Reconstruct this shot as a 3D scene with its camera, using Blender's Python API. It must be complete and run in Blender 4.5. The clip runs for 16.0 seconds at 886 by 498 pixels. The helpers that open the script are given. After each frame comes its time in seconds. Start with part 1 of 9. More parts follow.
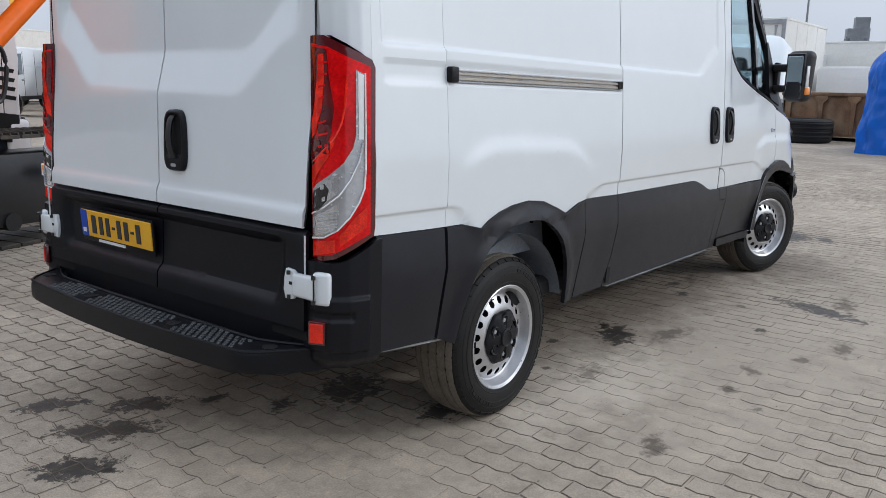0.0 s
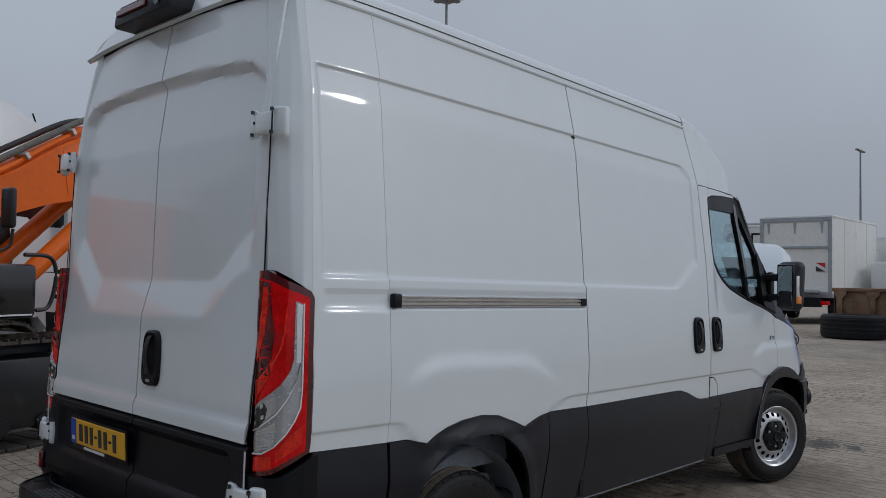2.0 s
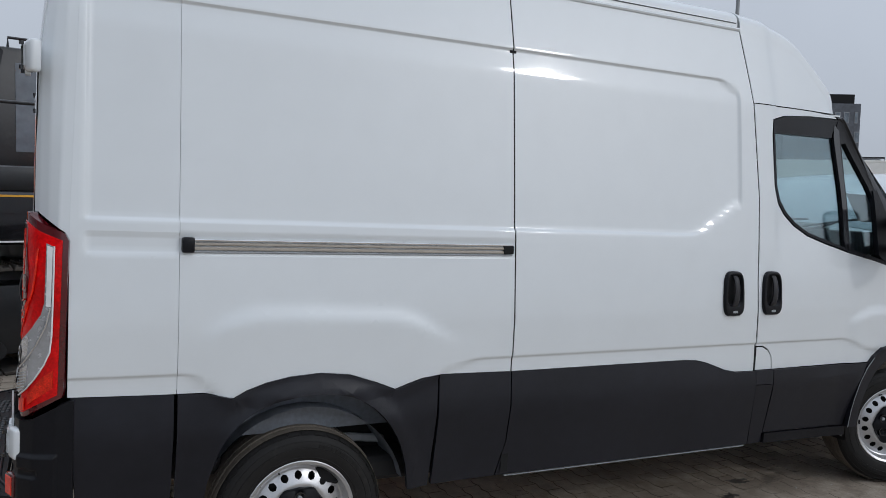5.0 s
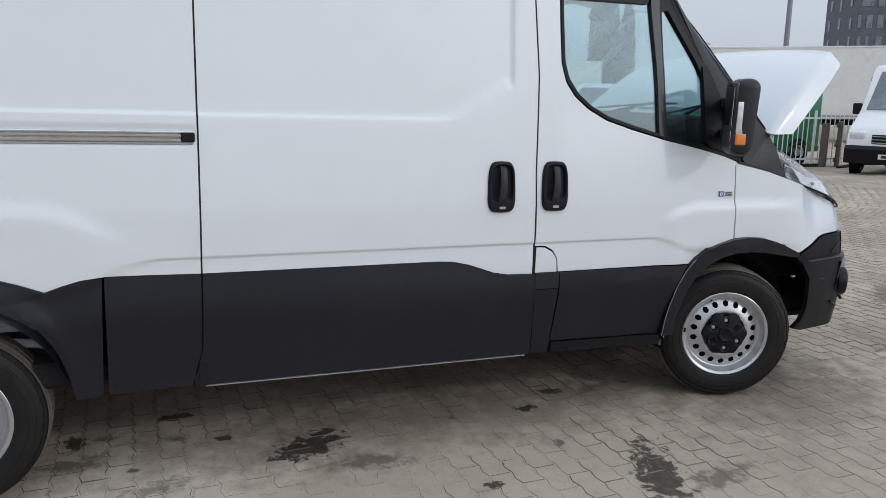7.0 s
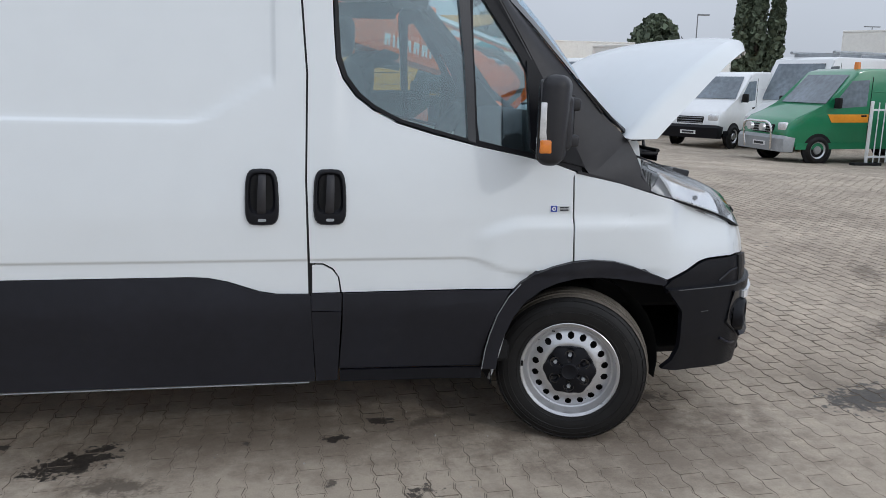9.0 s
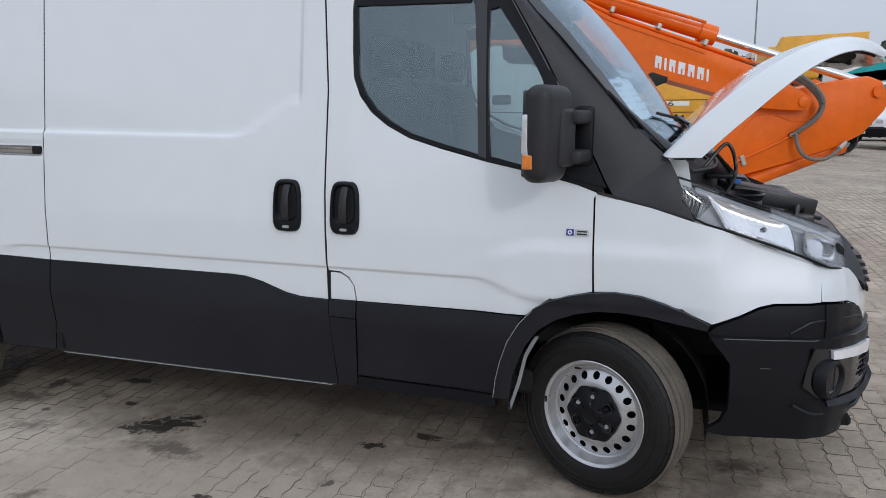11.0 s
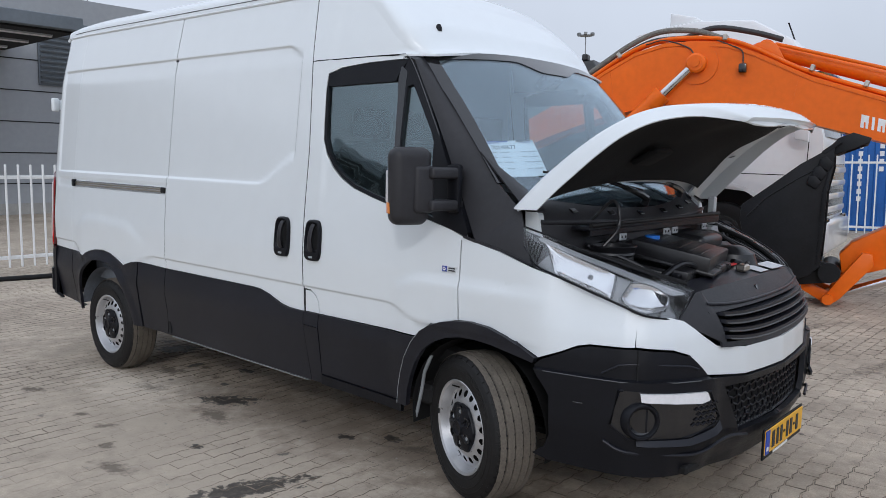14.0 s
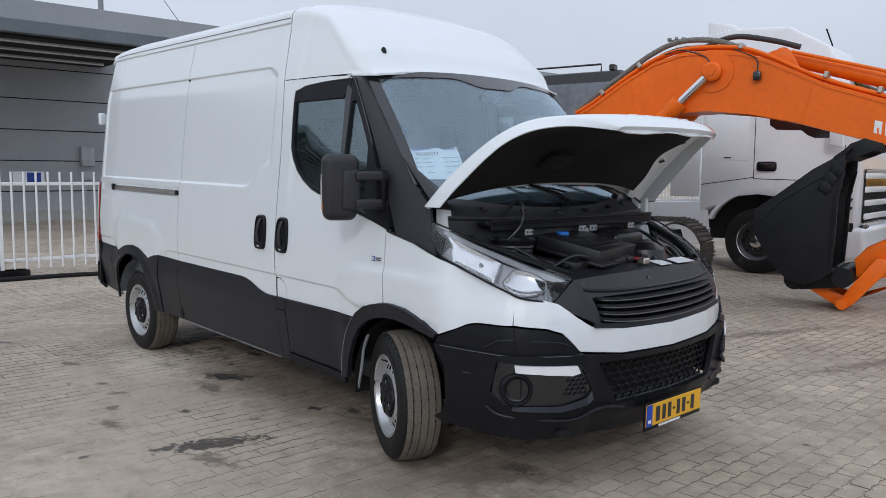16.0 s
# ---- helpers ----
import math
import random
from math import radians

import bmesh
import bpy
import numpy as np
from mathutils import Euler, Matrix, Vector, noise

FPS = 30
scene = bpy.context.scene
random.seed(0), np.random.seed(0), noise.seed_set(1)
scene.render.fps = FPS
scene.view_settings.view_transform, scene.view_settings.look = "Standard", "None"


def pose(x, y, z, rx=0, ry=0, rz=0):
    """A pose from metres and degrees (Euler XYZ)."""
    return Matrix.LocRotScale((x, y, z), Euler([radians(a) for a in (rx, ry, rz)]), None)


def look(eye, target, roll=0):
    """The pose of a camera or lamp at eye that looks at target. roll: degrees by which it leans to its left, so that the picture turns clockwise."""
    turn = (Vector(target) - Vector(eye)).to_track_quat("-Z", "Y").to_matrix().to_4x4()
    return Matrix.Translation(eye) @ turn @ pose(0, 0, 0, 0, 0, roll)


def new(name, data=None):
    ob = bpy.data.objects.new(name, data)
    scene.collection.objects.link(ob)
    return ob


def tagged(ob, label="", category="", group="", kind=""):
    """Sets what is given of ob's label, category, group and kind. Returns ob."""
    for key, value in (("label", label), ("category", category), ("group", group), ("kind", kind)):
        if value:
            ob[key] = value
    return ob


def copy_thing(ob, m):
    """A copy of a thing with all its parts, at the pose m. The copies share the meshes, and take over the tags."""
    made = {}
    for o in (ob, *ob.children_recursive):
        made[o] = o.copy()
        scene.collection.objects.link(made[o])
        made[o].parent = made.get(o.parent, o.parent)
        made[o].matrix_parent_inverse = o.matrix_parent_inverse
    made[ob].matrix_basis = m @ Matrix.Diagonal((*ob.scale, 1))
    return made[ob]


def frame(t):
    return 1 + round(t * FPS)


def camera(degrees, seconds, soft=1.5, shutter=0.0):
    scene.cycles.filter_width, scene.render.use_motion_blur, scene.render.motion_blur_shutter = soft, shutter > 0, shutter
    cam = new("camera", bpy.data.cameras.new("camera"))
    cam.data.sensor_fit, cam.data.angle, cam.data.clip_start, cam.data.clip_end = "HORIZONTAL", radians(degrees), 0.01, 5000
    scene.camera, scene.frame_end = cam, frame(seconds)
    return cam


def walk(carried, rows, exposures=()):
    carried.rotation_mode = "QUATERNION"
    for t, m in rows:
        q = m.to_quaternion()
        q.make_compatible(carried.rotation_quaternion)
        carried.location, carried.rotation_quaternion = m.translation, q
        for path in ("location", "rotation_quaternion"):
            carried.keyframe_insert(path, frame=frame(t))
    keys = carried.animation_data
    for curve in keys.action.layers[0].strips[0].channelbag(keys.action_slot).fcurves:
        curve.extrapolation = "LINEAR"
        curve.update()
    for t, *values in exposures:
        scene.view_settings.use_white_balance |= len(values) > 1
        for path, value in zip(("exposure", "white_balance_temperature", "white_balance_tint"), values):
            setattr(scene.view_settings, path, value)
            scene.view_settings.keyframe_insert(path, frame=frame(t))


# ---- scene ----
cam = camera(58.7, 16.0, 0.85)
PATH = [
    (0, (-1.618, -2.692, 1.391), (-0.072, -1.493, 0.977), 1.0),
    (0.5, (-1.613, -2.768, 1.427), (-0.052, -1.55, 1.143), 0.9),
    (1, (-1.58, -2.943, 1.471), (-0.013, -1.706, 1.354), 0.8),
    (1.5, (-1.557, -3.082, 1.493), (0.002, -1.829, 1.519), 0.6),
    (2, (-1.496, -3.165, 1.522), (-0.022, -1.814, 1.586), 0.8),
    (2.5, (-1.281, -3.238, 1.557), (0.105, -1.8, 1.657), 0.9),
    (3, (-1.061, -3.365, 1.553), (0.248, -1.854, 1.628), 0.8),
    (3.2, (-0.968, -3.447, 1.551), (0.288, -1.892, 1.621), 0.8),
    (5.5, (0.576, -3.939, 1.628), (1.415, -2.136, 1.42), 1.4),
    (6, (0.946, -3.994, 1.581), (1.764, -2.192, 1.288), 1.3),
    (6.5, (1.288, -4.095, 1.579), (2.054, -2.289, 1.188), 1.0),
    (7, (1.709, -4.118, 1.578), (2.444, -2.3, 1.182), 0.8),
    (7.5, (2.132, -4.189, 1.557), (2.846, -2.363, 1.161), 0.8),
    (8, (2.487, -4.215, 1.599), (3.148, -2.371, 1.194), 0.8),
    (8.5, (2.912, -4.198, 1.64), (3.441, -2.317, 1.213), 0.6),
    (10.8, (4.709, -4.107, 1.574), (4.276, -2.191, 1.194), -0.2),
    (11, (4.836, -4.06, 1.568), (4.281, -2.17, 1.216), -0.5),
    (11.5, (5.219, -3.999, 1.569), (4.55, -2.144, 1.235), -0.2),
    (12, (5.604, -4.001, 1.569), (4.81, -2.196, 1.235), 0.1),
    (12.5, (5.949, -3.86, 1.568), (5.015, -2.123, 1.232), 0.3),
    (13, (6.239, -3.729, 1.557), (5.165, -2.076, 1.22), 0.4),
    (13.5, (6.509, -3.723, 1.549), (5.331, -2.138, 1.23), 0.5),
    (14, (6.839, -3.774, 1.561), (5.537, -2.27, 1.353), 0.4),
    (14.5, (7.159, -3.698, 1.554), (5.828, -2.218, 1.355), 0.5),
    (15, (7.416, -3.625, 1.524), (6.028, -2.198, 1.332), 0.4),
    (15.5, (7.639, -3.634, 1.525), (6.197, -2.261, 1.338), 0.3),
    (16, (7.842, -3.602, 1.544), (6.374, -2.257, 1.355), 0.3),
]
LIGHTNESS = [(0, 0.24, 6000, 10), (0.8, 0.06, 6000, 10), (1.5, -0.54, 5970, 10), (2, -0.74, 5950, 10), (2.5, -0.81, 5900, 10), (3.2, -0.81, 5900, 10), (5.5, -0.08, 6050, 10), (6.1, -0.05, 6060, 10), (7, 0.12, 6080, 10), (8.5, 0.10, 6080, 10), (11, 0.08, 6000, 11), (12.5, 0.13, 5980, 11), (13.5, 0.13, 5980, 11), (14.5, 0.07, 5980, 11), (16, 0.07, 6000, 11)]
walk(cam, [(t, look(eye, target, roll)) for t, eye, target, roll in PATH], exposures=LIGHTNESS)

# ---- world, sun, exposure ----
world = bpy.data.worlds.new("overcast_sky")
scene.world = world
world.use_nodes = True
wn, wl = world.node_tree.nodes, world.node_tree.links
wn.clear()
SUN_EL, SUN_AZ = 26.0, -53.0          # degrees above the horizon, and from +x
sky = wn.new("ShaderNodeTexSky")
sky.sky_type = "NISHITA"
sky.sun_disc = False
sky.sun_elevation = radians(SUN_EL)
sky.sun_rotation = radians(90.0 - SUN_AZ)
sky.dust_density, sky.air_density, sky.ozone_density = 4.0, 1.0, 1.0
grey = wn.new("ShaderNodeHueSaturation")
grey.inputs["Saturation"].default_value = 0.30
wl.new(sky.outputs[0], grey.inputs["Color"])
wco = wn.new("ShaderNodeTexCoord")
wns = wn.new("ShaderNodeTexNoise")
wns.inputs["Scale"].default_value, wns.inputs["Detail"].default_value = 2.2, 5.0
wl.new(wco.outputs["Generated"], wns.inputs["Vector"])
wrp = wn.new("ShaderNodeMapRange")
wrp.inputs[1].default_value, wrp.inputs[2].default_value = 0.3, 0.7
wrp.inputs[3].default_value, wrp.inputs[4].default_value = 0.93, 1.07
wl.new(wns.outputs["Fac"], wrp.inputs[0])
cloud = wn.new("ShaderNodeMix")
cloud.data_type = "RGBA"
cloud.inputs["Factor"].default_value = 0.86
cloud.inputs["B"].default_value = (6.08, 6.40, 6.88, 1)     # even cloud layer under the clear sky's tint
wl.new(grey.outputs[0], cloud.inputs["A"])
tint = wn.new("ShaderNodeMix")
tint.data_type, tint.blend_type = "RGBA", "MULTIPLY"
tint.inputs["Factor"].default_value = 1.0
wl.new(cloud.outputs["Result"], tint.inputs["A"])
wl.new(wrp.outputs[0], tint.inputs["B"])
# an overcast dome: brighter overhead than at the horizon
wsep = wn.new("ShaderNodeSeparateXYZ")
wl.new(wco.outputs["Generated"], wsep.inputs[0])
dome = wn.new("ShaderNodeMapRange")
dome.inputs[1].default_value, dome.inputs[2].default_value = 0.0, 1.0
dome.inputs[3].default_value, dome.inputs[4].default_value = 0.90, 1.75
wl.new(wsep.outputs["Z"], dome.inputs[0])
over = wn.new("ShaderNodeMix")
over.data_type, over.blend_type = "RGBA", "MULTIPLY"
over.inputs["Factor"].default_value = 1.0
wl.new(tint.outputs["Result"], over.inputs["A"])
wl.new(dome.outputs[0], over.inputs["B"])
bg = wn.new("ShaderNodeBackground")
bg.inputs["Strength"].default_value = 0.100
wl.new(over.outputs["Result"], bg.inputs["Color"])
wout = wn.new("ShaderNodeOutputWorld")
wl.new(bg.outputs[0], wout.inputs["Surface"])

sun_data = bpy.data.lights.new("sun", "SUN")
sun_data.energy, sun_data.angle, sun_data.color = 0.45, radians(4.5), (1.0, 0.95, 0.88)
sun = new("sun", sun_data)
sd = Vector((math.cos(radians(SUN_EL)) * math.cos(radians(SUN_AZ)), math.cos(radians(SUN_EL)) * math.sin(radians(SUN_AZ)), math.sin(radians(SUN_EL))))
sun.matrix_world = look(tuple(sd * 40), (0, 0, 0))


# ---- materials ----
def mat(name, color, rough=0.5, metal=0.0, vary=0.08, scale=3.0, bump=0.0, bump_scale=60.0, coat=0.0, dirt=None, spec=0.5, island=False, rand=0.0):
    """A Principled surface with colour variation at two sizes, roughness variation and fine relief."""
    m = bpy.data.materials.new(name)
    m.use_nodes = True
    n, l = m.node_tree.nodes, m.node_tree.links
    b = n["Principled BSDF"]
    b.inputs["Roughness"].default_value, b.inputs["Metallic"].default_value = rough, metal
    b.inputs["Specular IOR Level"].default_value = spec
    b.inputs["Coat Weight"].default_value, b.inputs["Coat Roughness"].default_value = coat, 0.06
    co = n.new("ShaderNodeTexCoord")
    col = n.new("ShaderNodeRGB")
    col.outputs[0].default_value = (*color, 1)
    last = col.outputs[0]
    for sc, amt in ((scale, vary), (scale * 9.0, vary * 0.7)):
        if not amt:
            continue
        t = n.new("ShaderNodeTexNoise")
        t.inputs["Scale"].default_value, t.inputs["Detail"].default_value = sc, 6.0
        l.new(co.outputs["Object"], t.inputs["Vector"])
        r = n.new("ShaderNodeMapRange")
        r.inputs[1].default_value, r.inputs[2].default_value = 0.3, 0.7
        r.inputs[3].default_value, r.inputs[4].default_value = 1.0 - amt, 1.0 + amt
        l.new(t.outputs["Fac"], r.inputs[0])
        x = n.new("ShaderNodeMix")
        x.data_type, x.blend_type = "RGBA", "MULTIPLY"
        x.inputs["Factor"].default_value = 1.0
        l.new(last, x.inputs["A"])
        l.new(r.outputs[0], x.inputs["B"])
        last = x.outputs["Result"]
    if rand:
        src = n.new("ShaderNodeNewGeometry").outputs["Random Per Island"] if island else n.new("ShaderNodeObjectInfo").outputs["Random"]
        r = n.new("ShaderNodeMapRange")
        r.inputs[3].default_value, r.inputs[4].default_value = 1.0 - rand, 1.0 + rand
        l.new(src, r.inputs[0])
        x = n.new("ShaderNodeMix")
        x.data_type, x.blend_type = "RGBA", "MULTIPLY"
        x.inputs["Factor"].default_value = 1.0
        l.new(last, x.inputs["A"])
        l.new(r.outputs[0], x.inputs["B"])
        last = x.outputs["Result"]
    if dirt:
        dcol, dscale, lo, hi = dirt
        t = n.new("ShaderNodeTexNoise")
        t.inputs["Scale"].default_value, t.inputs["Detail"].default_value, t.inputs["Roughness"].default_value = dscale, 8.0, 0.65
        l.new(co.outputs["Object"], t.inputs["Vector"])
        r = n.new("ShaderNodeMapRange")
        r.inputs[1].default_value, r.inputs[2].default_value = lo, hi
        l.new(t.outputs["Fac"], r.inputs[0])
        x = n.new("ShaderNodeMix")
        x.data_type = "RGBA"
        x.inputs["B"].default_value = (*dcol, 1)
        l.new(r.outputs[0], x.inputs["Factor"])
        l.new(last, x.inputs["A"])
        last = x.outputs["Result"]
    l.new(last, b.inputs["Base Color"])
    t = n.new("ShaderNodeTexNoise")
    t.inputs["Scale"].default_value, t.inputs["Detail"].default_value = scale * 4, 4.0
    l.new(co.outputs["Object"], t.inputs["Vector"])
    r = n.new("ShaderNodeMapRange")
    r.inputs[3].default_value, r.inputs[4].default_value = max(0.0, rough - 0.06), min(1.0, rough + 0.06)
    l.new(t.outputs["Fac"], r.inputs[0])
    l.new(r.outputs[0], b.inputs["Roughness"])
    if bump:
        t = n.new("ShaderNodeTexNoise")
        t.inputs["Scale"].default_value, t.inputs["Detail"].default_value = bump_scale, 5.0
        l.new(co.outputs["Object"], t.inputs["Vector"])
        bp = n.new("ShaderNodeBump")
        bp.inputs["Strength"].default_value, bp.inputs["Distance"].default_value = bump, 0.004
        l.new(t.outputs["Fac"], bp.inputs["Height"])
        l.new(bp.outputs[0], b.inputs["Normal"])
    return m


def glass(name, tintc, ior=1.5, rough=0.01, sheen=(1.0, 1.0, 1.0)):
    m = bpy.data.materials.new(name)
    m.use_nodes = True
    n, l = m.node_tree.nodes, m.node_tree.links
    n.clear()
    tr, gl = n.new("ShaderNodeBsdfTransparent"), n.new("ShaderNodeBsdfGlossy")
    tr.inputs["Color"].default_value = (*tintc, 1)
    gl.inputs["Roughness"].default_value = rough
    gl.inputs["Color"].default_value = (*sheen, 1)
    lw, mx, out = n.new("ShaderNodeLayerWeight"), n.new("ShaderNodeMixShader"), n.new("ShaderNodeOutputMaterial")
    lw.inputs["Blend"].default_value = 0.5
    pw, ma = n.new("ShaderNodeMath"), n.new("ShaderNodeMath")
    pw.operation, ma.operation = "POWER", "MULTIPLY_ADD"
    pw.inputs[1].default_value = 5.0
    r0 = ((ior - 1) / (ior + 1)) ** 2
    ma.inputs[1].default_value, ma.inputs[2].default_value = 1.0 - r0, r0
    l.new(lw.outputs["Facing"], pw.inputs[0])
    l.new(pw.outputs[0], ma.inputs[0])
    l.new(ma.outputs[0], mx.inputs[0])
    l.new(tr.outputs[0], mx.inputs[1])
    l.new(gl.outputs[0], mx.inputs[2])
    l.new(mx.outputs[0], out.inputs["Surface"])
    return m


PAINT = mat("white_paint", (0.72, 0.755, 0.775), 0.38, coat=1.0, vary=0.015, scale=0.8, bump=0.012, bump_scale=7)
PAINT.node_tree.nodes["Principled BSDF"].inputs["Coat Roughness"].default_value = 0.06
PLASTIC = mat("black_plastic", (0.0062, 0.0066, 0.0092), 0.38, spec=0.22, vary=0.14, scale=5, bump=0.22, bump_scale=420)
CLADDING = mat("dark_grey_cladding", (0.0125, 0.0132, 0.0185), 0.36, spec=0.30, vary=0.14, scale=2.5, bump=0.12, bump_scale=420, dirt=((0.03, 0.03, 0.031), 3.0, 0.62, 1.0))
# lighter copy of the dark plastic, with skylight and sheen in its colour
SATIN = mat("lit_satin_plastic", (0.0255, 0.0252, 0.0285), 0.46, spec=0.34, vary=0.12, scale=4, bump=0.15, bump_scale=420)
ENGINE = mat("engine_plastic", (0.012, 0.012, 0.014), 0.34, vary=0.2, scale=6, bump=0.2, bump_scale=200, dirt=((0.045, 0.043, 0.04), 5.0, 0.60, 0.95))
GLOSSBLACK = mat("gloss_black", (0.010, 0.010, 0.012), 0.14, vary=0.05, coat=0.5)
# near-black parts; shade of gaps and undersides is put into the colour
DARK = mat("dark_parts_and_shade", (0.0022, 0.0022, 0.0028), 0.85, vary=0.3, scale=4)
RUBBER = mat("tyre_rubber", (0.0085, 0.008, 0.008), 0.60, spec=0.32, vary=0.22, scale=9, bump=0.2, bump_scale=160, dirt=((0.06, 0.055, 0.048), 7.0, 0.58, 0.95))
TREAD = mat("dusty_tyre_tread", (0.135, 0.116, 0.094), 0.9, vary=0.25, scale=10, bump=0.4, bump_scale=90, dirt=((0.07, 0.06, 0.05), 5.0, 0.50, 0.85))
RIM = mat("silver_steel_rim", (0.56, 0.565, 0.58), 0.30, 0.72, vary=0.06, scale=14, dirt=((0.22, 0.20, 0.18), 10.0, 0.58, 0.9))
CHROME = mat("bright_metal", (0.72, 0.72, 0.72), 0.16, 1.0, vary=0.04)
STEEL = mat("brushed_steel_rail", (0.50, 0.46, 0.41), 0.34, 0.9, vary=0.08, scale=12)
GREYMETAL = mat("galvanised_grey", (0.36, 0.38, 0.40), 0.5, 0.3, vary=0.12, scale=6)
STUD = mat("grey_grip", (0.085, 0.088, 0.092), 0.45, 0.1, vary=0.15, scale=30)
GLASS = glass("window_glass", (0.80, 0.885, 0.885), 2.1, sheen=(0.85, 0.95, 1.0))
SCREEN = glass("windscreen_glass", (0.88, 0.94, 0.96), 2.15, sheen=(0.80, 0.91, 1.0))
LENS = glass("clear_lens", (0.965, 0.97, 0.975), 1.4)
RED = mat("red_lens", (0.66, 0.002, 0.003), 0.10, spec=0.2, vary=0.30, scale=12, coat=0.35, bump=0.06, bump_scale=35)
REDDEEP = mat("deep_red_lens", (0.13, 0.003, 0.004), 0.08, vary=0.45, scale=14, coat=1.0, bump=0.5, bump_scale=22)
AMBER = mat("amber_lens", (0.80, 0.24, 0.03), 0.12, vary=0.15, scale=30, coat=1.0)
CLEARWHITE = mat("clear_ribbed_lens", (0.74, 0.74, 0.75), 0.12, 0.3, vary=0.14, scale=30, coat=1.0, bump=0.5, bump_scale=90)
LAMPSILVER = mat("lamp_silver", (0.74, 0.74, 0.75), 0.16, 0.85, vary=0.05, scale=12, coat=0.3, bump=0.10, bump_scale=14)
LAMPMID = mat("lamp_chrome_trim", (0.50, 0.51, 0.53), 0.26, 0.55, vary=0.12, scale=10, coat=0.5, bump=0.2, bump_scale=14)
DRL = mat("daytime_lamp_lens", (0.80, 0.80, 0.83), 0.12, 0.1, vary=0.06, scale=8, coat=1.0)
LAMPGREYLENS = mat("smoked_lamp_trim", (0.15, 0.155, 0.165), 0.22, 0.3, vary=0.2, scale=10, coat=0.8)
YELLOWPLATE = mat("yellow_plate", (0.80, 0.42, 0.015), 0.4, vary=0.04)
PLATEBLUE = mat("plate_blue", (0.01, 0.06, 0.42), 0.4)
PAPER = mat("white_paper", (0.78, 0.79, 0.82), 0.7, vary=0.03)
INK = mat("dark_ink", (0.03, 0.03, 0.035), 0.6)
BLUEINK = mat("blue_print", (0.02, 0.05, 0.30), 0.5)
WHITEPRINT = mat("white_print", (0.78, 0.78, 0.78), 0.5)
SEAT = mat("grey_seat_cloth", (0.022, 0.024, 0.028), 0.9, vary=0.2, scale=20, bump=0.3, bump_scale=300)
LINER = mat("pale_cab_lining", (0.16, 0.17, 0.18), 0.85, vary=0.08)
FOAM = mat("black_insulation_felt", (0.0042, 0.0042, 0.0048), 0.95, vary=0.3, scale=9, bump=0.6, bump_scale=60)
ORANGE = mat("orange_machine_paint", (0.80, 0.138, 0.002), 0.40, spec=0.28, vary=0.07, scale=1.5, coat=0.08, bump=0.03, bump_scale=5, dirt=((0.50, 0.085, 0.006), 2.2, 0.64, 1.0))
BLACKPAINT = mat("black_machine_paint", (0.014, 0.015, 0.017), 0.4, vary=0.2, scale=3, coat=0.2, dirt=((0.06, 0.058, 0.055), 4.0, 0.58, 0.95))
TRACKSTEEL = mat("worn_track_steel", (0.085, 0.075, 0.065), 0.62, 0.5, vary=0.3, scale=9, dirt=((0.19, 0.15, 0.11), 6.0, 0.48, 0.8))
BUCKET = mat("black_bucket_steel", (0.0075, 0.008, 0.010), 0.5, 0.0, spec=0.25, vary=0.25, scale=5, bump=0.2, bump_scale=25)
HOSE = mat("hydraulic_hose", (0.028, 0.028, 0.030), 0.6, vary=0.2, scale=30)
HOSEGREY = mat("sleeved_hose_grey", (0.16, 0.15, 0.13), 0.7, vary=0.3, scale=40, bump=0.4, bump_scale=250)
YELLOW = mat("yellow_machine_paint", (0.76, 0.37, 0.028), 0.5, vary=0.1, scale=2, dirt=((0.35, 0.22, 0.08), 3.0, 0.58, 0.9))
TEAL = mat("teal_machine_paint", (0.01, 0.30, 0.30), 0.5, vary=0.1)
GREEN = mat("green_van_paint", (0.012, 0.20, 0.085), 0.35, vary=0.05, coat=0.8)
ORANGESTRIPE = mat("orange_stripe", (0.80, 0.30, 0.015), 0.4)
TRUCKWHITE = mat("truck_white_paint", (0.76, 0.77, 0.78), 0.34, vary=0.03, scale=1, coat=0.8)
BOXWHITE = mat("white_box_panel", (0.80, 0.79, 0.75), 0.5, vary=0.05, scale=1.2, dirt=((0.5, 0.49, 0.45), 1.2, 0.55, 0.9))
RUST = mat("rusty_brown_steel", (0.19, 0.105, 0.055), 0.8, vary=0.3, scale=3, bump=0.3, bump_scale=40, dirt=((0.30, 0.22, 0.14), 1.6, 0.48, 0.75))
TARP = mat("blue_tarpaulin", (0.004, 0.115, 0.55), 0.22, vary=0.15, scale=4, bump=1.0, bump_scale=9)
# far tower's grey, lightened so that the colour holds the distance haze
FARHAZE = mat("hazed_tower_grey", (0.20, 0.215, 0.24), 0.4, vary=0.2, scale=1.0)
CONTBLUE = mat("blue_container_paint", (0.010, 0.10, 0.36), 0.5, vary=0.12, scale=2)
CONTGREY = mat("pale_container_paint", (0.52, 0.54, 0.54), 0.55, vary=0.1, scale=2, dirt=((0.3, 0.29, 0.27), 2.0, 0.58, 0.9))
FENCEWHITE = mat("white_fence_paint", (0.76, 0.77, 0.77), 0.45, vary=0.05, scale=5)
WALLGREY = mat("grey_cladding_panel", (0.30, 0.315, 0.335), 0.5, vary=0.05, scale=0.7)
CANOPY = mat("blue_grey_fascia", (0.13, 0.15, 0.17), 0.5, 0.2, vary=0.1, scale=1)
CONCRETE = mat("concrete", (0.30, 0.295, 0.28), 0.85, vary=0.12, scale=2, bump=0.3)
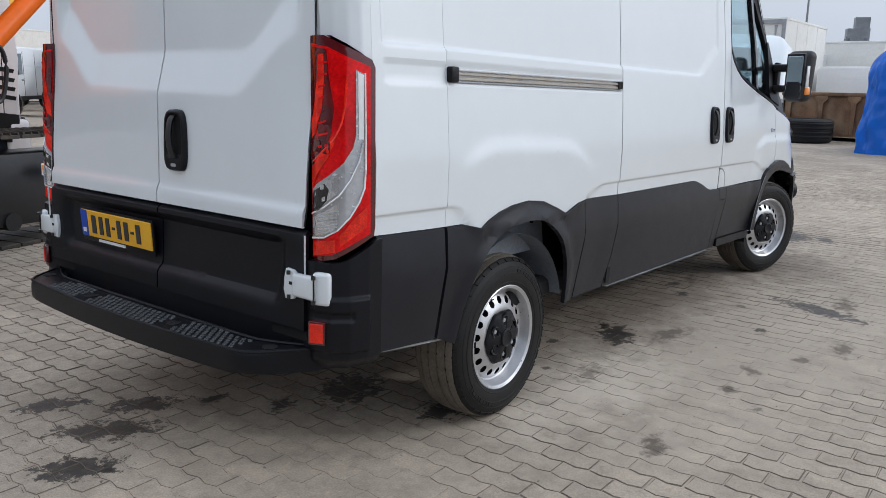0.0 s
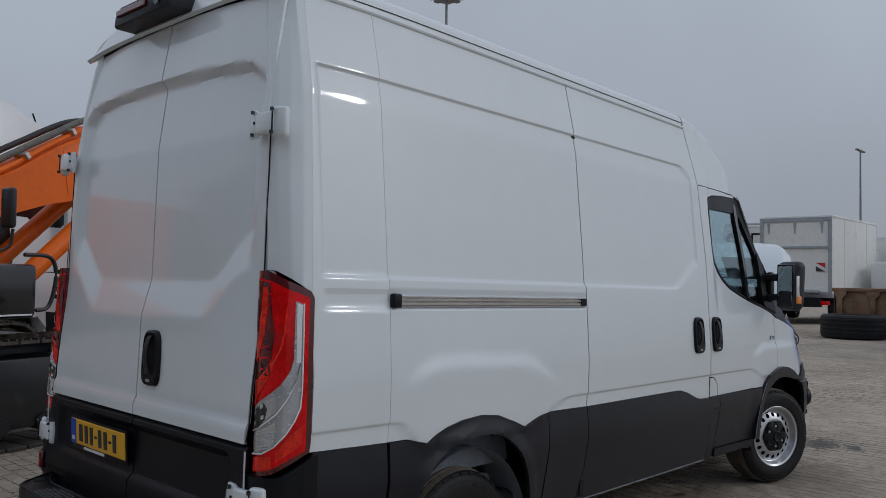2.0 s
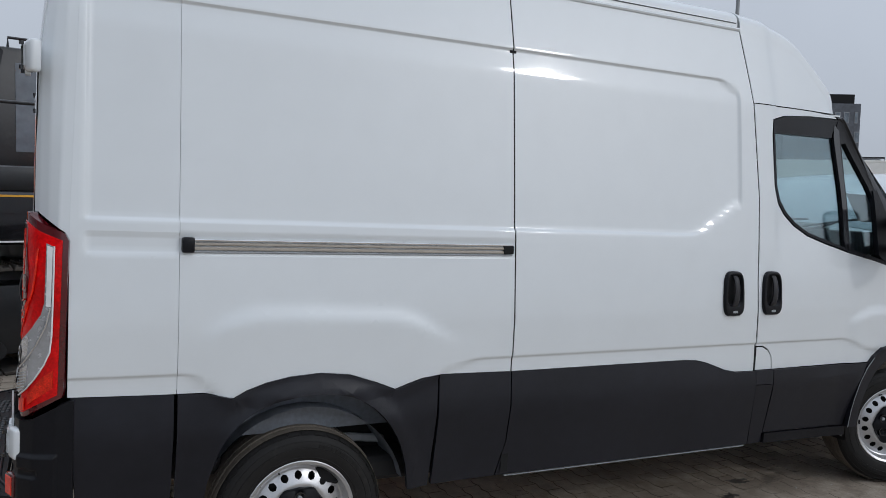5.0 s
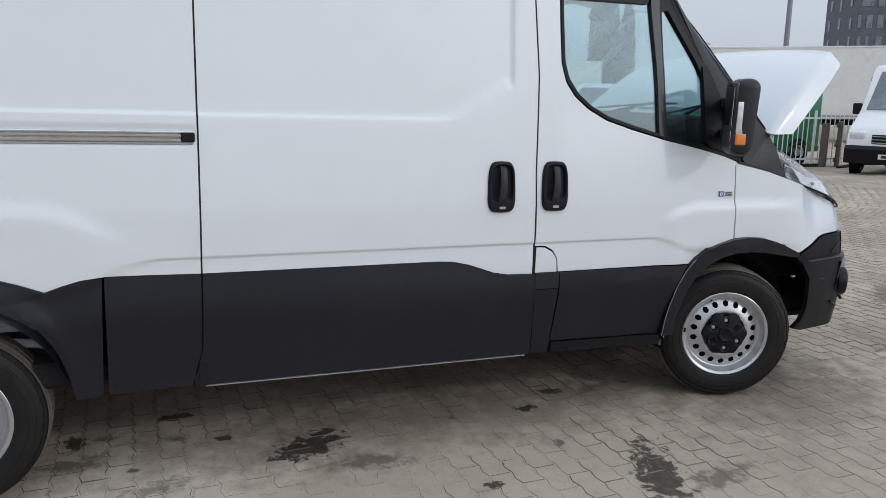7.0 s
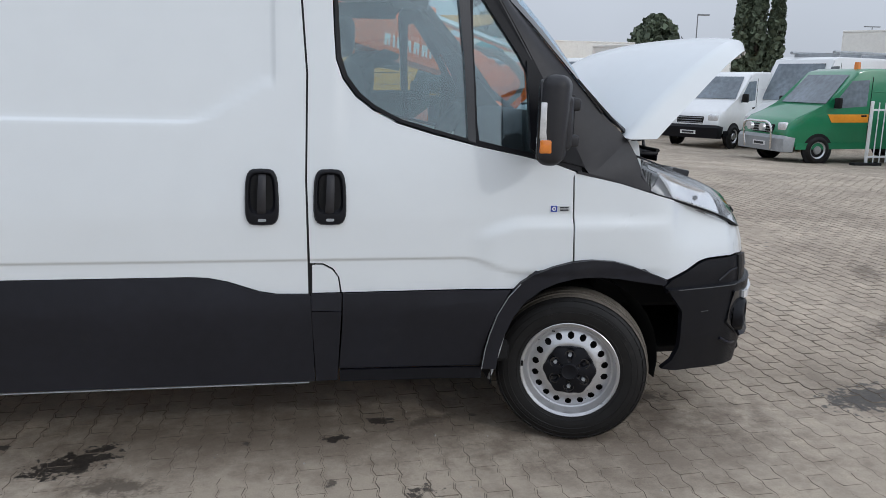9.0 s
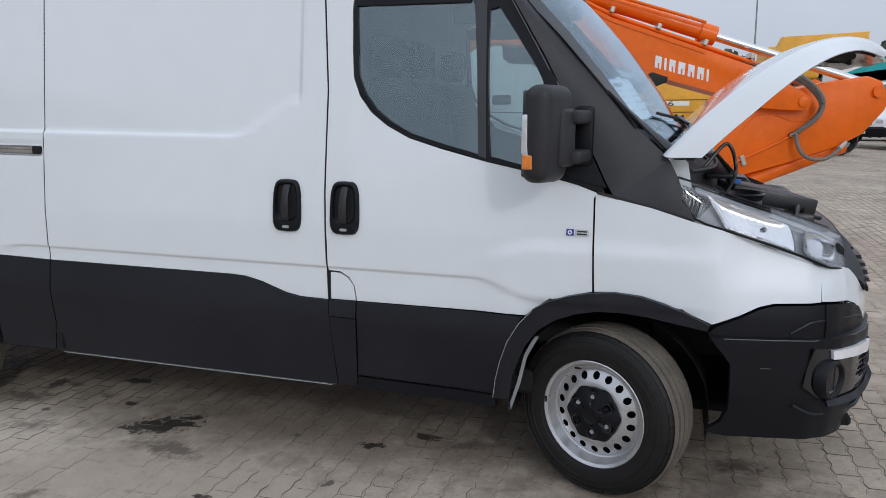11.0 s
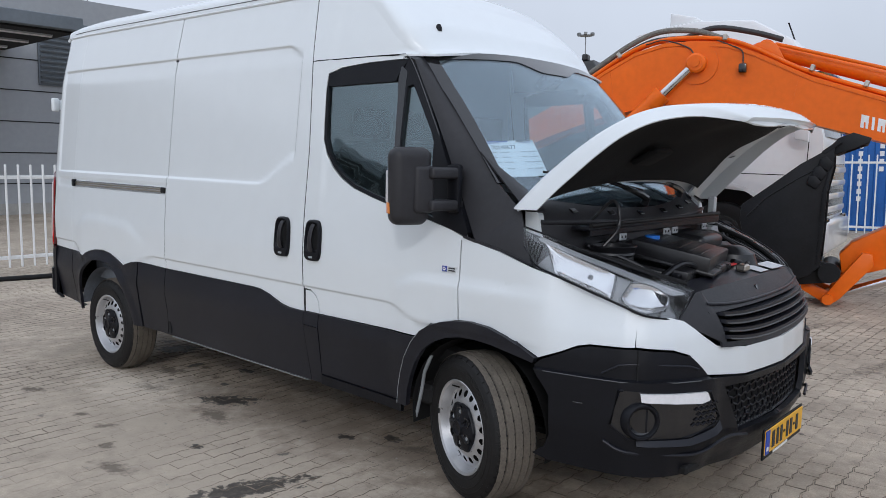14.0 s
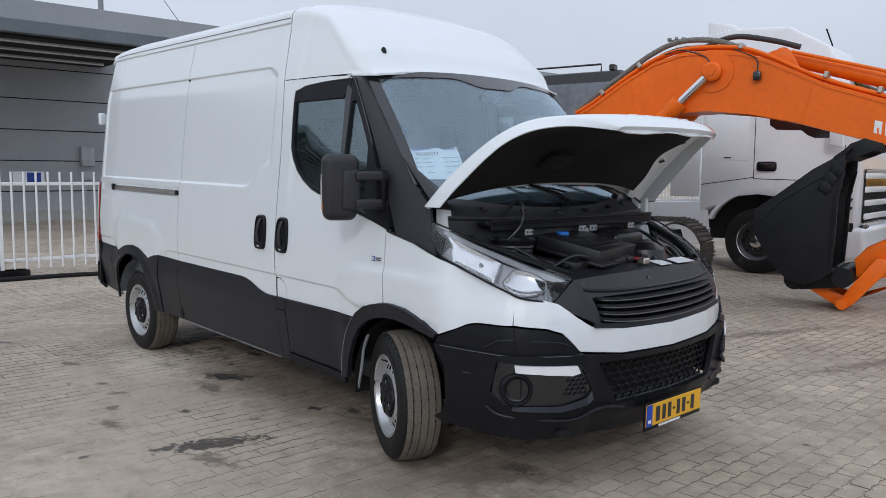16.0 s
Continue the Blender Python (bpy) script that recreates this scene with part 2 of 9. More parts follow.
TOWER = mat("dark_brick_tower", (0.09, 0.098, 0.115), 0.7, vary=0.18, scale=1.2)
PANE = mat("far_window_pane", (0.16, 0.19, 0.22), 0.12, vary=0.3, scale=0.8)
LEAF = mat("poplar_leaf", (0.095, 0.120, 0.075), 0.7, vary=0.3, scale=1.5, island=True, rand=0.35)
BARK = mat("bark", (0.10, 0.08, 0.06), 0.9, vary=0.3, scale=8, bump=0.6)
WOOD = mat("weathered_pallet_wood", (0.13, 0.11, 0.085), 0.85, vary=0.25, scale=9, bump=0.4)
BLUEPART = mat("blue_plastic", (0.02, 0.16, 0.60), 0.4)
LAMPGREY = mat("lamp_post_grey", (0.24, 0.25, 0.26), 0.5, 0.5, vary=0.08)
LAMPSMOKE = mat("smoky_lamp_plastic", (0.32, 0.33, 0.345), 0.16, vary=0.12, scale=9, coat=0.6, bump=0.05, bump_scale=18)
REDSTRIPE = mat("red_paint", (0.55, 0.02, 0.02), 0.45)
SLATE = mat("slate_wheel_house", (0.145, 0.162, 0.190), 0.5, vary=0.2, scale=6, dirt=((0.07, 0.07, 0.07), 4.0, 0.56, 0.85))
REDDARK = mat("maroon_lens_edge", (0.085, 0.004, 0.007), 0.10, vary=0.2, scale=8, coat=1.0)
REDORANGE = mat("bright_red_reflector", (0.78, 0.022, 0.006), 0.16, spec=0.3, vary=0.35, scale=26, coat=0.35, bump=0.4, bump_scale=60)
MIRROR = mat("mirror_glass", (0.86, 0.87, 0.88), 0.02, 1.0, vary=0.0)


# ---- mesh helpers ----
def part(name, bm, material, parent=None, label="", smooth=35.0, m=None):
    """Link a bmesh as one mesh object, under a thing or a part."""
    bmesh.ops.recalc_face_normals(bm, faces=bm.faces[:])
    me = bpy.data.meshes.new(name)
    bm.to_mesh(me)
    bm.free()
    me.materials.append(material)
    if smooth:
        me.shade_smooth()
        me.set_sharp_from_angle(angle=radians(smooth))
    ob = new(name, me)
    if parent is not None:
        ob.parent = parent
    if m is not None:
        ob.matrix_basis = m
    if label:
        tagged(ob, label)
    return ob


def thing(name, m=None, label="", category="", group="", kind=""):
    ob = new(name)
    ob.empty_display_size = 0.2
    if m is not None:
        ob.matrix_basis = m
    return tagged(ob, label, category, group, kind)


def B():
    return bmesh.new()


def box(bm, c, s, bevel=0.0, seg=1, rot=None):
    r = bmesh.ops.create_cube(bm, size=1.0)["verts"]
    bmesh.ops.scale(bm, vec=s, verts=r)
    if bevel:
        es = list({e for v in r for e in v.link_edges})
        r = list({v for f in bmesh.ops.bevel(bm, geom=es, offset=bevel, segments=seg, affect="EDGES", profile=0.5)["faces"] for v in f.verts} | {v for v in r if v.is_valid})
    if rot is not None:
        bmesh.ops.rotate(bm, cent=(0, 0, 0), matrix=Euler([radians(a) for a in rot]).to_matrix(), verts=r)
    bmesh.ops.translate(bm, vec=c, verts=r)
    return bm


def ring(bm, pts):
    return [bm.verts.new(p) for p in pts]


def bridge(bm, a, b, close=True):
    n = len(a)
    for i in range(n if close else n - 1):
        j = (i + 1) % n
        bm.faces.new((a[i], a[j], b[j], b[i]))


def cyl(bm, p0, p1, r0, r1=None, seg=20, caps=True):
    p0, p1 = Vector(p0), Vector(p1)
    q = (p1 - p0).to_track_quat("Z", "Y")
    r1 = r0 if r1 is None else r1
    rings = []
    for p, r in ((p0, r0), (p1, r1)):
        rings.append(ring(bm, [p + q @ Vector((r * math.cos(2 * math.pi * k / seg), r * math.sin(2 * math.pi * k / seg), 0)) for k in range(seg)]))
    bridge(bm, *rings)
    if caps:
        bm.faces.new(rings[0][::-1])
        bm.faces.new(rings[1])
    return bm


def sweep(bm, pts, r, seg=10):
    """A round tube along a polyline; r: one radius or one per point."""
    pts = [Vector(p) for p in pts]
    rings = []
    for i, p in enumerate(pts):
        d = (pts[min(i + 1, len(pts) - 1)] - pts[max(i - 1, 0)]).normalized()
        side = d.cross(Vector((0, 0, 1)))
        side = side.normalized() if side.length > 1e-3 else Vector((1, 0, 0))
        up = side.cross(d).normalized()
        rr = r[i] if isinstance(r, (list, tuple)) else r
        rings.append(ring(bm, [p + rr * (math.cos(2 * math.pi * k / seg) * side + math.sin(2 * math.pi * k / seg) * up) for k in range(seg)]))
    for a, b in zip(rings, rings[1:]):
        bridge(bm, a, b)
    bm.faces.new(rings[0][::-1])
    bm.faces.new(rings[-1])
    return bm


def spline(pts, n=8):
    """Points along a Catmull-Rom curve through pts."""
    p = [Vector(q) for q in pts]
    p = [2 * p[0] - p[1]] + p + [2 * p[-1] - p[-2]]
    out = []
    for i in range(1, len(p) - 2):
        for k in range(n):
            t = k / n
            out.append(0.5 * ((2 * p[i]) + (p[i + 1] - p[i - 1]) * t + (2 * p[i - 1] - 5 * p[i] + 4 * p[i + 1] - p[i + 2]) * t * t + (3 * p[i] - p[i - 1] - 3 * p[i + 1] + p[i + 2]) * t ** 3))
    out.append(p[-2])
    return out


def prism(bm, pts, y0, y1, axis="y", bevel=0.0):
    """A flat outline (two coordinates each) given thickness along an axis."""
    def place(a, b, c):
        return (a, c, b) if axis == "y" else ((c, a, b) if axis == "x" else (a, b, c))
    a = ring(bm, [place(p[0], p[1], y0) for p in pts])
    b = ring(bm, [place(p[0], p[1], y1) for p in pts])
    bridge(bm, a, b)
    bm.faces.new(a[::-1])
    bm.faces.new(b)
    if bevel:
        es = [e for e in bm.edges if (e.verts[0] in a and e.verts[1] in a) or (e.verts[0] in b and e.verts[1] in b)]
        bmesh.ops.bevel(bm, geom=es, offset=bevel, segments=2, affect="EDGES", profile=0.5)
    return bm


def lathe(bm, prof, seg=48, axis="y", centre=(0, 0, 0)):
    """Turn a profile of (radius, along) round an axis."""
    rings = []
    cx, cy, cz = centre
    for r, a in prof:
        pts = []
        for k in range(seg):
            c, s = r * math.cos(2 * math.pi * k / seg), r * math.sin(2 * math.pi * k / seg)
            pts.append((cx + c, cy + a, cz + s) if axis == "y" else ((cx + a, cy + c, cz + s) if axis == "x" else (cx + c, cy + s, cz + a)))
        rings.append(ring(bm, pts))
    for a, b in zip(rings, rings[1:]):
        bridge(bm, a, b)
    return bm


MIDDLE = Vector((2.8, 0.0, 1.2))      # sheets of the van take their thickness towards this point


def thicken(bm, t):
    """Give an open sheet thickness against its normals, with closed rims."""
    bmesh.ops.recalc_face_normals(bm, faces=bm.faces[:])
    bm.normal_update()
    if sum(f.normal.dot(f.calc_center_median() - MIDDLE) * f.calc_area() for f in bm.faces) < 0:
        bmesh.ops.reverse_faces(bm, faces=bm.faces[:])
        bm.normal_update()
    top = bm.faces[:]
    rim = [e for e in bm.edges if len(e.link_faces) == 1]
    rim = [(e.verts[0], e.verts[1]) for e in rim]
    twin = {v: bm.verts.new(v.co - v.normal * t) for v in bm.verts[:]}
    for f in top:
        bm.faces.new([twin[v] for v in reversed(f.verts)])
    for a, b in rim:
        bm.faces.new((a, b, twin[b], twin[a]))


def panel(bm, outline, f, thick, step, cuts=((), ())):
    """A sheet with an outline in (u, v), cut on a fine grid, laid on the surface f(u, v) and given thickness."""
    face = bm.faces.new([bm.verts.new((p[0], 0, p[1])) for p in outline])
    face.normal_update()
    bmesh.ops.triangulate(bm, faces=[face], ngon_method="EAR_CLIP")
    for ax in (0, 2):
        lo, hi = min(v.co[ax] for v in bm.verts), max(v.co[ax] for v in bm.verts)
        n = int((hi - lo) / step)
        no = (1, 0, 0) if ax == 0 else (0, 0, 1)
        for k in range(1, n + 1):
            at = lo + (hi - lo) * k / (n + 1)
            bmesh.ops.bisect_plane(bm, geom=bm.verts[:] + bm.edges[:] + bm.faces[:], dist=1e-5, plane_co=(at, 0, at), plane_no=no)
        for at in cuts[0 if ax == 0 else 1]:
            if lo < at < hi:
                bmesh.ops.bisect_plane(bm, geom=bm.verts[:] + bm.edges[:] + bm.faces[:], dist=1e-5, plane_co=(at, 0, at), plane_no=no)
    for v in bm.verts:
        v.co = f(v.co.x, v.co.z)
    if thick:
        thicken(bm, thick)
    return bm


def grid(bm, f, nu, nv, thick=0.0):
    """A sheet f(u, v) for u and v from 0 to 1."""
    vs = [[bm.verts.new(f(i / nu, j / nv)) for j in range(nv + 1)] for i in range(nu + 1)]
    for i in range(nu):
        for j in range(nv):
            bm.faces.new((vs[i][j], vs[i + 1][j], vs[i + 1][j + 1], vs[i][j + 1]))
    if thick:
        thicken(bm, thick)
    return bm


def lerp(x, xs, ys):
    return float(np.interp(x, xs, ys))


def smooth01(a, b, x):
    t = min(1.0, max(0.0, (x - a) / (b - a)))
    return t * t * (3 - 2 * t)


# ---- the van ----
RAKE = 0.0201                                    # the unladen van stands higher at its rear
VAN = pose(4.56, 0, 0, 0, math.degrees(math.atan(RAKE)), 0) @ pose(-4.56, 0, 0)
van = thing("van", VAN, "white panel van with black lower cladding and its bonnet open", "van")


def fz(x):
    """Height of the level ground, in the raked body's own frame."""
    return -(4.56 - x) * RAKE


def half(x, z):
    """Half width of the body at x along it and z up it."""
    y = lerp(z, (0.25, 0.77, 1.05, 1.36, 1.6, 2.1, 2.21, 2.48, 2.6), (0.985, 1.008, 1.010, 0.988, 0.967, 0.916, 0.893, 0.83, 0.80))
    y -= 0.028 * smooth01(0.6, 0.05, x)
    y -= 0.035 * smooth01(3.6, 4.2, x) * smooth01(1.5, 2.1, z)
    return y


def emboss(x, z):
    """Depth of the pressed-in field of the upper side, and of the bulge over the rear wheel."""
    e = 0.011
    lo = 1.425 + 0.17 * smooth01(2.93, 3.30, x)
    inside = smooth01(0.246, 0.262, x) * (1 - smooth01(3.262, 3.282, x)) * smooth01(lo - 0.009, lo + 0.009, z)
    top = 2.205 - 0.06 * smooth01(3.14, 3.28, x)
    d = -e * inside * (1 - smooth01(top - 0.008, top + 0.008, z))
    d -= 0.008 * smooth01(1.30, 1.315, z) * (1 - smooth01(1.365, 1.38, z)) * (1 - smooth01(3.0, 3.02, x)) * smooth01(0.24, 0.27, x) * (1 - smooth01(1.93, 1.94, x))
    bt = 1.118 - 0.075 * smooth01(0.90, 0.62, x) ** 2 - 0.018 * smooth01(0.95, 1.38, x) - 0.125 * smooth01(1.36, 1.74, x)
    d += 0.012 * smooth01(0.56, 0.76, x) * (1 - smooth01(1.46, 1.78, x)) * (1 - smooth01(bt - 0.050, bt + 0.006, z))
    sw = 0.875 - 0.11 * smooth01(0.58, 0.75, x) * (1 - smooth01(1.39, 1.80, x)) - 0.07 * smooth01(4.05, 4.30, x)
    d -= 0.008 * (1 - smooth01(sw - 0.007, sw + 0.007, z))
    fb = 1.045 - 0.05 * smooth01(4.30, 4.08, x)
    d += 0.014 * smooth01(4.06, 4.20, x) * (1 - smooth01(fb - 0.035, fb, z))
    d -= 0.010 * smooth01(3.50, 3.56, x) * smooth01(1.20, 1.5, z)
    return d


def side(sg, off=0.0):
    def f(x, z):
        return Vector((x, sg * (half(x, z) + emboss(x, z) + off), z))
    return f


# the nose in plan: from the middle of the front round to the flank, by length along it
NOSE = [(5.665, 0.0), (5.655, 0.2), (5.635, 0.4), (5.595, 0.56), (5.55, 0.69), (5.49, 0.80), (5.42, 0.89), (5.34, 0.945), (5.2, 0.985), (5.0, 1.03), (4.8, 1.03), (4.55, 1.012), (4.3, 1.012), (4.0, 1.012)]
NOSE_U = [0.0]
for a, b in zip(NOSE, NOSE[1:]):
    NOSE_U.append(NOSE_U[-1] + math.hypot(a[0] - b[0], a[1] - b[1]))


def ux(x):
    """Length along the nose at an x of the flank."""
    return lerp(-x, [-p[0] for p in NOSE], NOSE_U)


def uy(y):
    """Length along the nose at a y of the front."""
    return math.copysign(lerp(abs(y), [p[1] for p in NOSE[:10]], NOSE_U[:10]), y)


def nose(off=0.0, sg=-1):
    def f(u, z):
        s = 1 if u >= 0 else -1
        a = abs(u)
        x, y = lerp(a, NOSE_U, [p[0] for p in NOSE]), lerp(a, NOSE_U, [p[1] for p in NOSE])
        x2, y2 = lerp(a + 0.02, NOSE_U, [p[0] for p in NOSE]), lerp(a + 0.02, NOSE_U, [p[1] for p in NOSE])
        d = Vector((y2 - y, x - x2)).normalized()
        inset = lerp(z, (0.22, 0.32, 0.5, 0.7, 0.80, 0.9, 1.0, 1.1, 1.25), (-0.06, -0.025, 0.0, 0.0, -0.004, -0.02, -0.05, -0.075, -0.11))
        w = smooth01(4.75, 5.15, x)
        o = off + inset * w
        yy = y + d.y * o
        side_y = half(x, z) + emboss(x, z) + off
        yy = yy * w + side_y * (1 - w)
        return Vector((x + d.x * o, sg * s * yy, z))
    return f


def arch(cx, cz, r, a0, a1, n=14, sq=1.0):
    return [(cx + r * math.cos(radians(a0 + (a1 - a0) * k / n)), cz + sq * r * math.sin(radians(a0 + (a1 - a0) * k / n))) for k in range(n + 1)]


ROUNDED = [(math.copysign(abs(math.cos(k * math.pi / 12)) ** 0.45, math.cos(k * math.pi / 12)), math.copysign(abs(math.sin(k * math.pi / 12)) ** 0.55, math.sin(k * math.pi / 12))) for k in range(24)]
REAR_ARCH_OUT = [(0.752, 0.782), (0.80, 0.808), (0.87, 0.832), (0.96, 0.850), (1.08, 0.858), (1.20, 0.845), (1.31, 0.808), (1.391, 0.775)]
REAR_ARCH_IN = [(0.655, 0.34), (0.67, 0.48), (0.715, 0.61), (0.79, 0.70), (0.90, 0.755), (1.05, 0.778), (1.20, 0.760), (1.32, 0.69), (1.41, 0.57), (1.455, 0.45), (1.475, 0.345)]
FRONT_ARCH_OUT = [(4.148, 0.375), (4.158, 0.46), (4.175, 0.535), (4.205, 0.625), (4.252, 0.708), (4.302, 0.763), (4.358, 0.797), (4.436, 0.828), (4.52, 0.847), (4.62, 0.857), (4.72, 0.848), (4.81, 0.824), (4.90, 0.790), (4.975, 0.757)]
FRONT_ARCH_IN = [(4.208, 0.375), (4.218, 0.46), (4.240, 0.535), (4.275, 0.615), (4.325, 0.685), (4.395, 0.735), (4.47, 0.765), (4.55, 0.782), (4.645, 0.785), (4.745, 0.777), (4.845, 0.760), (4.965, 0.742)]
WINDOW_LOW = [(4.531, 1.242), (4.45, 1.27), (4.30, 1.305), (4.09, 1.346), (3.90, 1.392), (3.76, 1.432), (3.66, 1.482), (3.59, 1.535), (3.54, 1.60), (3.512, 1.68), (3.505, 1.80), (3.50, 1.95), (3.508, 2.035)]

def wsurf(u, v):
    y = (2 * u - 1)
    a = abs(y)
    top = Vector((4.262 - 0.075 * a ** 2.2, 0.792 * y, 2.148 - 0.045 * a ** 2.5))
    bot = Vector((4.86 - 0.20 * a ** 2.2, 0.912 * y, 1.435 + 0.055 * a ** 2.2))
    p = top.lerp(bot, v)
    bow = 0.035 * math.sin(math.pi * v)
    wrap = lerp(v, (0.0, 0.3, 0.6, 0.8, 1.0), (0.095, 0.105, 0.075, 0.04, 0.0)) * min(1.0, a) ** 7
    p.y *= 1.0 + 0.033 * a * a * (1.0 - 0.5 * v)
    return p + Vector((bow * 0.75 - wrap, 0, bow * 0.65))


ZC = [c + d for c in (1.425, 2.205, 0.875) for d in (-0.010, -0.005, 0.0, 0.005, 0.010)] + [1.298, 1.316, 1.364, 1.382]
XC = [0.244, 0.254, 0.264, 3.262, 3.272, 3.282]
def door_handle(name, surf, cx, cz, shift):
    """A black dished handle on the surface surf(off): raised rim, deep bowl, upright strap grip, lock cover."""
    rim = ((1.0, 1.0, 0.0, 0.001), (0.985, 0.99, 0.0, 0.010), (0.93, 0.955, 0.0, 0.0165), (0.84, 0.87, 0.006, 0.0185), (0.78, 0.73, 0.016, 0.0175), (0.73, 0.68, 0.017, 0.010), (0.66, 0.62, 0.018, 0.004))
    bm = B()
    last = None
    for w, h, dz, off in rim:
        f = surf(off)
        now = ring(bm, [f(cx + 0.066 * w * a * (1 - 0.05 * b), cz + dz + 0.113 * h * b) for a, b in ROUNDED])
        if last:
            bridge(bm, last, now)
        last = now
    hd = part(name, bm, PLASTIC, van)
    bm = B()
    bm.faces.new(ring(bm, [surf(0.0045)(cx + 0.066 * 0.70 * a, cz + 0.018 + 0.113 * 0.66 * b) for a, b in ROUNDED]))
    part("bowl", bm, DARK, hd)
    def strap(u, v):
        off = 0.013 + 0.024 * math.sin(math.pi * u) ** 0.55 - 0.005 * (2 * v - 1) ** 2
        return surf(off)(cx + shift + 0.006 * (1 - u) - 0.003 + (v - 0.5) * (0.030 + 0.006 * u), cz + 0.092 - 0.160 * u)
    part("grip", grid(B(), strap, 16, 6, 0.011), SATIN, hd)
    part("lock_cover", panel(B(), [(cx + 0.016 * a, cz - 0.090 + 0.006 * b) for a, b in ROUNDED[::2]], surf(0.019), 0.004, 0.05), GREYMETAL, hd)


for sg in (-1, 1):
    f = side(sg)
    st = 0.024
    part("rear_quarter_panel", panel(B(), [(0.205, 0.812), (0.5555, 0.806), (0.5555, 2.483), (0.235, 2.483), (0.205, 1.40)], f, 0.012, st, (XC, ZC)), PAINT, van)
    part("side_panel", panel(B(), [(0.5575, 0.806), (0.65, 0.806)] + REAR_ARCH_OUT + [(1.45, 0.795), (1.51, 0.812), (1.59, 0.82), (1.938, 0.812), (1.938, 2.483), (0.5575, 2.483)], f, 0.012, st, (XC, ZC)), PAINT, van)
    part("seam_backing", panel(B(), [(0.54, 0.82), (0.575, 0.82), (0.575, 2.47), (0.54, 2.47)], side(sg, -0.005), 0.004, 0.05), PAINT, van)
    part("seam_backing", panel(B(), [(1.925, 0.36), (1.958, 0.36), (1.958, 2.47), (1.925, 2.47)], side(sg, -0.003), 0.004, 0.05), DARK, van)
    part("seam_backing", panel(B(), [(3.37, 0.72), (3.425, 0.72), (3.425, 1.62), (3.395, 2.10), (3.34, 2.46), (3.30, 2.46), (3.35, 2.10), (3.375, 1.62)], side(sg, -0.003), 0.004, 0.05), DARK, van)
    sd_ = part("sliding_door", panel(B(), [(1.945, 0.812), (2.93, 0.812), (3.00, 0.808), (3.08, 0.79), (3.20, 0.748), (3.27, 0.735), (3.398, 0.732), (3.388, 1.2), (3.396, 1.62), (3.366, 2.10), (3.318, 2.483), (1.945, 2.483)], f, 0.012, st, (XC, ZC)), PAINT, van)
    cd_ = part("cab_door", panel(B(), [(3.535, 0.735), (4.272, 0.738), (4.306, 0.773), (4.358, 0.804), (4.436, 0.835), (4.51, 0.853), (4.531, 0.858), (4.523, 1.05), (4.519, 1.22)] + WINDOW_LOW + [(3.60, 2.062), (3.80, 2.078), (3.98, 2.084), (4.05, 2.084), (4.02, 2.098), (3.80, 2.106), (3.60, 2.106), (3.374, 2.104), (3.404, 1.62), (3.396, 1.2), (3.405, 0.862), (3.46, 0.86), (3.50, 0.838), (3.525, 0.80)], f, 0.012, st, (XC, ZC)), PAINT, van)
    part("fuel_flap", panel(B(), [(3.414, 0.735), (3.528, 0.735), (3.519, 0.80), (3.495, 0.832), (3.457, 0.852), (3.414, 0.854)], side(sg, -0.001), 0.012, 0.03), PAINT, van)
    part("fender", panel(B(), [(-ux(x), z) for x, z in [(4.539, 0.859), (4.62, 0.864), (4.72, 0.856), (4.81, 0.832), (4.90, 0.798), (4.982, 0.766), (5.08, 0.806), (5.15, 0.840), (5.20, 0.852), (5.376, 0.856), (5.383, 0.985), (5.30, 1.020), (5.2, 1.055), (5.05, 1.105), (4.905, 1.144), (4.74, 1.192), (4.526, 1.238), (4.530, 1.05)]][::-1], lambda u, z: nose(0.0, sg)(-u, z), 0.012, st), PAINT, van)
    # cladding, standing a little proud of the sheet metal
    def g(x, z, sg=sg):
        z += 0.006 * smooth01(0.69, 0.72, z)
        return side(sg, 0.006 + lerp(z, (0.33, 0.640, 0.664, 0.82), (-0.022, 0.014, 0.016, -0.004)))(x, z)
    part("cladding_panel", panel(B(), [(0.235, 0.40), (0.545, 0.385), (0.548, 0.798), (0.215, 0.804)], g, 0.016, 0.05), CLADDING, van)
    def flare(x, z, sg=sg):
        lip = 1 - smooth01(0.015, 0.085, math.hypot((x - 1.065) / 1.0, (z - 0.34) / 1.06) - 0.405)
        return side(sg, 0.008 + lerp(z, (0.33, 0.640, 0.664, 0.82), (-0.020, 0.014, 0.016, -0.002)) + 0.014 * lip)(x, z)
    trim = part("wheel_arch_trim", panel(B(), [(0.558, 0.385), (0.65, 0.345)] + [tuple(p) for p in spline(REAR_ARCH_IN[1:-1], 4)] + [(1.475, 0.345), (1.57, 0.345), (1.584, 0.817), (1.51, 0.810), (1.45, 0.793)] + [(x, z - 0.001) for x, z in REAR_ARCH_OUT[::-1]] + [(0.65, 0.803), (0.560, 0.804)], flare, 0.02, 0.03), CLADDING, van)
    part("cladding_panel", panel(B(), [(1.590, 0.345), (1.899, 0.345), (1.934, 0.50), (1.939, 0.804), (1.592, 0.812)], g, 0.016, 0.05), CLADDING, van)
    part("cladding_panel", panel(B(), [(1.905, 0.345), (3.425, 0.335), (3.405, 0.725), (3.27, 0.727), (3.20, 0.74), (3.08, 0.782), (3.00, 0.80), (2.93, 0.804), (1.945, 0.804), (1.94, 0.50)], g, 0.016, 0.05), CLADDING, van)
    part("cladding_panel", panel(B(), [(3.430, 0.335), (3.519, 0.335), (3.532, 0.656), (3.4095, 0.658)], g, 0.014, 0.05), CLADDING, van)
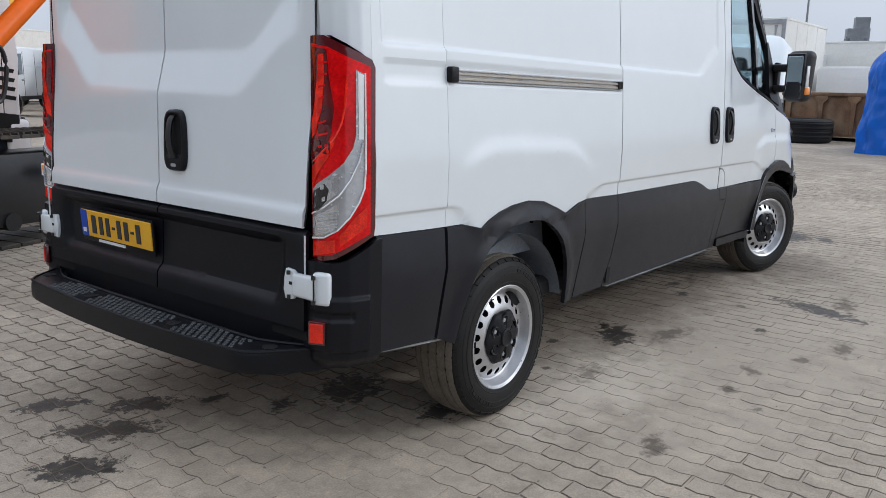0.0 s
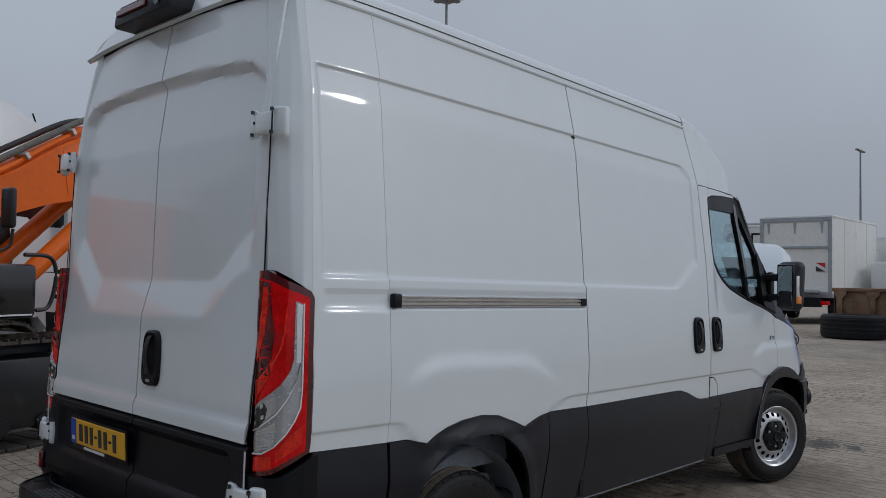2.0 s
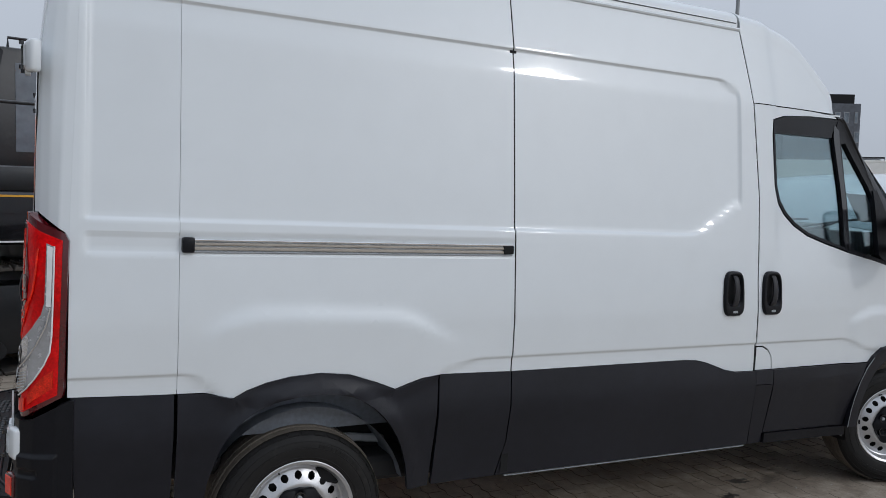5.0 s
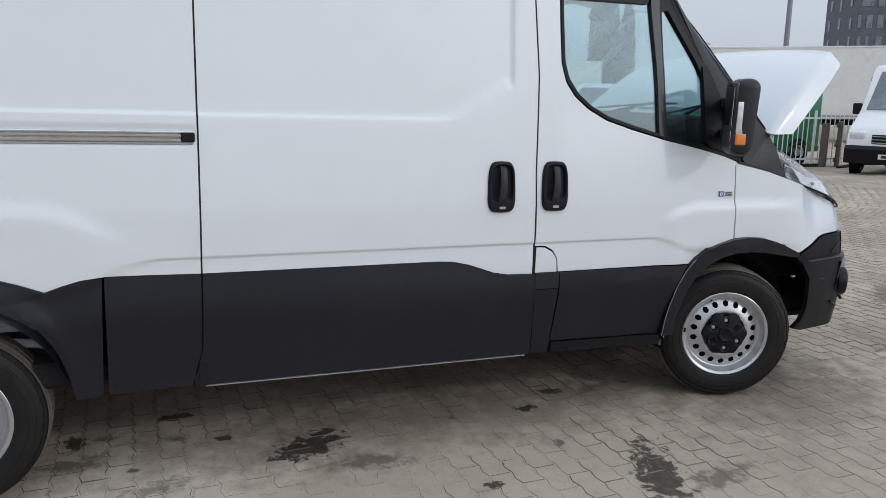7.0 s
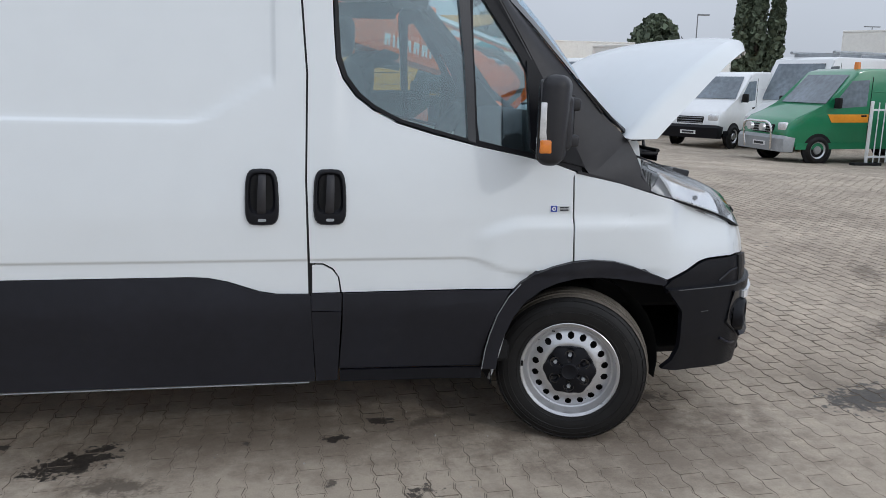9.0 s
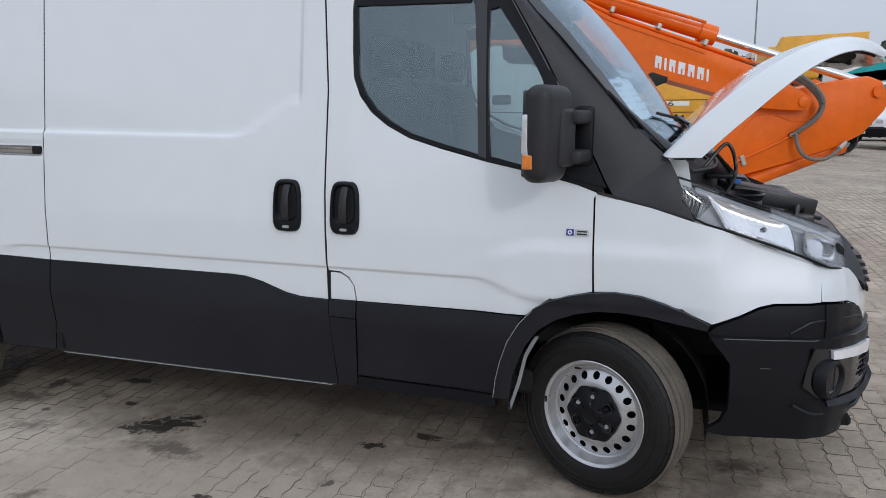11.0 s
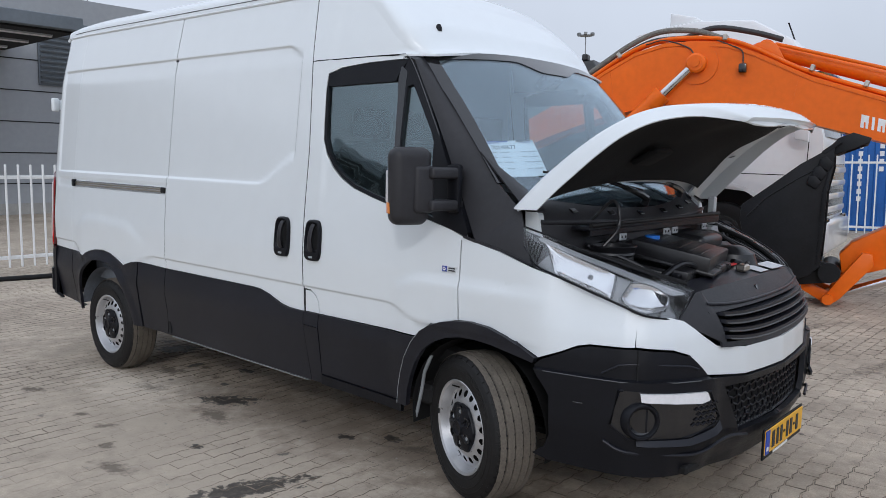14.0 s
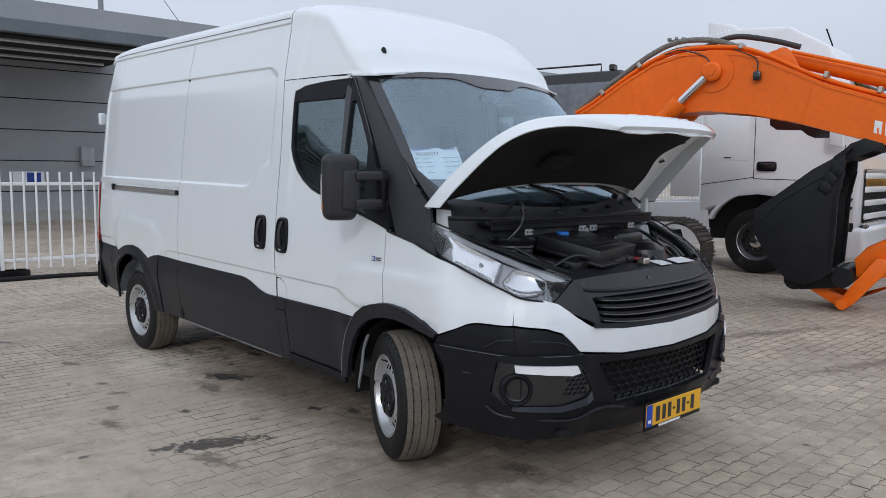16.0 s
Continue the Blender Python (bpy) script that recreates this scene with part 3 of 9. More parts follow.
    part("cladding_panel", panel(B(), [(3.4095, 0.662), (3.532, 0.660), (3.534, 0.727), (3.4095, 0.727)], g, 0.014, 0.05), CLADDING, van)
    part("cladding_panel", panel(B(), [(3.527, 0.392), (4.142, 0.38), (4.151, 0.46), (4.168, 0.535), (4.198, 0.627), (4.243, 0.708), (4.258, 0.727), (3.538, 0.727), (3.538, 0.6)], g, 0.016, 0.05), CLADDING, van)
    part("sill_strip", panel(B(), [(3.53, 0.335), (4.15, 0.325), (4.15, 0.374), (3.53, 0.386)], side(sg, 0.0), 0.02, 0.2), PLASTIC, van)
    part("wheel_arch_trim", panel(B(), [(-ux(x), z + 0.007 * smooth01(0.70, 0.76, z)) for x, z in FRONT_ARCH_OUT] + [(-ux(x), z) for x, z in FRONT_ARCH_IN[::-1]], lambda u, z: nose(0.022, sg)(-u, z), 0.03, 0.02), CLADDING, van)
    part("door_edge", sweep(B(), [nose(0.0235, sg)(ux(x - 0.004), z) for x, z in FRONT_ARCH_OUT[:6]], 0.0016, 6), GREYMETAL, van)
    part("sill_seam", panel(B(), [(1.95, 0.337), (3.40, 0.329), (3.40, 0.3312), (1.95, 0.3394)], side(sg, -0.010), 0.01, 0.2), GREYMETAL, van)
    # body colour ledge under the rear cladding
    part("sill_strip", panel(B(), [(0.30, 0.385), (0.62, 0.36), (0.62, 0.368), (0.30, 0.393)], side(sg, -0.03), 0.02, 0.2), GREYMETAL, van)

    # sliding door rail with end cap
    rail = part("door_rail", prism(B(), [(0.565, 1.315), (1.935, 1.315), (1.935, 1.358), (0.565, 1.358)], sg * 0.955, sg * 0.980), DARK, van)
    for z, h, mt in ((1.3555, 0.007, CHROME), (1.3425, 0.010, STEEL), (1.326, 0.012, STEEL), (1.3135, 0.006, GREYMETAL)):
        part("rail_strip", box(B(), (1.255, sg * 0.988, z), (1.34, 0.012, h), 0.002), mt, rail)
    part("rail_stop", box(B(), (1.905, sg * 0.990, 1.337), (0.05, 0.016, 0.036), 0.004), DARK, rail)
    part("end_cap", box(B(), (0.585, sg * 0.992, 1.338), (0.044, 0.030, 0.056), 0.008, 2), PLASTIC, rail)
    # handles
    for x in (3.218, 3.486):
        door_handle("door_handle", lambda off, sg=sg: side(sg, off), x, 1.135, 0.0)
    # side window: trim, glass, quarter light
    wt = part("window_trim", panel(B(), [(4.552, 1.244)] + [(x + 0.004, z + 0.008) for x, z in WINDOW_LOW[1:9]] + [(3.517, 1.68), (3.511, 1.80), (3.507, 1.95), (3.514, 2.03), (3.60, 2.056), (3.80, 2.071), (3.98, 2.078), (4.06, 2.08), (4.00, 2.0), (3.99, 1.975), (3.52, 1.965), (3.528, 1.80), (3.535, 1.69), (3.56, 1.615), (3.61, 1.55), (3.675, 1.50), (3.77, 1.452), (3.91, 1.413), (4.09, 1.368), (4.30, 1.327), (4.45, 1.292), (4.555, 1.262)], side(sg, 0.002), 0.03, 0.05), PLASTIC, cd_)
    part("window_pillar", panel(B(), [(4.008, 1.985), (4.02, 2.05), (4.060, 2.02), (4.060, 1.93), (4.088, 1.36), (4.055, 1.37), (4.035, 1.70)], side(sg, 0.004), 0.03, 0.05), GLOSSBLACK, cd_)
    ob = part("window_pane", panel(B(), [(3.51, 1.96), (3.515, 1.80), (3.525, 1.68), (3.55, 1.61), (3.60, 1.545), (3.67, 1.49), (3.77, 1.445), (3.91, 1.405), (4.08, 1.36), (4.06, 1.70), (4.0, 1.985)], side(sg, -0.012), 0.004, 0.12), GLASS, cd_)
    ob.visible_shadow = False
    qp = part("quarter_light_frame", panel(B(), [(4.06, 2.08), (4.10, 2.072), (4.30, 1.755), (4.46, 1.47), (4.565, 1.262), (4.50, 1.278), (4.43, 1.42), (4.27, 1.72), (4.108, 1.955), (4.072, 1.945), (4.076, 1.75), (4.092, 1.45), (4.102, 1.37), (4.30, 1.325), (4.49, 1.283), (4.552, 1.266), (4.55, 1.244), (4.30, 1.31), (4.072, 1.354), (4.052, 1.70), (4.02, 2.0)], side(sg, 0.003), 0.03, 0.05), PLASTIC, cd_)
    ob = part("quarter_light", panel(B(), [(4.062, 1.965), (4.115, 1.97), (4.275, 1.72), (4.435, 1.42), (4.47, 1.28), (4.09, 1.36), (4.082, 1.45), (4.066, 1.75)], side(sg, -0.012), 0.004, 0.12), GLASS, cd_)
    ob.visible_shadow = False
    # seam along the pillar, its thin highlight put in as paler grey
    part("pillar_seam_highlight", sweep(B(), spline([Vector((x, sg * (y + 0.006), z)) for x, y, z in ((4.035, 0.888, 2.085), (4.10, 0.892, 2.066), (4.29, 0.927, 1.762), (4.45, 0.957, 1.474), (4.548, 0.984, 1.262), (4.552, 0.992, 1.235))], 5), 0.0022, 6), STUD, cd_)
    part("mirror_foot", panel(B(), [(4.30, 1.70), (4.33, 1.705), (4.47, 1.45), (4.565, 1.265), (4.36, 1.312), (4.325, 1.34)], side(sg, 0.012), 0.03, 0.1), PLASTIC, cd_)
    # the black pillar from the roof down to the wing, and the triangle at its foot
    def pillar(u, v, sg=sg):
        outer = [(4.06, 0.885, 2.092), (4.11, 0.89, 2.075), (4.30, 0.925, 1.765), (4.46, 0.955, 1.478), (4.572, 0.98, 1.262), (4.60, 0.99, 1.225)]
        inner = [tuple(wsurf(1.0, t) + Vector((0.0, -0.012, 0.002))) for t in (-0.02, 0.04, 0.46, 0.80, 1.0)] + [(4.79, 0.92, 1.375)]
        s = u * (len(outer) - 1)
        i = min(int(s), len(outer) - 2)
        k = s - i
        p = Vector(outer[i]).lerp(Vector(outer[i + 1]), k).lerp(Vector(inner[i]).lerp(Vector(inner[i + 1]), k), v)
        bow = 0.010 * math.sin(math.pi * v) * (1 - u ** 6)
        return Vector((p.x + bow, sg * (p.y + bow), p.z))
    part("windscreen_pillar", grid(B(), pillar, 40, 8, 0.02), SATIN, van)
    # black plastic between the windscreen's lower corner and the scuttle
    def screen_foot(u, v, sg=sg):
        top, low = wsurf(1.0, 0.80).lerp(wsurf(0.93, 1.02), v), Vector((4.81, 0.905, 1.372)).lerp(Vector((4.88, 0.86, 1.370)), v)
        p = top.lerp(low, u) + Vector((0.007, 0, 0.007)) * (1 - 0.5 * u)
        return Vector((p.x, sg * p.y, p.z))
    part("screen_foot", grid(B(), screen_foot, 8, 6, 0.008), SATIN, van)
    def cowl(u, v, sg=sg):
        top = Vector((4.60, 0.990, 1.225)).lerp(Vector((4.79, 0.920, 1.375)), v)
        bot = Vector((4.895, 0.972, 1.147)).lerp(Vector((4.826, 0.944, 1.306)), v)
        p = top.lerp(bot, u)
        return Vector((p.x, sg * (p.y + 0.008 * math.sin(math.pi * u) * math.sin(math.pi * v)), p.z))
    part("cowl_corner", grid(B(), cowl, 12, 8, 0.02), SATIN, van)
    part("cowl_corner", grid(B(), lambda u, v, sg=sg: Vector((4.535 + 0.36 * u, sg * (1.004 - 0.030 * u), 1.238 - 0.094 * u + v * (0.010 + 0.02 * u * (1 - u)))), 10, 2, 0.008), SATIN, van)
    # door mirror
    turn = sg * 25
    def head(dx, dy, dz, sg=sg, turn=turn):
        """A place in the mirror head: dx forwards, dy inwards, dz up from its middle."""
        return pose(4.355, sg * 1.178, 1.468, 0, 0, turn) @ Vector((dx, -sg * dy, dz))
    bm = box(B(), (0, 0, 0), (0.112, 0.196, 0.352), 0.048, 6)
    for v in bm.verts:
        t = v.co.z / 0.352 + 0.5
        v.co.y *= 0.93 + 0.09 * t
        v.co.x += 0.014 * (t - 0.5)
    for v in bm.verts:
        v.co = pose(4.355, sg * 1.178, 1.468, 0, 0, turn) @ v.co
    mi = part("door_mirror", bm, SATIN, van)
    part("mirror_frame", box(B(), head(-0.046, 0.0, 0.0), (0.02, 0.156, 0.312), 0.009, 3, (0, 0, turn)), GLOSSBLACK, mi)
    part("mirror_pane", box(B(), head(-0.0555, 0.0, 0.045), (0.004, 0.128, 0.185), 0.0015, 1, (0, 0, turn)), MIRROR, mi)
    part("mirror_pane", box(B(), head(-0.0555, 0.0, -0.100), (0.004, 0.128, 0.075), 0.0015, 1, (0, 0, turn)), MIRROR, mi)
    part("mirror_bracket", box(B(), head(0.050, 0.052, -0.012), (0.040, 0.100, 0.215), 0.022, 4, (0, 0, turn)), SATIN, mi)
    for z, h in ((1.530, 0.052), (1.384, 0.050)):
        part("mirror_arm", box(B(), (4.446, sg * 1.052, z), (0.096, 0.185, h), 0.014, 3, (0, 0, sg * 10)), SATIN, mi)
    part("mirror_arm", box(B(), (4.470, sg * 0.992, 1.458), (0.075, 0.038, 0.225), 0.014, 2), PLASTIC, mi)
    part("side_lamp", box(B(), head(-0.030, -0.091, 0.000), (0.026, 0.010, 0.140), 0.004, 3, (0, 0, turn)), CLEARWHITE, mi, "clear side lamp")
    part("side_lamp", box(B(), head(-0.020, -0.0885, -0.060), (0.040, 0.010, 0.036), 0.004, 3, (0, 0, turn)), CLEARWHITE, mi)
    part("indicator", box(B(), head(-0.016, -0.087, -0.098), (0.050, 0.016, 0.058), 0.009, 3, (0, 0, turn)), AMBER, mi, "amber indicator")
    # tail lamp round the rear corner
    TAIL = [(0.108, 0.820), (0.092, 0.860), (0.098, 0.900), (0.125, 0.938), (0.165, 0.962), (0.213, 0.978)]
    tu = [0.0]
    for a, b in zip(TAIL, TAIL[1:]):
        tu.append(tu[-1] + math.hypot(a[0] - b[0], a[1] - b[1]))
    def tail(off, sg=sg, tu=tuple(tu)):
        def f(u, z):
            x, y = lerp(u, tu, [p[0] for p in TAIL]), lerp(u, tu, [p[1] for p in TAIL])
            lean = lerp(z, (0.72, 1.43), (-0.022, -0.008))
            d = Vector((x - 0.22, y - 0.80)).normalized()
            return Vector((x + lean + d.x * off, sg * (y + d.y * off + lerp(z, (0.72, 1.43), (0.012, -0.012))), z))
        return f
    W = tu[-1]
    def tz(u, t):
        """Height on the lamp: t from 0 at its lower edge to 1 at its upper edge, at the share u of its width."""
        lo = lerp(u, (0.0, 0.07, 0.45, 0.98, 1.0), (0.728, 0.728, 0.748, 0.818, 0.85))
        hi = lerp(u, (0.0, 0.30, 0.95, 1.0), (1.436, 1.436, 1.368, 1.345))
        return lo + (hi - lo) * t
    def lampshape(pts, off, thick=0.004, step=0.025):
        return panel(B(), [(u * W, tz(u, t)) for u, t in pts], tail(off), thick, step)
    tl = part("tail_lamp", panel(B(), [(0, 0.728), (0.07 * W, 0.728), (0.45 * W, 0.748), (0.98 * W, 0.818), (W, 0.85), (W, 1.345), (0.95 * W, 1.368), (0.30 * W, 1.436), (0, 1.436)], tail(0.012), 0.03, 0.02), REDDARK, van, "red tail lamp lens with clear curved strip")
    part("red_lens", lampshape([(0.03, 0.022), (0.40, 0.022), (0.92, 0.03), (0.92, 0.955), (0.62, 0.952), (0.36, 0.958), (0.03, 0.968)], 0.0145, 0.005), RED, tl, "bright red lens")
    # darker reflector field at the door's edge, with its fine ribs
    part("lamp_bowl", lampshape([(0.03, 0.37), (0.13, 0.42), (0.30, 0.50), (0.40, 0.58), (0.44, 0.70), (0.36, 0.86), (0.34, 0.945), (0.03, 0.955)], 0.0165), REDDEEP, tl, "dark red lamp bowl")
    part("lamp_swirl", lampshape([(0.05, 0.345), (0.20, 0.40), (0.36, 0.47), (0.46, 0.56), (0.42, 0.575), (0.28, 0.50), (0.16, 0.455), (0.05, 0.43)], 0.0185), REDORANGE, tl)
    part("lamp_swirl", lampshape([(0.06, 0.56), (0.16, 0.58), (0.27, 0.68), (0.31, 0.82), (0.30, 0.92), (0.22, 0.92), (0.20, 0.80), (0.12, 0.68), (0.06, 0.64)], 0.0185), REDORANGE, tl)
    part("lamp_swirl", sweep(B(), [tail(0.0185)(u * W, tz(u, t)) for u, t in ((0.60, 0.86), (0.575, 0.72), (0.53, 0.63), (0.44, 0.555), (0.30, 0.50), (0.10, 0.455))], 0.0035, 6), REDORANGE, tl)
    for u0, t0, du, dt in ((0.34, 0.655, 0.07, 0.045), (0.16, 0.52, 0.08, 0.03), (0.33, 0.515, 0.06, 0.03), (0.07, 0.78, 0.03, 0.08)):
        part("lamp_shadow_cell", lampshape([(u0 + du * a, t0 + dt * b) for a, b in ROUNDED[::2]], 0.0195, 0.002, 0.05), REDDARK, tl)
    for k in range(9):
        t = 0.46 + 0.052 * k
        part("lens_rib", lampshape([(0.22, t), (0.33 + 0.03 * math.sin(k), t + 0.012), (0.33 + 0.03 * math.sin(k), t + 0.020), (0.22, t + 0.010)], 0.0195, 0.002, 0.05), RED, tl)
    # clear strip that sweeps down and across
    clear = [(0.05, 0.112), (0.29, 0.108), (0.48, 0.135), (0.63, 0.175), (0.745, 0.235), (0.815, 0.30), (0.83, 0.40), (0.83, 0.60), (0.825, 0.90), (0.715, 0.905), (0.715, 0.58), (0.675, 0.515), (0.555, 0.447), (0.385, 0.395), (0.06, 0.330)]
    rl = part("reversing_lens", lampshape(clear, 0.018, 0.006, 0.02), LAMPMID, tl, "clear curved lens")
    part("strip_face", lampshape([(0.745, 0.56), (0.805, 0.56), (0.808, 0.895), (0.735, 0.895)], 0.0215, 0.003), WHITEPRINT, rl)
    part("ribbed_field", lampshape([(0.08, 0.125), (0.29, 0.120), (0.47, 0.145), (0.49, 0.26), (0.30, 0.225), (0.08, 0.205)], 0.0215, 0.003), LAMPSILVER, rl)
    part("ribbed_field", lampshape([(0.08, 0.235), (0.30, 0.262), (0.49, 0.31), (0.49, 0.40), (0.38, 0.375), (0.08, 0.315)], 0.0215, 0.003), LAMPSILVER, rl)
    part("bulb_bowl", lampshape([(0.08, 0.232), (0.24, 0.246), (0.33, 0.275), (0.36, 0.325), (0.30, 0.352), (0.08, 0.312)], 0.0235, 0.002), GLOSSBLACK, rl, "dark bulb bowl")
    for u0, t0 in ((0.11, 0.245), (0.12, 0.295), (0.25, 0.325), (0.27, 0.272)):
        part("bright_cell", lampshape([(u0, t0), (u0 + 0.05, t0 + 0.006), (u0 + 0.045, t0 + 0.024), (u0 - 0.004, t0 + 0.018)], 0.0250, 0.002, 0.05), LAMPSILVER, rl)
    part("lens_edge", sweep(B(), [tail(0.0225)(u * W, tz(u, t)) for u, t in ((0.055, 0.112), (0.29, 0.108), (0.48, 0.135), (0.63, 0.175), (0.745, 0.235), (0.815, 0.30), (0.832, 0.40), (0.832, 0.60), (0.826, 0.905))], 0.0028, 6), WHITEPRINT, rl)
    part("lens_edge", sweep(B(), [tail(0.0225)(u * W, tz(u, t)) for u, t in ((0.06, 0.222), (0.30, 0.245), (0.50, 0.295), (0.64, 0.36), (0.75, 0.45), (0.80, 0.55))], 0.0036, 6), LAMPSILVER, rl)
    for k in range(7):
        part("lens_rib", sweep(B(), [tail(0.0245)(u * W, tz(u, 0.13 + 0.0145 * k + 0.05 * max(0.0, u - 0.3))) for u in (0.22, 0.32, 0.46)], 0.0016, 5), GREYMETAL, rl)
    part("rear_reflector", lampshape([(0.06, 0.030), (0.44, 0.034), (0.44, 0.092), (0.06, 0.095)], 0.0195, 0.003), REDORANGE, tl)
    part("rear_reflector", lampshape([(0.50, 0.05), (0.86, 0.085), (0.86, 0.19), (0.72, 0.17), (0.50, 0.105)], 0.0185, 0.003), REDORANGE, tl)
    # hinges and reflectors of the rear doors
    for z, x in ((0.650, 0.030), (1.955, 0.066)):
        hg = part("hinge", box(B(), (x + 0.004, sg * 0.842, z), (0.030, 0.105, 0.078), 0.010, 3), PAINT, van, "white hinge")
        part("hinge_leaf", prism(B(), [(sg * (q - 0.010), z + h) for q, h in ((0.765, -0.052), (0.800, -0.050), (0.815, -0.036), (0.815, 0.036), (0.800, 0.048), (0.770, 0.050), (0.760, 0.02), (0.760, -0.02))], x - 0.006, x + 0.012, "x", 0.005), PAINT, hg)
        part("hinge_plate", box(B(), (x + 0.022, sg * 0.904, z), (0.036, 0.062, 0.108), 0.012, 3, (0, 0, -sg * 22)), PAINT, hg)
        for dy, r in ((-0.060, 0.0065), (0.056, 0.0075)):
            for dz in (-0.040, 0.040):
                part("hinge_bush", cyl(B(), (x - 0.013, sg * (0.842 + dy), z + dz - 0.006), (x - 0.013, sg * (0.842 + dy), z + dz + 0.006), r, seg=12), GLOSSBLACK, hg)
        part("hinge_slot", box(B(), (x - 0.0105, sg * 0.897, z), (0.004, 0.004, 0.066)), DARK, hg)
        part("hinge_slot", box(B(), (x - 0.0065, sg * 0.784, z + 0.004), (0.004, 0.012, 0.010)), DARK, hg)
    part("door_edge", box(B(), (0.038, sg * 0.8370, 0.745), (0.006, 0.0022, 0.14)), PAINT, van)
    rf = part("reflector", box(B(), (0.040, sg * 0.893, 0.505), (0.022, 0.060, 0.080), 0.006, 2, (0, 0, sg * -24)), REDDARK, van, "red reflector")
    part("reflector_face", box(B(), (0.0295, sg * 0.8975, 0.505), (0.004, 0.046, 0.064), 0.001, 1, (0, 0, sg * -24)), REDORANGE, rf)
    # corner post above the tail lamp
    def post(u, v, sg=sg):
        z0 = lerp(u, (0.0, 0.35, 0.92, 1.0), (1.438, 1.438, 1.372, 1.348))
        z = z0 + (2.487 - z0) * v
        x0 = lerp(z, (1.43, 1.95, 2.22, 2.5), (0.110, 0.111, 0.134, 0.160))
        xe = lerp(z, (1.40, 2.483), (0.206, 0.236))
        a = [(x0, 0.828), (x0 - 0.012, 0.862), (x0 + 0.004, 0.905), (x0 + 0.032, 0.942), (xe - 0.035, 0.9655), (xe, 0.9715)]
        s = u * 5
        i = min(4, int(s))
        p = Vector(a[i]).lerp(Vector(a[i + 1]), s - i)
        return Vector((p.x, sg * (half(p.x, z) * p.y / 0.972), z))
    part("corner_post", grid(B(), post, 25, 24, 0.01), PAINT, van)
    # black rear corner of the bumper
    def corner(u, v, sg=sg):
        z = 0.375 + (0.735 + 0.07 * smooth01(0.45, 1.0, u) - 0.375) * v
        a = [(0.055, 0.80), (0.045, 0.86), (0.06, 0.92), (0.105, 0.962), (0.17, 0.985), (0.225, 0.99)]
        s = u * 5
        i = min(4, int(s))
        p = Vector(a[i]).lerp(Vector(a[i + 1]), s - i)
        o = 0.012 * smooth01(0.434, 0.448, z) * (1 - smooth01(0.612, 0.626, z)) * smooth01(0.06, 0.09, u) * (1 - smooth01(0.80, 0.83, u))
        o -= 0.008 * smooth01(0.540, 0.554, z) * (1 - smooth01(0.566, 0.580, z)) * smooth01(0.06, 0.09, u) * (1 - smooth01(0.62, 0.66, u)) + 0.035 * smooth01(0.42, 0.375, z)
        return Vector((p.x - o * 0.5, sg * (p.y + 0.010 + o), z))
    part("bumper_corner", grid(B(), corner, 64, 110, 0.02), PLASTIC, van)

# roof
def ztop(x):
    return lerp(x, (0.1, 0.3, 0.8, 3.3, 3.5, 3.7, 3.9, 4.05, 4.15, 4.26), (2.60, 2.635, 2.66, 2.655, 2.635, 2.57, 2.44, 2.315, 2.235, 2.15))


def roofpt(x, q, base):
    """A point of the roof: q from -1 to 1 across, from the gutter at height base."""
    zt = ztop(x)
    zs = base + (0.70 * (zt - base) * (1 - smooth01(3.72, 4.19, x)) if base < 2.3 else 0.0)
    k = abs(q)

    def flank(z):
        return (half(x, z) - 0.010 * smooth01(3.5, 3.56, x)) * (1 - 0.10 * smooth01(3.95, 4.26, x))
    if k > 0.62 and base < 2.3:
        z = zs + (base - zs) * (k - 0.62) / 0.38
        y = flank(z)
    else:
        an = min(1.0, k / (0.62 if base < 2.3 else 1.0)) * math.pi / 2
        y, z = flank(zs) * math.sin(an), zs + (zt - zs) * max(0.0, math.cos(an)) ** 0.55
    return Vector((x, math.copysign(y, q), z))


part("roof", grid(B(), lambda u, v: roofpt(0.17 + 3.140 * u, 2 * v - 1, 2.486), 40, 40, 0.01), PAINT, van)
def front_edge(q):
    k = abs(q)
    if k > 0.62:
        return 4.187 - 0.125 * (k - 0.62) / 0.38
    return 4.262 - 0.075 * math.sin(k / 0.62 * math.pi / 2) ** 2.2


def roof_nose(u, v):
    q = 2 * v - 1
    x0 = 3.326 + 0.046 * max(0.0, (abs(q) - 0.62) / 0.38)
    p = roofpt(x0 + (front_edge(q) - x0) * u, q, 2.108)
    s = math.sin(min(1.0, abs(q) / 0.62) * math.pi / 2)
    rest = max(0.0, (abs(q) - 0.62) / 0.38)
    t = smooth01(0.80, 1.0, u)
    edge = math.copysign(0.792 * s + 0.094 * rest, q)
    return Vector((p.x, p.y + (edge - p.y) * t, p.z + (2.150 - 0.045 * s ** 2.5 - p.z) * t))


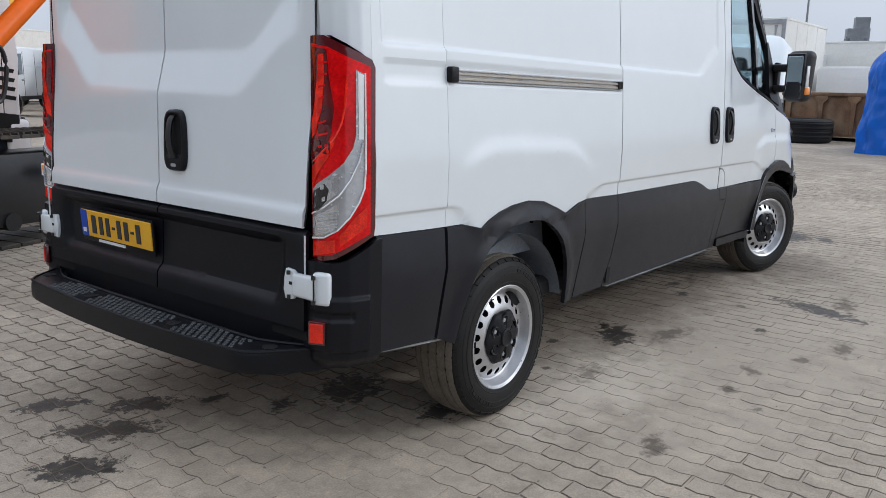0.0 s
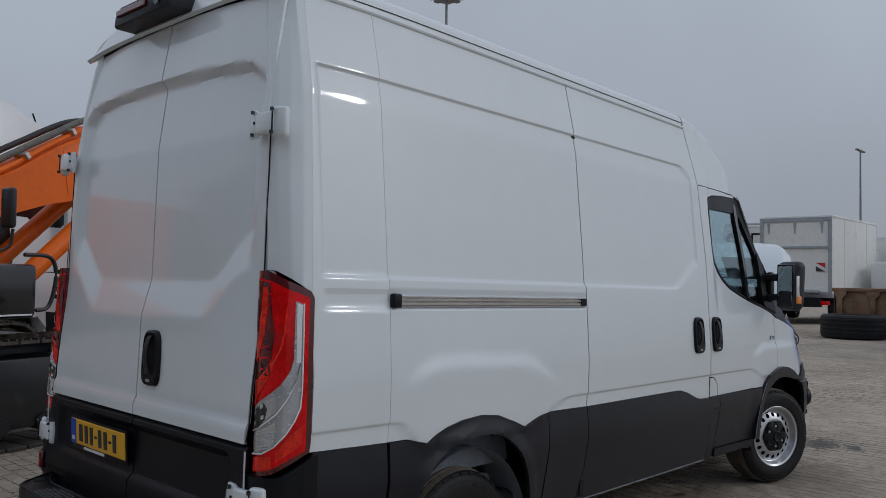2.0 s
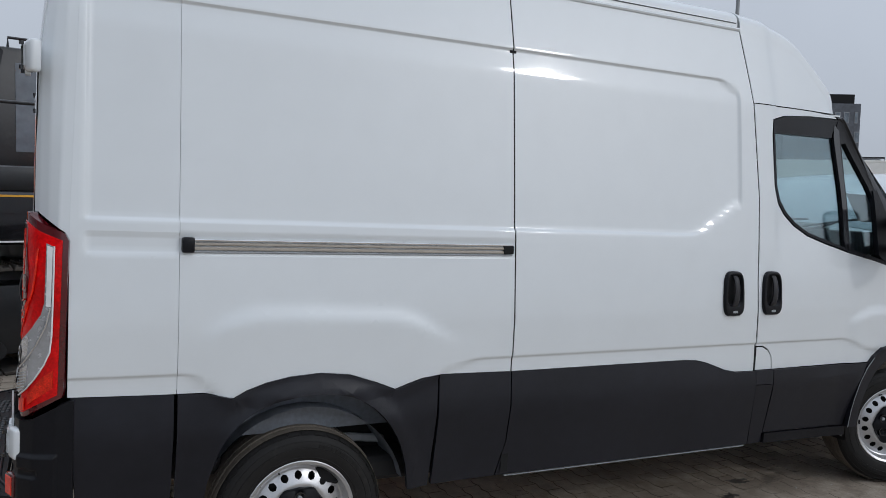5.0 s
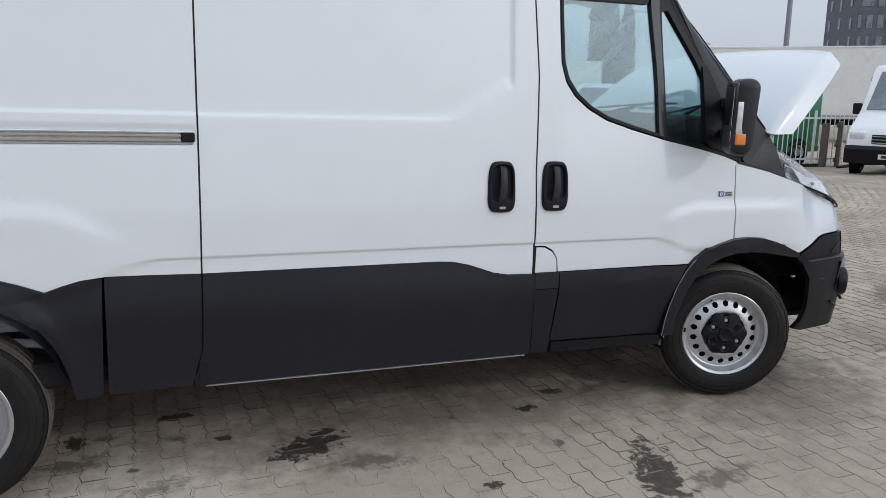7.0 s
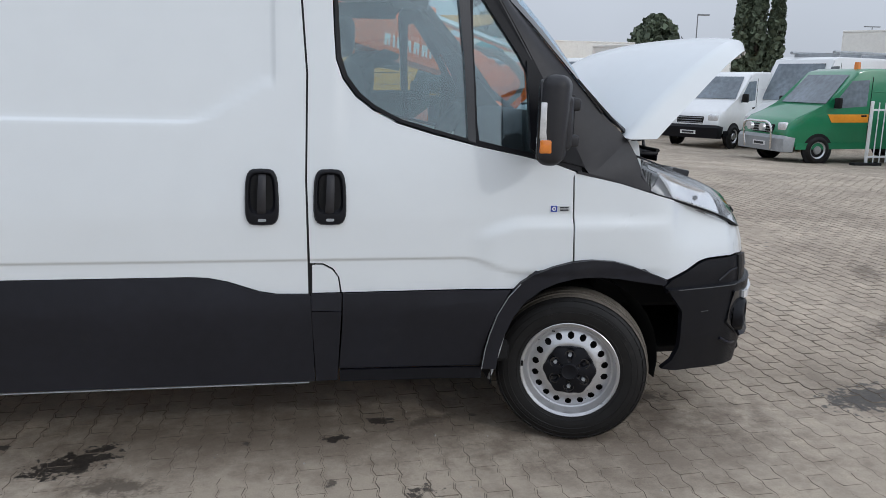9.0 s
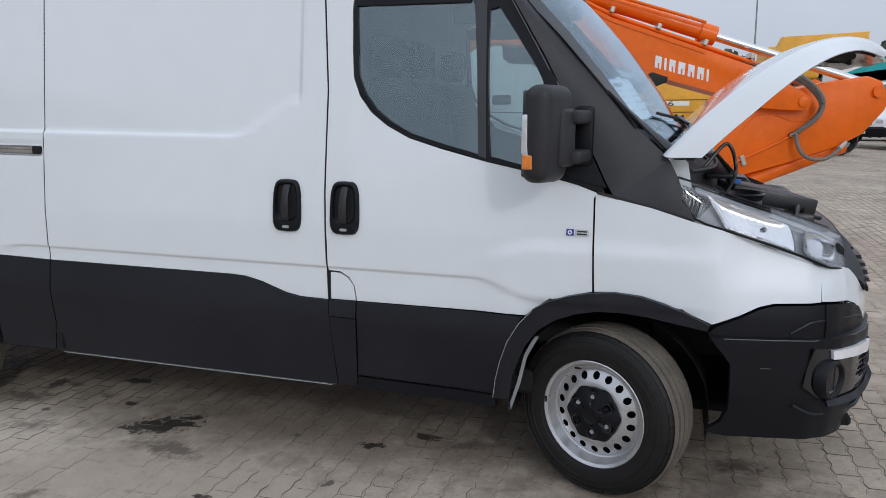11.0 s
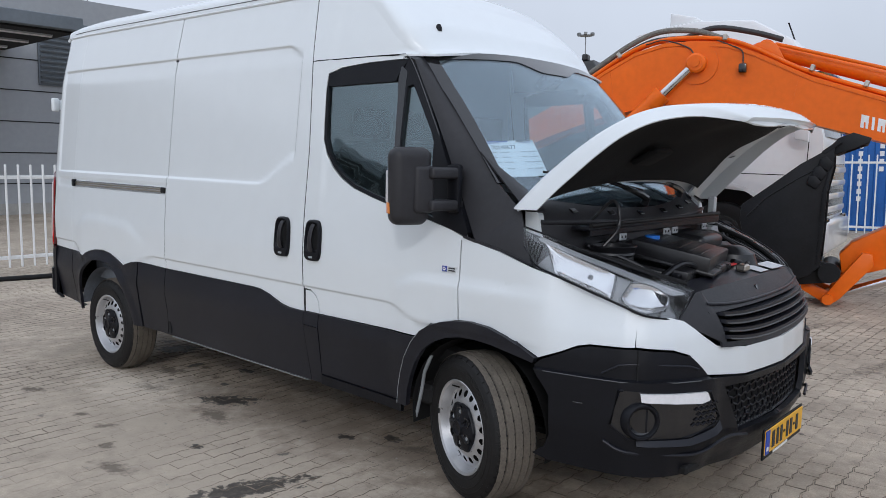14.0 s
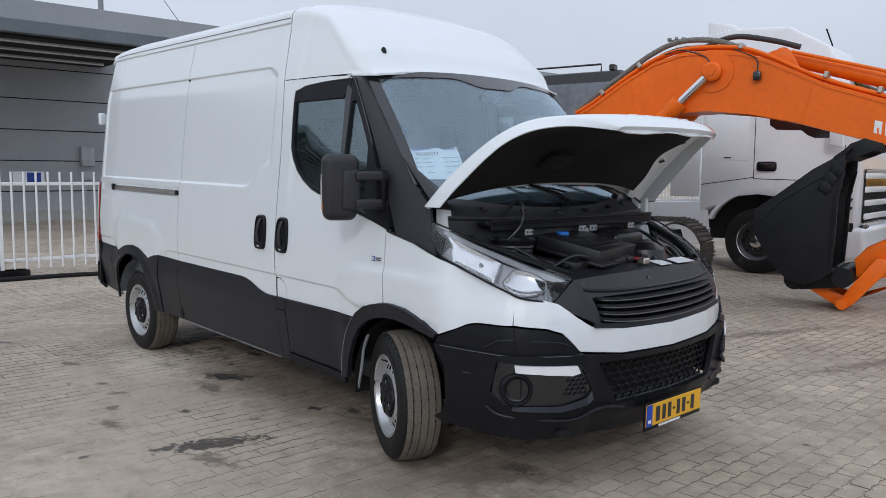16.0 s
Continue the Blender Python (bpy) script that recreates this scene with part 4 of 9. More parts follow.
part("roof_front", grid(B(), roof_nose, 40, 60, 0.01), PAINT, van)
for x, y in ((4.06, -0.662),):
    kb = part("washer_plug", lathe(B(), [(0.0, 0.018), (0.009, 0.016), (0.014, 0.006), (0.017, 0.0), (0.018, -0.02)], 16, "z", (x, y, 2.262)), PLASTIC, van)
for sg in (-1, 1):
    part("drip_rail", sweep(B(), [Vector((x, sg * (half(x, 2.484) + 0.001), 2.485)) for x in np.linspace(0.24, 3.32, 24)], 0.010, 8), PAINT, van)
    part("roof_seam", sweep(B(), [roofpt(x, sg * 0.975, 2.486) + Vector((0, 0, 0.001)) for x in np.linspace(0.3, 3.3, 24)], 0.0025, 6), STUD, van)
    part("roof_plug", box(B(), (3.0, sg * 0.79, 2.565), (0.10, 0.02, 0.004), 0.002), PAINT, van)
    part("gutter_seam", sweep(B(), [Vector((x, sg * (half(x, 2.104) + emboss(x, 2.104) - 0.002), 2.107)) for x in np.linspace(3.39, 4.03, 14)], 0.0035, 6), DARK, van)

# windscreen
ws = part("windscreen", grid(B(), lambda u, v: wsurf(0.008 + 0.984 * u, 0.022 + 0.968 * v + 0.105 * smooth01(0.80, 1.0, v) * smooth01(0.5, 0.38, abs(u - 0.5))), 60, 20, 0.005), SCREEN, van)
ws.visible_shadow = False
part("windscreen_seal", grid(B(), lambda u, v: wsurf(u, v * (0.055 + 0.075 * smooth01(0.20, 0.06, abs(u - 0.5)))) + Vector((0.003, 0, 0.003)), 60, 2, 0.006), GLOSSBLACK, van)
for k in (0, 1):
    part("windscreen_seal", grid(B(), lambda u, v: wsurf(k + (0.026 if k == 0 else -0.026) * u, v) + Vector((0.004, 0, 0.003)), 2, 16, 0.006), GLOSSBLACK, van)
part("mirror_mount", box(B(), (4.31, 0.0, 2.03), (0.05, 0.14, 0.10), 0.015, 2, (0, 50, 0)), GLOSSBLACK, van)

# rear doors
def rear(off=0.0):
    def f(y, z):
        x = lerp(z, (0.4, 0.80, 0.83, 1.43, 1.95, 2.22, 2.5), (0.035, 0.052, 0.058, 0.070, 0.075, 0.106, 0.152)) + 0.03 * (abs(y) / 0.85) ** 4 * smooth01(0.9, 1.4, z)
        a = abs(y)
        if z > 0.83:
            zl = 1.395 + 0.19 * smooth01(0.44, 0.74, a)
            zt_ = 2.232 - 0.03 * (a / 0.7) ** 2 - 0.045 * smooth01(0.64, 0.75, a)
            e = smooth01(0.775, 0.715, a) * min(1.0, max(0.0, (z - zl + 0.15) / 0.15)) * (1 - smooth01(zt_ - 0.026, zt_ + 0.020, z))
            x += 0.036 * e
            x -= 0.012 * (1 - smooth01(0.885, 0.905, z))
        return Vector((x - off, y, z))
    return f


for sg in (-1, 1):
    dr = part("rear_door", panel(B(), [(sg * p, z) for p, z in [(0.004, 0.835), (0.815, 0.835), (0.822, 1.43), (0.812, 2.0), (0.795, 2.44), (0.74, 2.475), (0.35, 2.495), (0.004, 2.50)]], rear(), 0.012, 0.015), PAINT, van)
    part("door_gap", sweep(B(), [rear(0.0)(sg * 0.8262, z) for z in np.linspace(0.84, 2.00, 18)], 0.0026, 6), DARK, dr)
    part("lower_cladding", panel(B(), [(sg * p, z) for p, z in [(0.004, 0.50), (0.835, 0.50), (0.825, 0.828), (0.004, 0.828)]], lambda y, z: rear(0.006)(y, z) + Vector((0.026 * smooth01(0.735 - 0.25 * max(0.0, 0.68 - z), 0.70 - 0.25 * max(0.0, 0.68 - z), abs(y)) * smooth01(0.565, 0.60, z) * (1 - smooth01(0.772, 0.788, z)) + 0.014 * smooth01(0.818, 0.828, z), 0, 0)), 0.02, 0.016), PLASTIC, dr)
door_handle("rear_handle", rear, -0.122, 1.075, 0.010)


def plate(parent, m):
    """A yellow number plate with a blue end strip and dark bars."""
    pl = part("number_plate", box(B(), (0, 0, 0), (0.006, 0.52, 0.112), 0.002), YELLOWPLATE, parent, "yellow number plate", m=m)
    part("frame", prism(B(), [(-0.268, -0.078), (0.268, -0.078), (0.268, 0.064), (-0.268, 0.064)], 0.002, 0.012, "x", 0.003), PLASTIC, pl)
    part("country_band", box(B(), (-0.0036, 0.235, 0), (0.004, 0.048, 0.110)), PLATEBLUE, pl)
    part("bar", box(B(), (-0.0046, 0.235, -0.03), (0.003, 0.026, 0.018)), WHITEPRINT, pl)
    y = 0.185
    for w in (0.052, 0.044, 0.044, -0.02, 0.044, 0.046, -0.02, 0.046):
        if w > 0:
            part("bar", box(B(), (-0.0046, y - w / 2, 0), (0.003, w * 0.62, 0.076)), INK, pl)
            y -= w + 0.008
        else:
            part("bar", box(B(), (-0.0046, y - 0.012, 0), (0.003, 0.020, 0.010)), INK, pl)
            y -= 0.032
    part("bar", box(B(), (0.0005, 0.04, -0.067), (0.003, 0.20, 0.011)), WHITEPRINT, pl)
    return pl


plate(van, pose(0.034, 0.285, 0.695, 0, -4, 0))
plate(van, pose(5.694, 0.0, 0.365, 0, 0, 180))
# step bumper
def stepout(y):
    a = abs(y)
    return -0.165 + 0.05 * (a / 0.8) ** 2 + 0.19 * smooth01(0.70, 0.90, a)


ys = [0.870 * math.sin(math.pi / 2 * (k / 20 - 1)) for k in range(41)]
st_out = [(stepout(y), y) for y in ys] + [(0.10, 0.870), (0.09, 0.8), (-0.005, 0.66), (-0.005, -0.66), (0.09, -0.8), (0.10, -0.870)]
step = part("step_bumper", prism(B(), st_out, 0.360, 0.438, "z", 0.014), PLASTIC, van)
part("step_lip", sweep(B(), [(stepout(y) + 0.006, y, 0.4375) for y in np.linspace(-0.84, 0.84, 41)], 0.006, 8), PLASTIC, step)
part("step_lip", sweep(B(), spline([(0.075, -0.84, 0.442), (0.010, -0.70, 0.442), (-0.012, -0.56, 0.442), (-0.014, 0.0, 0.442), (-0.012, 0.56, 0.442), (0.010, 0.70, 0.442), (0.075, 0.84, 0.442)], 8), 0.005, 8), CLADDING, step)
part("step_riser", panel(B(), [(-0.86, 0.40), (0.86, 0.40), (0.86, 0.52), (-0.86, 0.52)], lambda y, z: Vector((0.045 + 0.02 * smooth01(0.6, 0.8, abs(y)), y, z)), 0.02, 0.1), PLASTIC, van)
bm = B()
for i in range(41):
    for j in range(6):
        y = -0.64 + i * 0.0295 + (0.0147 if j % 2 else 0)
        x = stepout(y) + 0.026 + j * 0.0195
        if x < -0.02 and abs(abs(y) - 0.28) > 0.045:
            cyl(bm, (x, y, 0.436), (x, y, 0.4422), 0.0095, 0.0075, 8)
tagged(part("grip_studs", bm, STUD, step), "grey grip studs", kind="stuff")
for y in (-0.74, -0.28, 0.28, 0.74):
    part("drain_hole", cyl(B(), (stepout(y) + 0.075, y, 0.4375), (stepout(y) + 0.075, y, 0.4405), 0.026, seg=16), DARK, step)
# high brake lamp and rear camera housing
bl = part("brake_lamp_housing", prism(B(), [(-0.19, 2.515), (0.31, 2.515), (0.30, 2.565), (0.25, 2.602), (-0.14, 2.602), (-0.18, 2.565)], 0.025, 0.23, "x", 0.02), PLASTIC, van)
part("brake_lens", box(B(), (0.021, 0.13, 2.565), (0.012, 0.26, 0.03), 0.004), REDDEEP, bl)
part("camera_eye", cyl(B(), (0.017, -0.10, 2.555), (0.035, -0.10, 2.555), 0.022, seg=16), GLOSSBLACK, bl)
part("roof_lip", grid(B(), lambda u, v: Vector((0.125 + 0.05 * v, (2 * u - 1) * 0.80, 2.505 + 0.13 * v * (1 - (abs(2 * u - 1)) ** 6 * 0.75) - 0.03 * (2 * u - 1) ** 4)), 30, 5, 0.02), PAINT, van)

# front end
part("bumper_strip", panel(B(), [(ux(5.380), 0.985), (uy(0.80), 0.972), (uy(0.745), 0.958), (uy(0.66), 0.895), (uy(0.585), 0.846), (uy(0.4), 0.822), (0, 0.812), (-uy(0.4), 0.822), (-uy(0.585), 0.846), (-uy(0.66), 0.895), (-uy(0.745), 0.958), (-uy(0.80), 0.972), (-ux(5.380), 0.985),
      (-ux(5.380), 0.858), (-uy(0.80), 0.846), (-uy(0.73), 0.822), (-uy(0.69), 0.78), (-uy(0.645), 0.732), (-uy(0.4), 0.705), (0, 0.695), (uy(0.4), 0.705), (uy(0.645), 0.732), (uy(0.69), 0.78), (uy(0.73), 0.822), (uy(0.80), 0.846), (ux(5.380), 0.858)], nose(0.0), 0.014, 0.03), PAINT, van)
fb = part("front_bumper", panel(B(), [(uy(0.64), 0.722), (uy(0.68), 0.766), (uy(0.725), 0.812), (uy(0.80), 0.838), (ux(5.38), 0.850), (ux(5.2), 0.845), (ux(5.15), 0.832), (ux(5.08), 0.798), (ux(5.0), 0.762), (ux(4.97), 0.735), (ux(5.05), 0.62), (ux(5.055), 0.45), (ux(5.03), 0.39), (ux(4.98), 0.352), (ux(5.05), 0.335), (ux(5.2), 0.330), (uy(0.7), 0.315), (uy(0.3), 0.30), (0, 0.30), (-uy(0.3), 0.30), (-uy(0.7), 0.315), (-ux(5.2), 0.330), (-ux(5.05), 0.335), (-ux(4.98), 0.352), (-ux(5.03), 0.39), (-ux(5.055), 0.45), (-ux(5.05), 0.62), (-ux(4.97), 0.735), (-ux(5.0), 0.762), (-ux(5.08), 0.798), (-ux(5.15), 0.832), (-ux(5.2), 0.845), (-ux(5.38), 0.850), (-uy(0.80), 0.838), (-uy(0.725), 0.812), (-uy(0.68), 0.766), (-uy(0.64), 0.722), (-uy(0.4), 0.697),
      (0, 0.687), (0, 0.665), (-uy(0.55), 0.672), (-uy(0.43), 0.455), (0, 0.445), (uy(0.43), 0.455), (uy(0.55), 0.672), (0.002, 0.665), (0.002, 0.687), (uy(0.4), 0.697)], lambda u, z: nose(0.012 + 0.020 * smooth01(0.729, 0.723, z) * smooth01(0.56, 0.66, abs(u)) - 0.030 * smooth01(0.43, 0.33, z) * smooth01(0.9, 0.6, abs(u)))(u, z), 0.025, 0.03, ((), (0.735, 0.729, 0.726, 0.723, 0.715))), PLASTIC, van)
part("grille_backing", panel(B(), [(uy(0.58), 0.69), (uy(0.45), 0.43), (-uy(0.45), 0.43), (-uy(0.58), 0.69)], nose(-0.075), 0.01, 0.06), DARK, fb)
bm = B()
CELL, ROW = 0.062, 0.034                                # honeycomb of flattened hexagons
for j in range(-1, 7):
    for i in range(-9, 10):
        y, z = i * CELL + (CELL / 2 if j % 2 else 0.0), 0.478 + j * ROW
        hexa = [(y + dy * CELL, z + dz * ROW) for dy, dz in ((0.0, 0.62), (0.5, 0.30), (0.5, -0.30), (0.0, -0.62))]
        for p, q in zip(hexa, hexa[1:]):
            if all(abs(a[0]) < lerp(a[1], (0.45, 0.672), (0.44, 0.555)) and 0.446 < a[1] < 0.675 for a in (p, q)):
                sweep(bm, [nose(-0.030)(uy(p[0]), p[1]), nose(-0.030)(uy(q[0]), q[1])], 0.0055, 5)
part("lower_grille_mesh", bm, PLASTIC, fb)
part("grille_shelf", grid(B(), lambda u, v: nose(-0.02 - 0.075 * v)(uy(0.86 * u - 0.43), 0.452 + 0.03 * v), 24, 3, 0.008), CLADDING, fb)
bm = B()
for j in range(3):
    for i in range(-16, 17):
        y = i * 0.026 + (0.013 if j % 2 else 0.0)
        if abs(y) < 0.42:
            c = nose(-0.030 - 0.021 * j)(uy(y), 0.4575 + 0.0085 * j)
            box(bm, c, (0.013, 0.016, 0.006))
tagged(part("shelf_studs", bm, STUD, fb), "grey studs of the bumper shelf", kind="stuff")
for sg in (-1, 1):
    def nf(off, sg=sg):
        return lambda u, z: nose(off, sg)(u, z)
    pk = part("fog_lamp_pocket", panel(B(), [(ux(5.335), 0.690), (uy(0.655), 0.672), (uy(0.600), 0.560), (uy(0.625), 0.530), (uy(0.74), 0.492), (ux(5.36), 0.492), (ux(5.305), 0.545)], nf(0.0335), 0.006, 0.03), GLOSSBLACK, fb)
    part("pocket_rim", sweep(B(), [nose(0.035, sg)(u, z) for u, z in ((ux(5.335), 0.690), (uy(0.655), 0.672), (uy(0.600), 0.560), (uy(0.625), 0.530), (uy(0.74), 0.492), (ux(5.36), 0.492), (ux(5.305), 0.545), (ux(5.335), 0.690))], 0.006, 8), PLASTIC, pk)
    part("daytime_lamp", panel(B(), [(ux(5.395), 0.682), (uy(0.68), 0.676), (uy(0.665), 0.640), (uy(0.70), 0.630), (ux(5.40), 0.648)], nf(0.046), 0.014, 0.02), DRL, pk, "clear daytime lamp")
    c = nose(0.030, sg)(ux(5.402), 0.567)
    d = Vector((0.80, sg * 0.60, 0)).normalized()
    turned = Matrix.Translation(c) @ d.to_track_quat("X", "Z").to_matrix().to_4x4()
    part("fog_lamp_ring", lathe(B(), [(0.034, -0.050), (0.056, 0.016), (0.062, 0.024), (0.070, 0.025), (0.077, 0.016), (0.080, -0.02)], 36, "x"), PLASTIC, pk, m=turned)
    part("fog_lamp_bowl", lathe(B(), [(0.0, -0.022), (0.022, -0.024), (0.036, -0.018), (0.052, 0.010), (0.056, 0.012)], 30, "x"), GLOSSBLACK, pk, m=turned)
    part("fog_lamp_lens", lathe(B(), [(0.0, -0.006), (0.016, -0.008), (0.026, -0.014)], 24, "x"), LAMPGREYLENS, pk, m=turned)
    bm = B()
    for j in range(5):
        for i in range(5):
            u0 = uy(0.615) + i * 0.026 + (0.013 if j % 2 else 0)
            z0 = 0.538 + j * 0.021
            if u0 < uy(0.72) - 0.006 * j:
                sweep(bm, [nose(0.039, sg)(u0, z0), nose(0.039, sg)(u0 + 0.013, z0 + 0.010), nose(0.039, sg)(u0 + 0.026, z0)], 0.0038, 5)
    tagged(part("honeycomb", bm, CLADDING, pk), "black honeycomb insert", kind="stuff")
    part("bumper_blade", grid(B(), lambda u, v: nose(0.040 + 0.016 * v, sg)(lerp(u, (0.0, 0.5, 0.85, 1.0), (ux(5.39), uy(0.74), uy(0.625), uy(0.60))), lerp(u, (0.0, 0.5, 0.85, 1.0), (0.488, 0.486, 0.518, 0.545)) - (0.020 + 0.012 * u) * v), 20, 3, 0.012), CLADDING, fb)
    part("splitter_lip", sweep(B(), spline([nose(0.034, sg)(u, z) for u, z in ((ux(5.28), 0.470), (ux(5.36), 0.432), (uy(0.76), 0.412), (uy(0.66), 0.416), (uy(0.58), 0.446), (uy(0.50), 0.456), (uy(0.40), 0.440))], 5), 0.0075, 8), CLADDING, fb)
    part("scuff", panel(B(), [(ux(5.155), 0.612), (ux(5.195), 0.612), (ux(5.195), 0.6145), (ux(5.155), 0.6145)], nf(0.0345), 0.002, 0.1), STUD, fb)
    # lit edge of the bumper's ledge, painted as a paler grey line
    part("bumper_line", sweep(B(), [nose(0.0335, sg)(u, z) for u, z in ((ux(5.02), 0.7225), (ux(5.2), 0.7225), (ux(5.34), 0.7225), (uy(0.80), 0.7225), (uy(0.70), 0.7225))], 0.0022, 6), STUD, fb)
    part("bumper_crease", sweep(B(), [nose(0.0145, sg)(u, z) for u, z in ((ux(5.26), 0.745), (ux(5.325), 0.785), (ux(5.36), 0.792), (uy(0.82), 0.788), (uy(0.74), 0.780), (uy(0.70), 0.765))], 0.0045, 8), CLADDING, fb)
    part("bumper_line", sweep(B(), [nose(0.016, sg)(ux(5.385), z) for z in (0.72, 0.78, 0.85)], 0.003, 6), DARK, fb)
    # headlamp
    lowl = [(4.845, 0.960, 1.225), (4.905, 0.960, 1.146), (5.05, 0.968, 1.107), (5.2, 0.955, 1.062), (5.30, 0.925, 1.025), (5.39, 0.875, 0.984), (5.471, 0.745, 0.960)]
    uppl = [(4.826, 0.938, 1.308), (4.93, 0.905, 1.275), (5.06, 0.865, 1.228), (5.19, 0.81, 1.185), (5.30, 0.75, 1.145), (5.40, 0.675, 1.105), (5.470, 0.60, 1.070)]
    def hl(off, sg=sg):
        def f(u, v):
            s = u * 6
            i = min(5, int(s))
            k = s - i
            p = Vector(lowl[i]).lerp(Vector(lowl[i + 1]), k).lerp(Vector(uppl[i]).lerp(Vector(uppl[i + 1]), k), v)
            n = Vector((0.45 + 0.3 * u, 0.75 - 0.35 * u, 0.42)).normalized()
            p = p + n * (off + 0.022 * math.sin(math.pi * v) * math.sin(math.pi * min(1.0, u + 0.05)))
            return Vector((p.x, sg * p.y, p.z))
        return f
    hd = part("headlamp", grid(B(), lambda u, v: hl(-0.045)(u, v), 24, 8, 0.01), LAMPGREYLENS, van, "headlamp with clear lens and bright reflector")
    part("lamp_rim", sweep(B(), [hl(0.0)(k / 20, 0.0) for k in range(21)] + [hl(0.0)(1.0, k / 6) for k in range(1, 7)] + [hl(0.0)(1 - k / 20, 1.0) for k in range(1, 21)], 0.0045, 8), PLASTIC, hd)
    part("lamp_seal", sweep(B(), [hl(-0.002)(0.30 + 0.66 * k / 14, -0.012) for k in range(15)], 0.0025, 8), PLASTIC, hd)
    part("reflector_field", grid(B(), lambda u, v: hl(-0.036)(0.17 + 0.76 * u + 0.06 * v * (1 - u), 0.04 + 0.66 * v), 24, 8, 0.004), LAMPSMOKE, hd)
    def bowl_one(u, v):
        a, b = 0.285 - 0.11 * v, 0.595 - 0.045 * v
        dip = (1 - (2 * u - 1) ** 4) * (1 - (2 * v - 1) ** 4)
        return hl(-0.004 - 0.027 * dip + 0.0007 * math.sin(70 * u) * dip)(a + (b - a) * u, 0.06 + lerp(u, (0, 1), (0.68, 0.56)) * v)
    part("reflector", grid(B(), bowl_one, 56, 20, 0.004), LAMPSILVER, hd, "bright fluted reflector")
    part("reflector", grid(B(), lambda u, v: hl(-0.003 - 0.029 * (1 - v ** 3) + 0.0003 * v * math.sin(2 * math.pi * u * 14))(0.765 + 0.140 * v * max(-0.82, math.cos(2 * math.pi * u)), 0.37 + 0.34 * v * math.sin(2 * math.pi * u)), 112, 12, 0.004), LAMPSILVER, hd, "bright reflector bowl")
    part("bowl_ring", sweep(B(), [hl(-0.004)(0.765 + 0.142 * max(-0.82, math.cos(k * math.pi / 20)), 0.37 + 0.345 * math.sin(k * math.pi / 20)) for k in range(41)], 0.0035, 6), LAMPGREYLENS, hd)
    part("lamp_divider", sweep(B(), [hl(-0.010)(0.607 - 0.045 * k / 6, 0.07 + 0.55 * k / 6) for k in range(7)], 0.005, 8), LAMPGREYLENS, hd)
    part("lamp_ledge", grid(B(), lambda u, v: hl(-0.014)(0.12 + 0.84 * u, 0.76 + 0.16 * v - 0.06 * u), 20, 3, 0.006), LAMPSMOKE, hd)
    part("lamp_end", grid(B(), lambda u, v: hl(-0.020)(0.905 + 0.085 * u, 0.04 + 0.90 * v), 4, 8, 0.005), LAMPGREYLENS, hd)
    for k in range(5):
        part("lamp_rib", sweep(B(), [hl(-0.020)(0.045 + 0.030 * k, 0.14), hl(-0.020)(0.055 + 0.026 * k, 0.66)], 0.005, 6), DARK, hd)
    c3 = hl(-0.036)(0.33, 0.16)
    part("indicator_bulb", cyl(B(), c3, hl(-0.026)(0.33, 0.20), 0.006, 0.004, 14), AMBER, hd, "amber bulb")
    c4 = hl(-0.036)(0.45, 0.38)
    part("bulb", cyl(B(), c4, hl(-0.022)(0.45, 0.38), 0.012, 0.009, 14), LAMPGREYLENS, hd)
    ln = part("lens", grid(B(), lambda u, v: hl(0.004)(u, v), 24, 8, 0.004), LENS, hd)
    ln.visible_shadow = False

# radiator grille and slam panel
def gf(off=0.0):
    def f(u, v):
        # v 0 at the bottom edge, 1 at the top edge; u -1..1 across
        a = abs(u)
        hwb, hwt = 0.585, 0.60
        top = Vector((5.508 - 0.03 * a ** 2, 0.60 * u, 1.066 - 0.012 * a ** 3))
        bot = Vector((5.640 - 0.045 * a ** 2.5, 0.575 * u, 0.815 + 0.03 * a ** 2))
        p = top.lerp(bot, 1 - v)
        return p + Vector((0.02 * math.sin(math.pi * v) + off, 0, off * 0.4))
    return f


gr = part("radiator_grille", grid(B(), lambda u, v: gf(-0.05)(2 * u - 1, v * 0.8), 30, 10, 0.01), DARK, van, "black radiator grille with slats")
part("grille_top", grid(B(), lambda u, v: gf(0.0)(2 * u - 1, 0.63 + 0.39 * v), 30, 8, 0.012), SATIN, gr)
for k, v0 in enumerate((0.08, 0.22, 0.36, 0.50)):
    sl_ = part("slat", grid(B(), lambda u, v: gf(0.012 - 0.05 * v)((0.93 - 0.015 * k) * (2 * u - 1), v0 + 0.075 * v + 0.05 * abs(2 * u - 1) ** 5), 30, 3, 0.016), CLADDING, gr)
    # highlight on the slat's front edge, painted as a paler grey tube
    part("slat_highlight", sweep(B(), [gf(0.014)((0.91 - 0.015 * k) * q, v0 + 0.002 + 0.05 * abs(q) ** 5) for q in np.linspace(-1, 1, 31)], 0.0035, 6), STUD, sl_)
for sg in (-1, 1):
    def cheek(u, v, sg=sg):
        a = Vector((5.474, 0.752, 0.952)).lerp(Vector((5.476, 0.598, 1.060)), v)
        b = gf(0.0)(0.92, 0.02 + 0.98 * v)
        p = a.lerp(b, u)
        return Vector((p.x + 0.012 * math.sin(math.pi * u), sg * p.y, p.z))
    part("grille_cheek", grid(B(), cheek, 10, 12, 0.012), SATIN, gr)
part("grille_fold", sweep(B(), [gf(0.004)(0.97 * q, 0.70 + 0.10 * abs(q) ** 4) for q in np.linspace(-1, 1, 31)], 0.007, 8), CLADDING, gr)
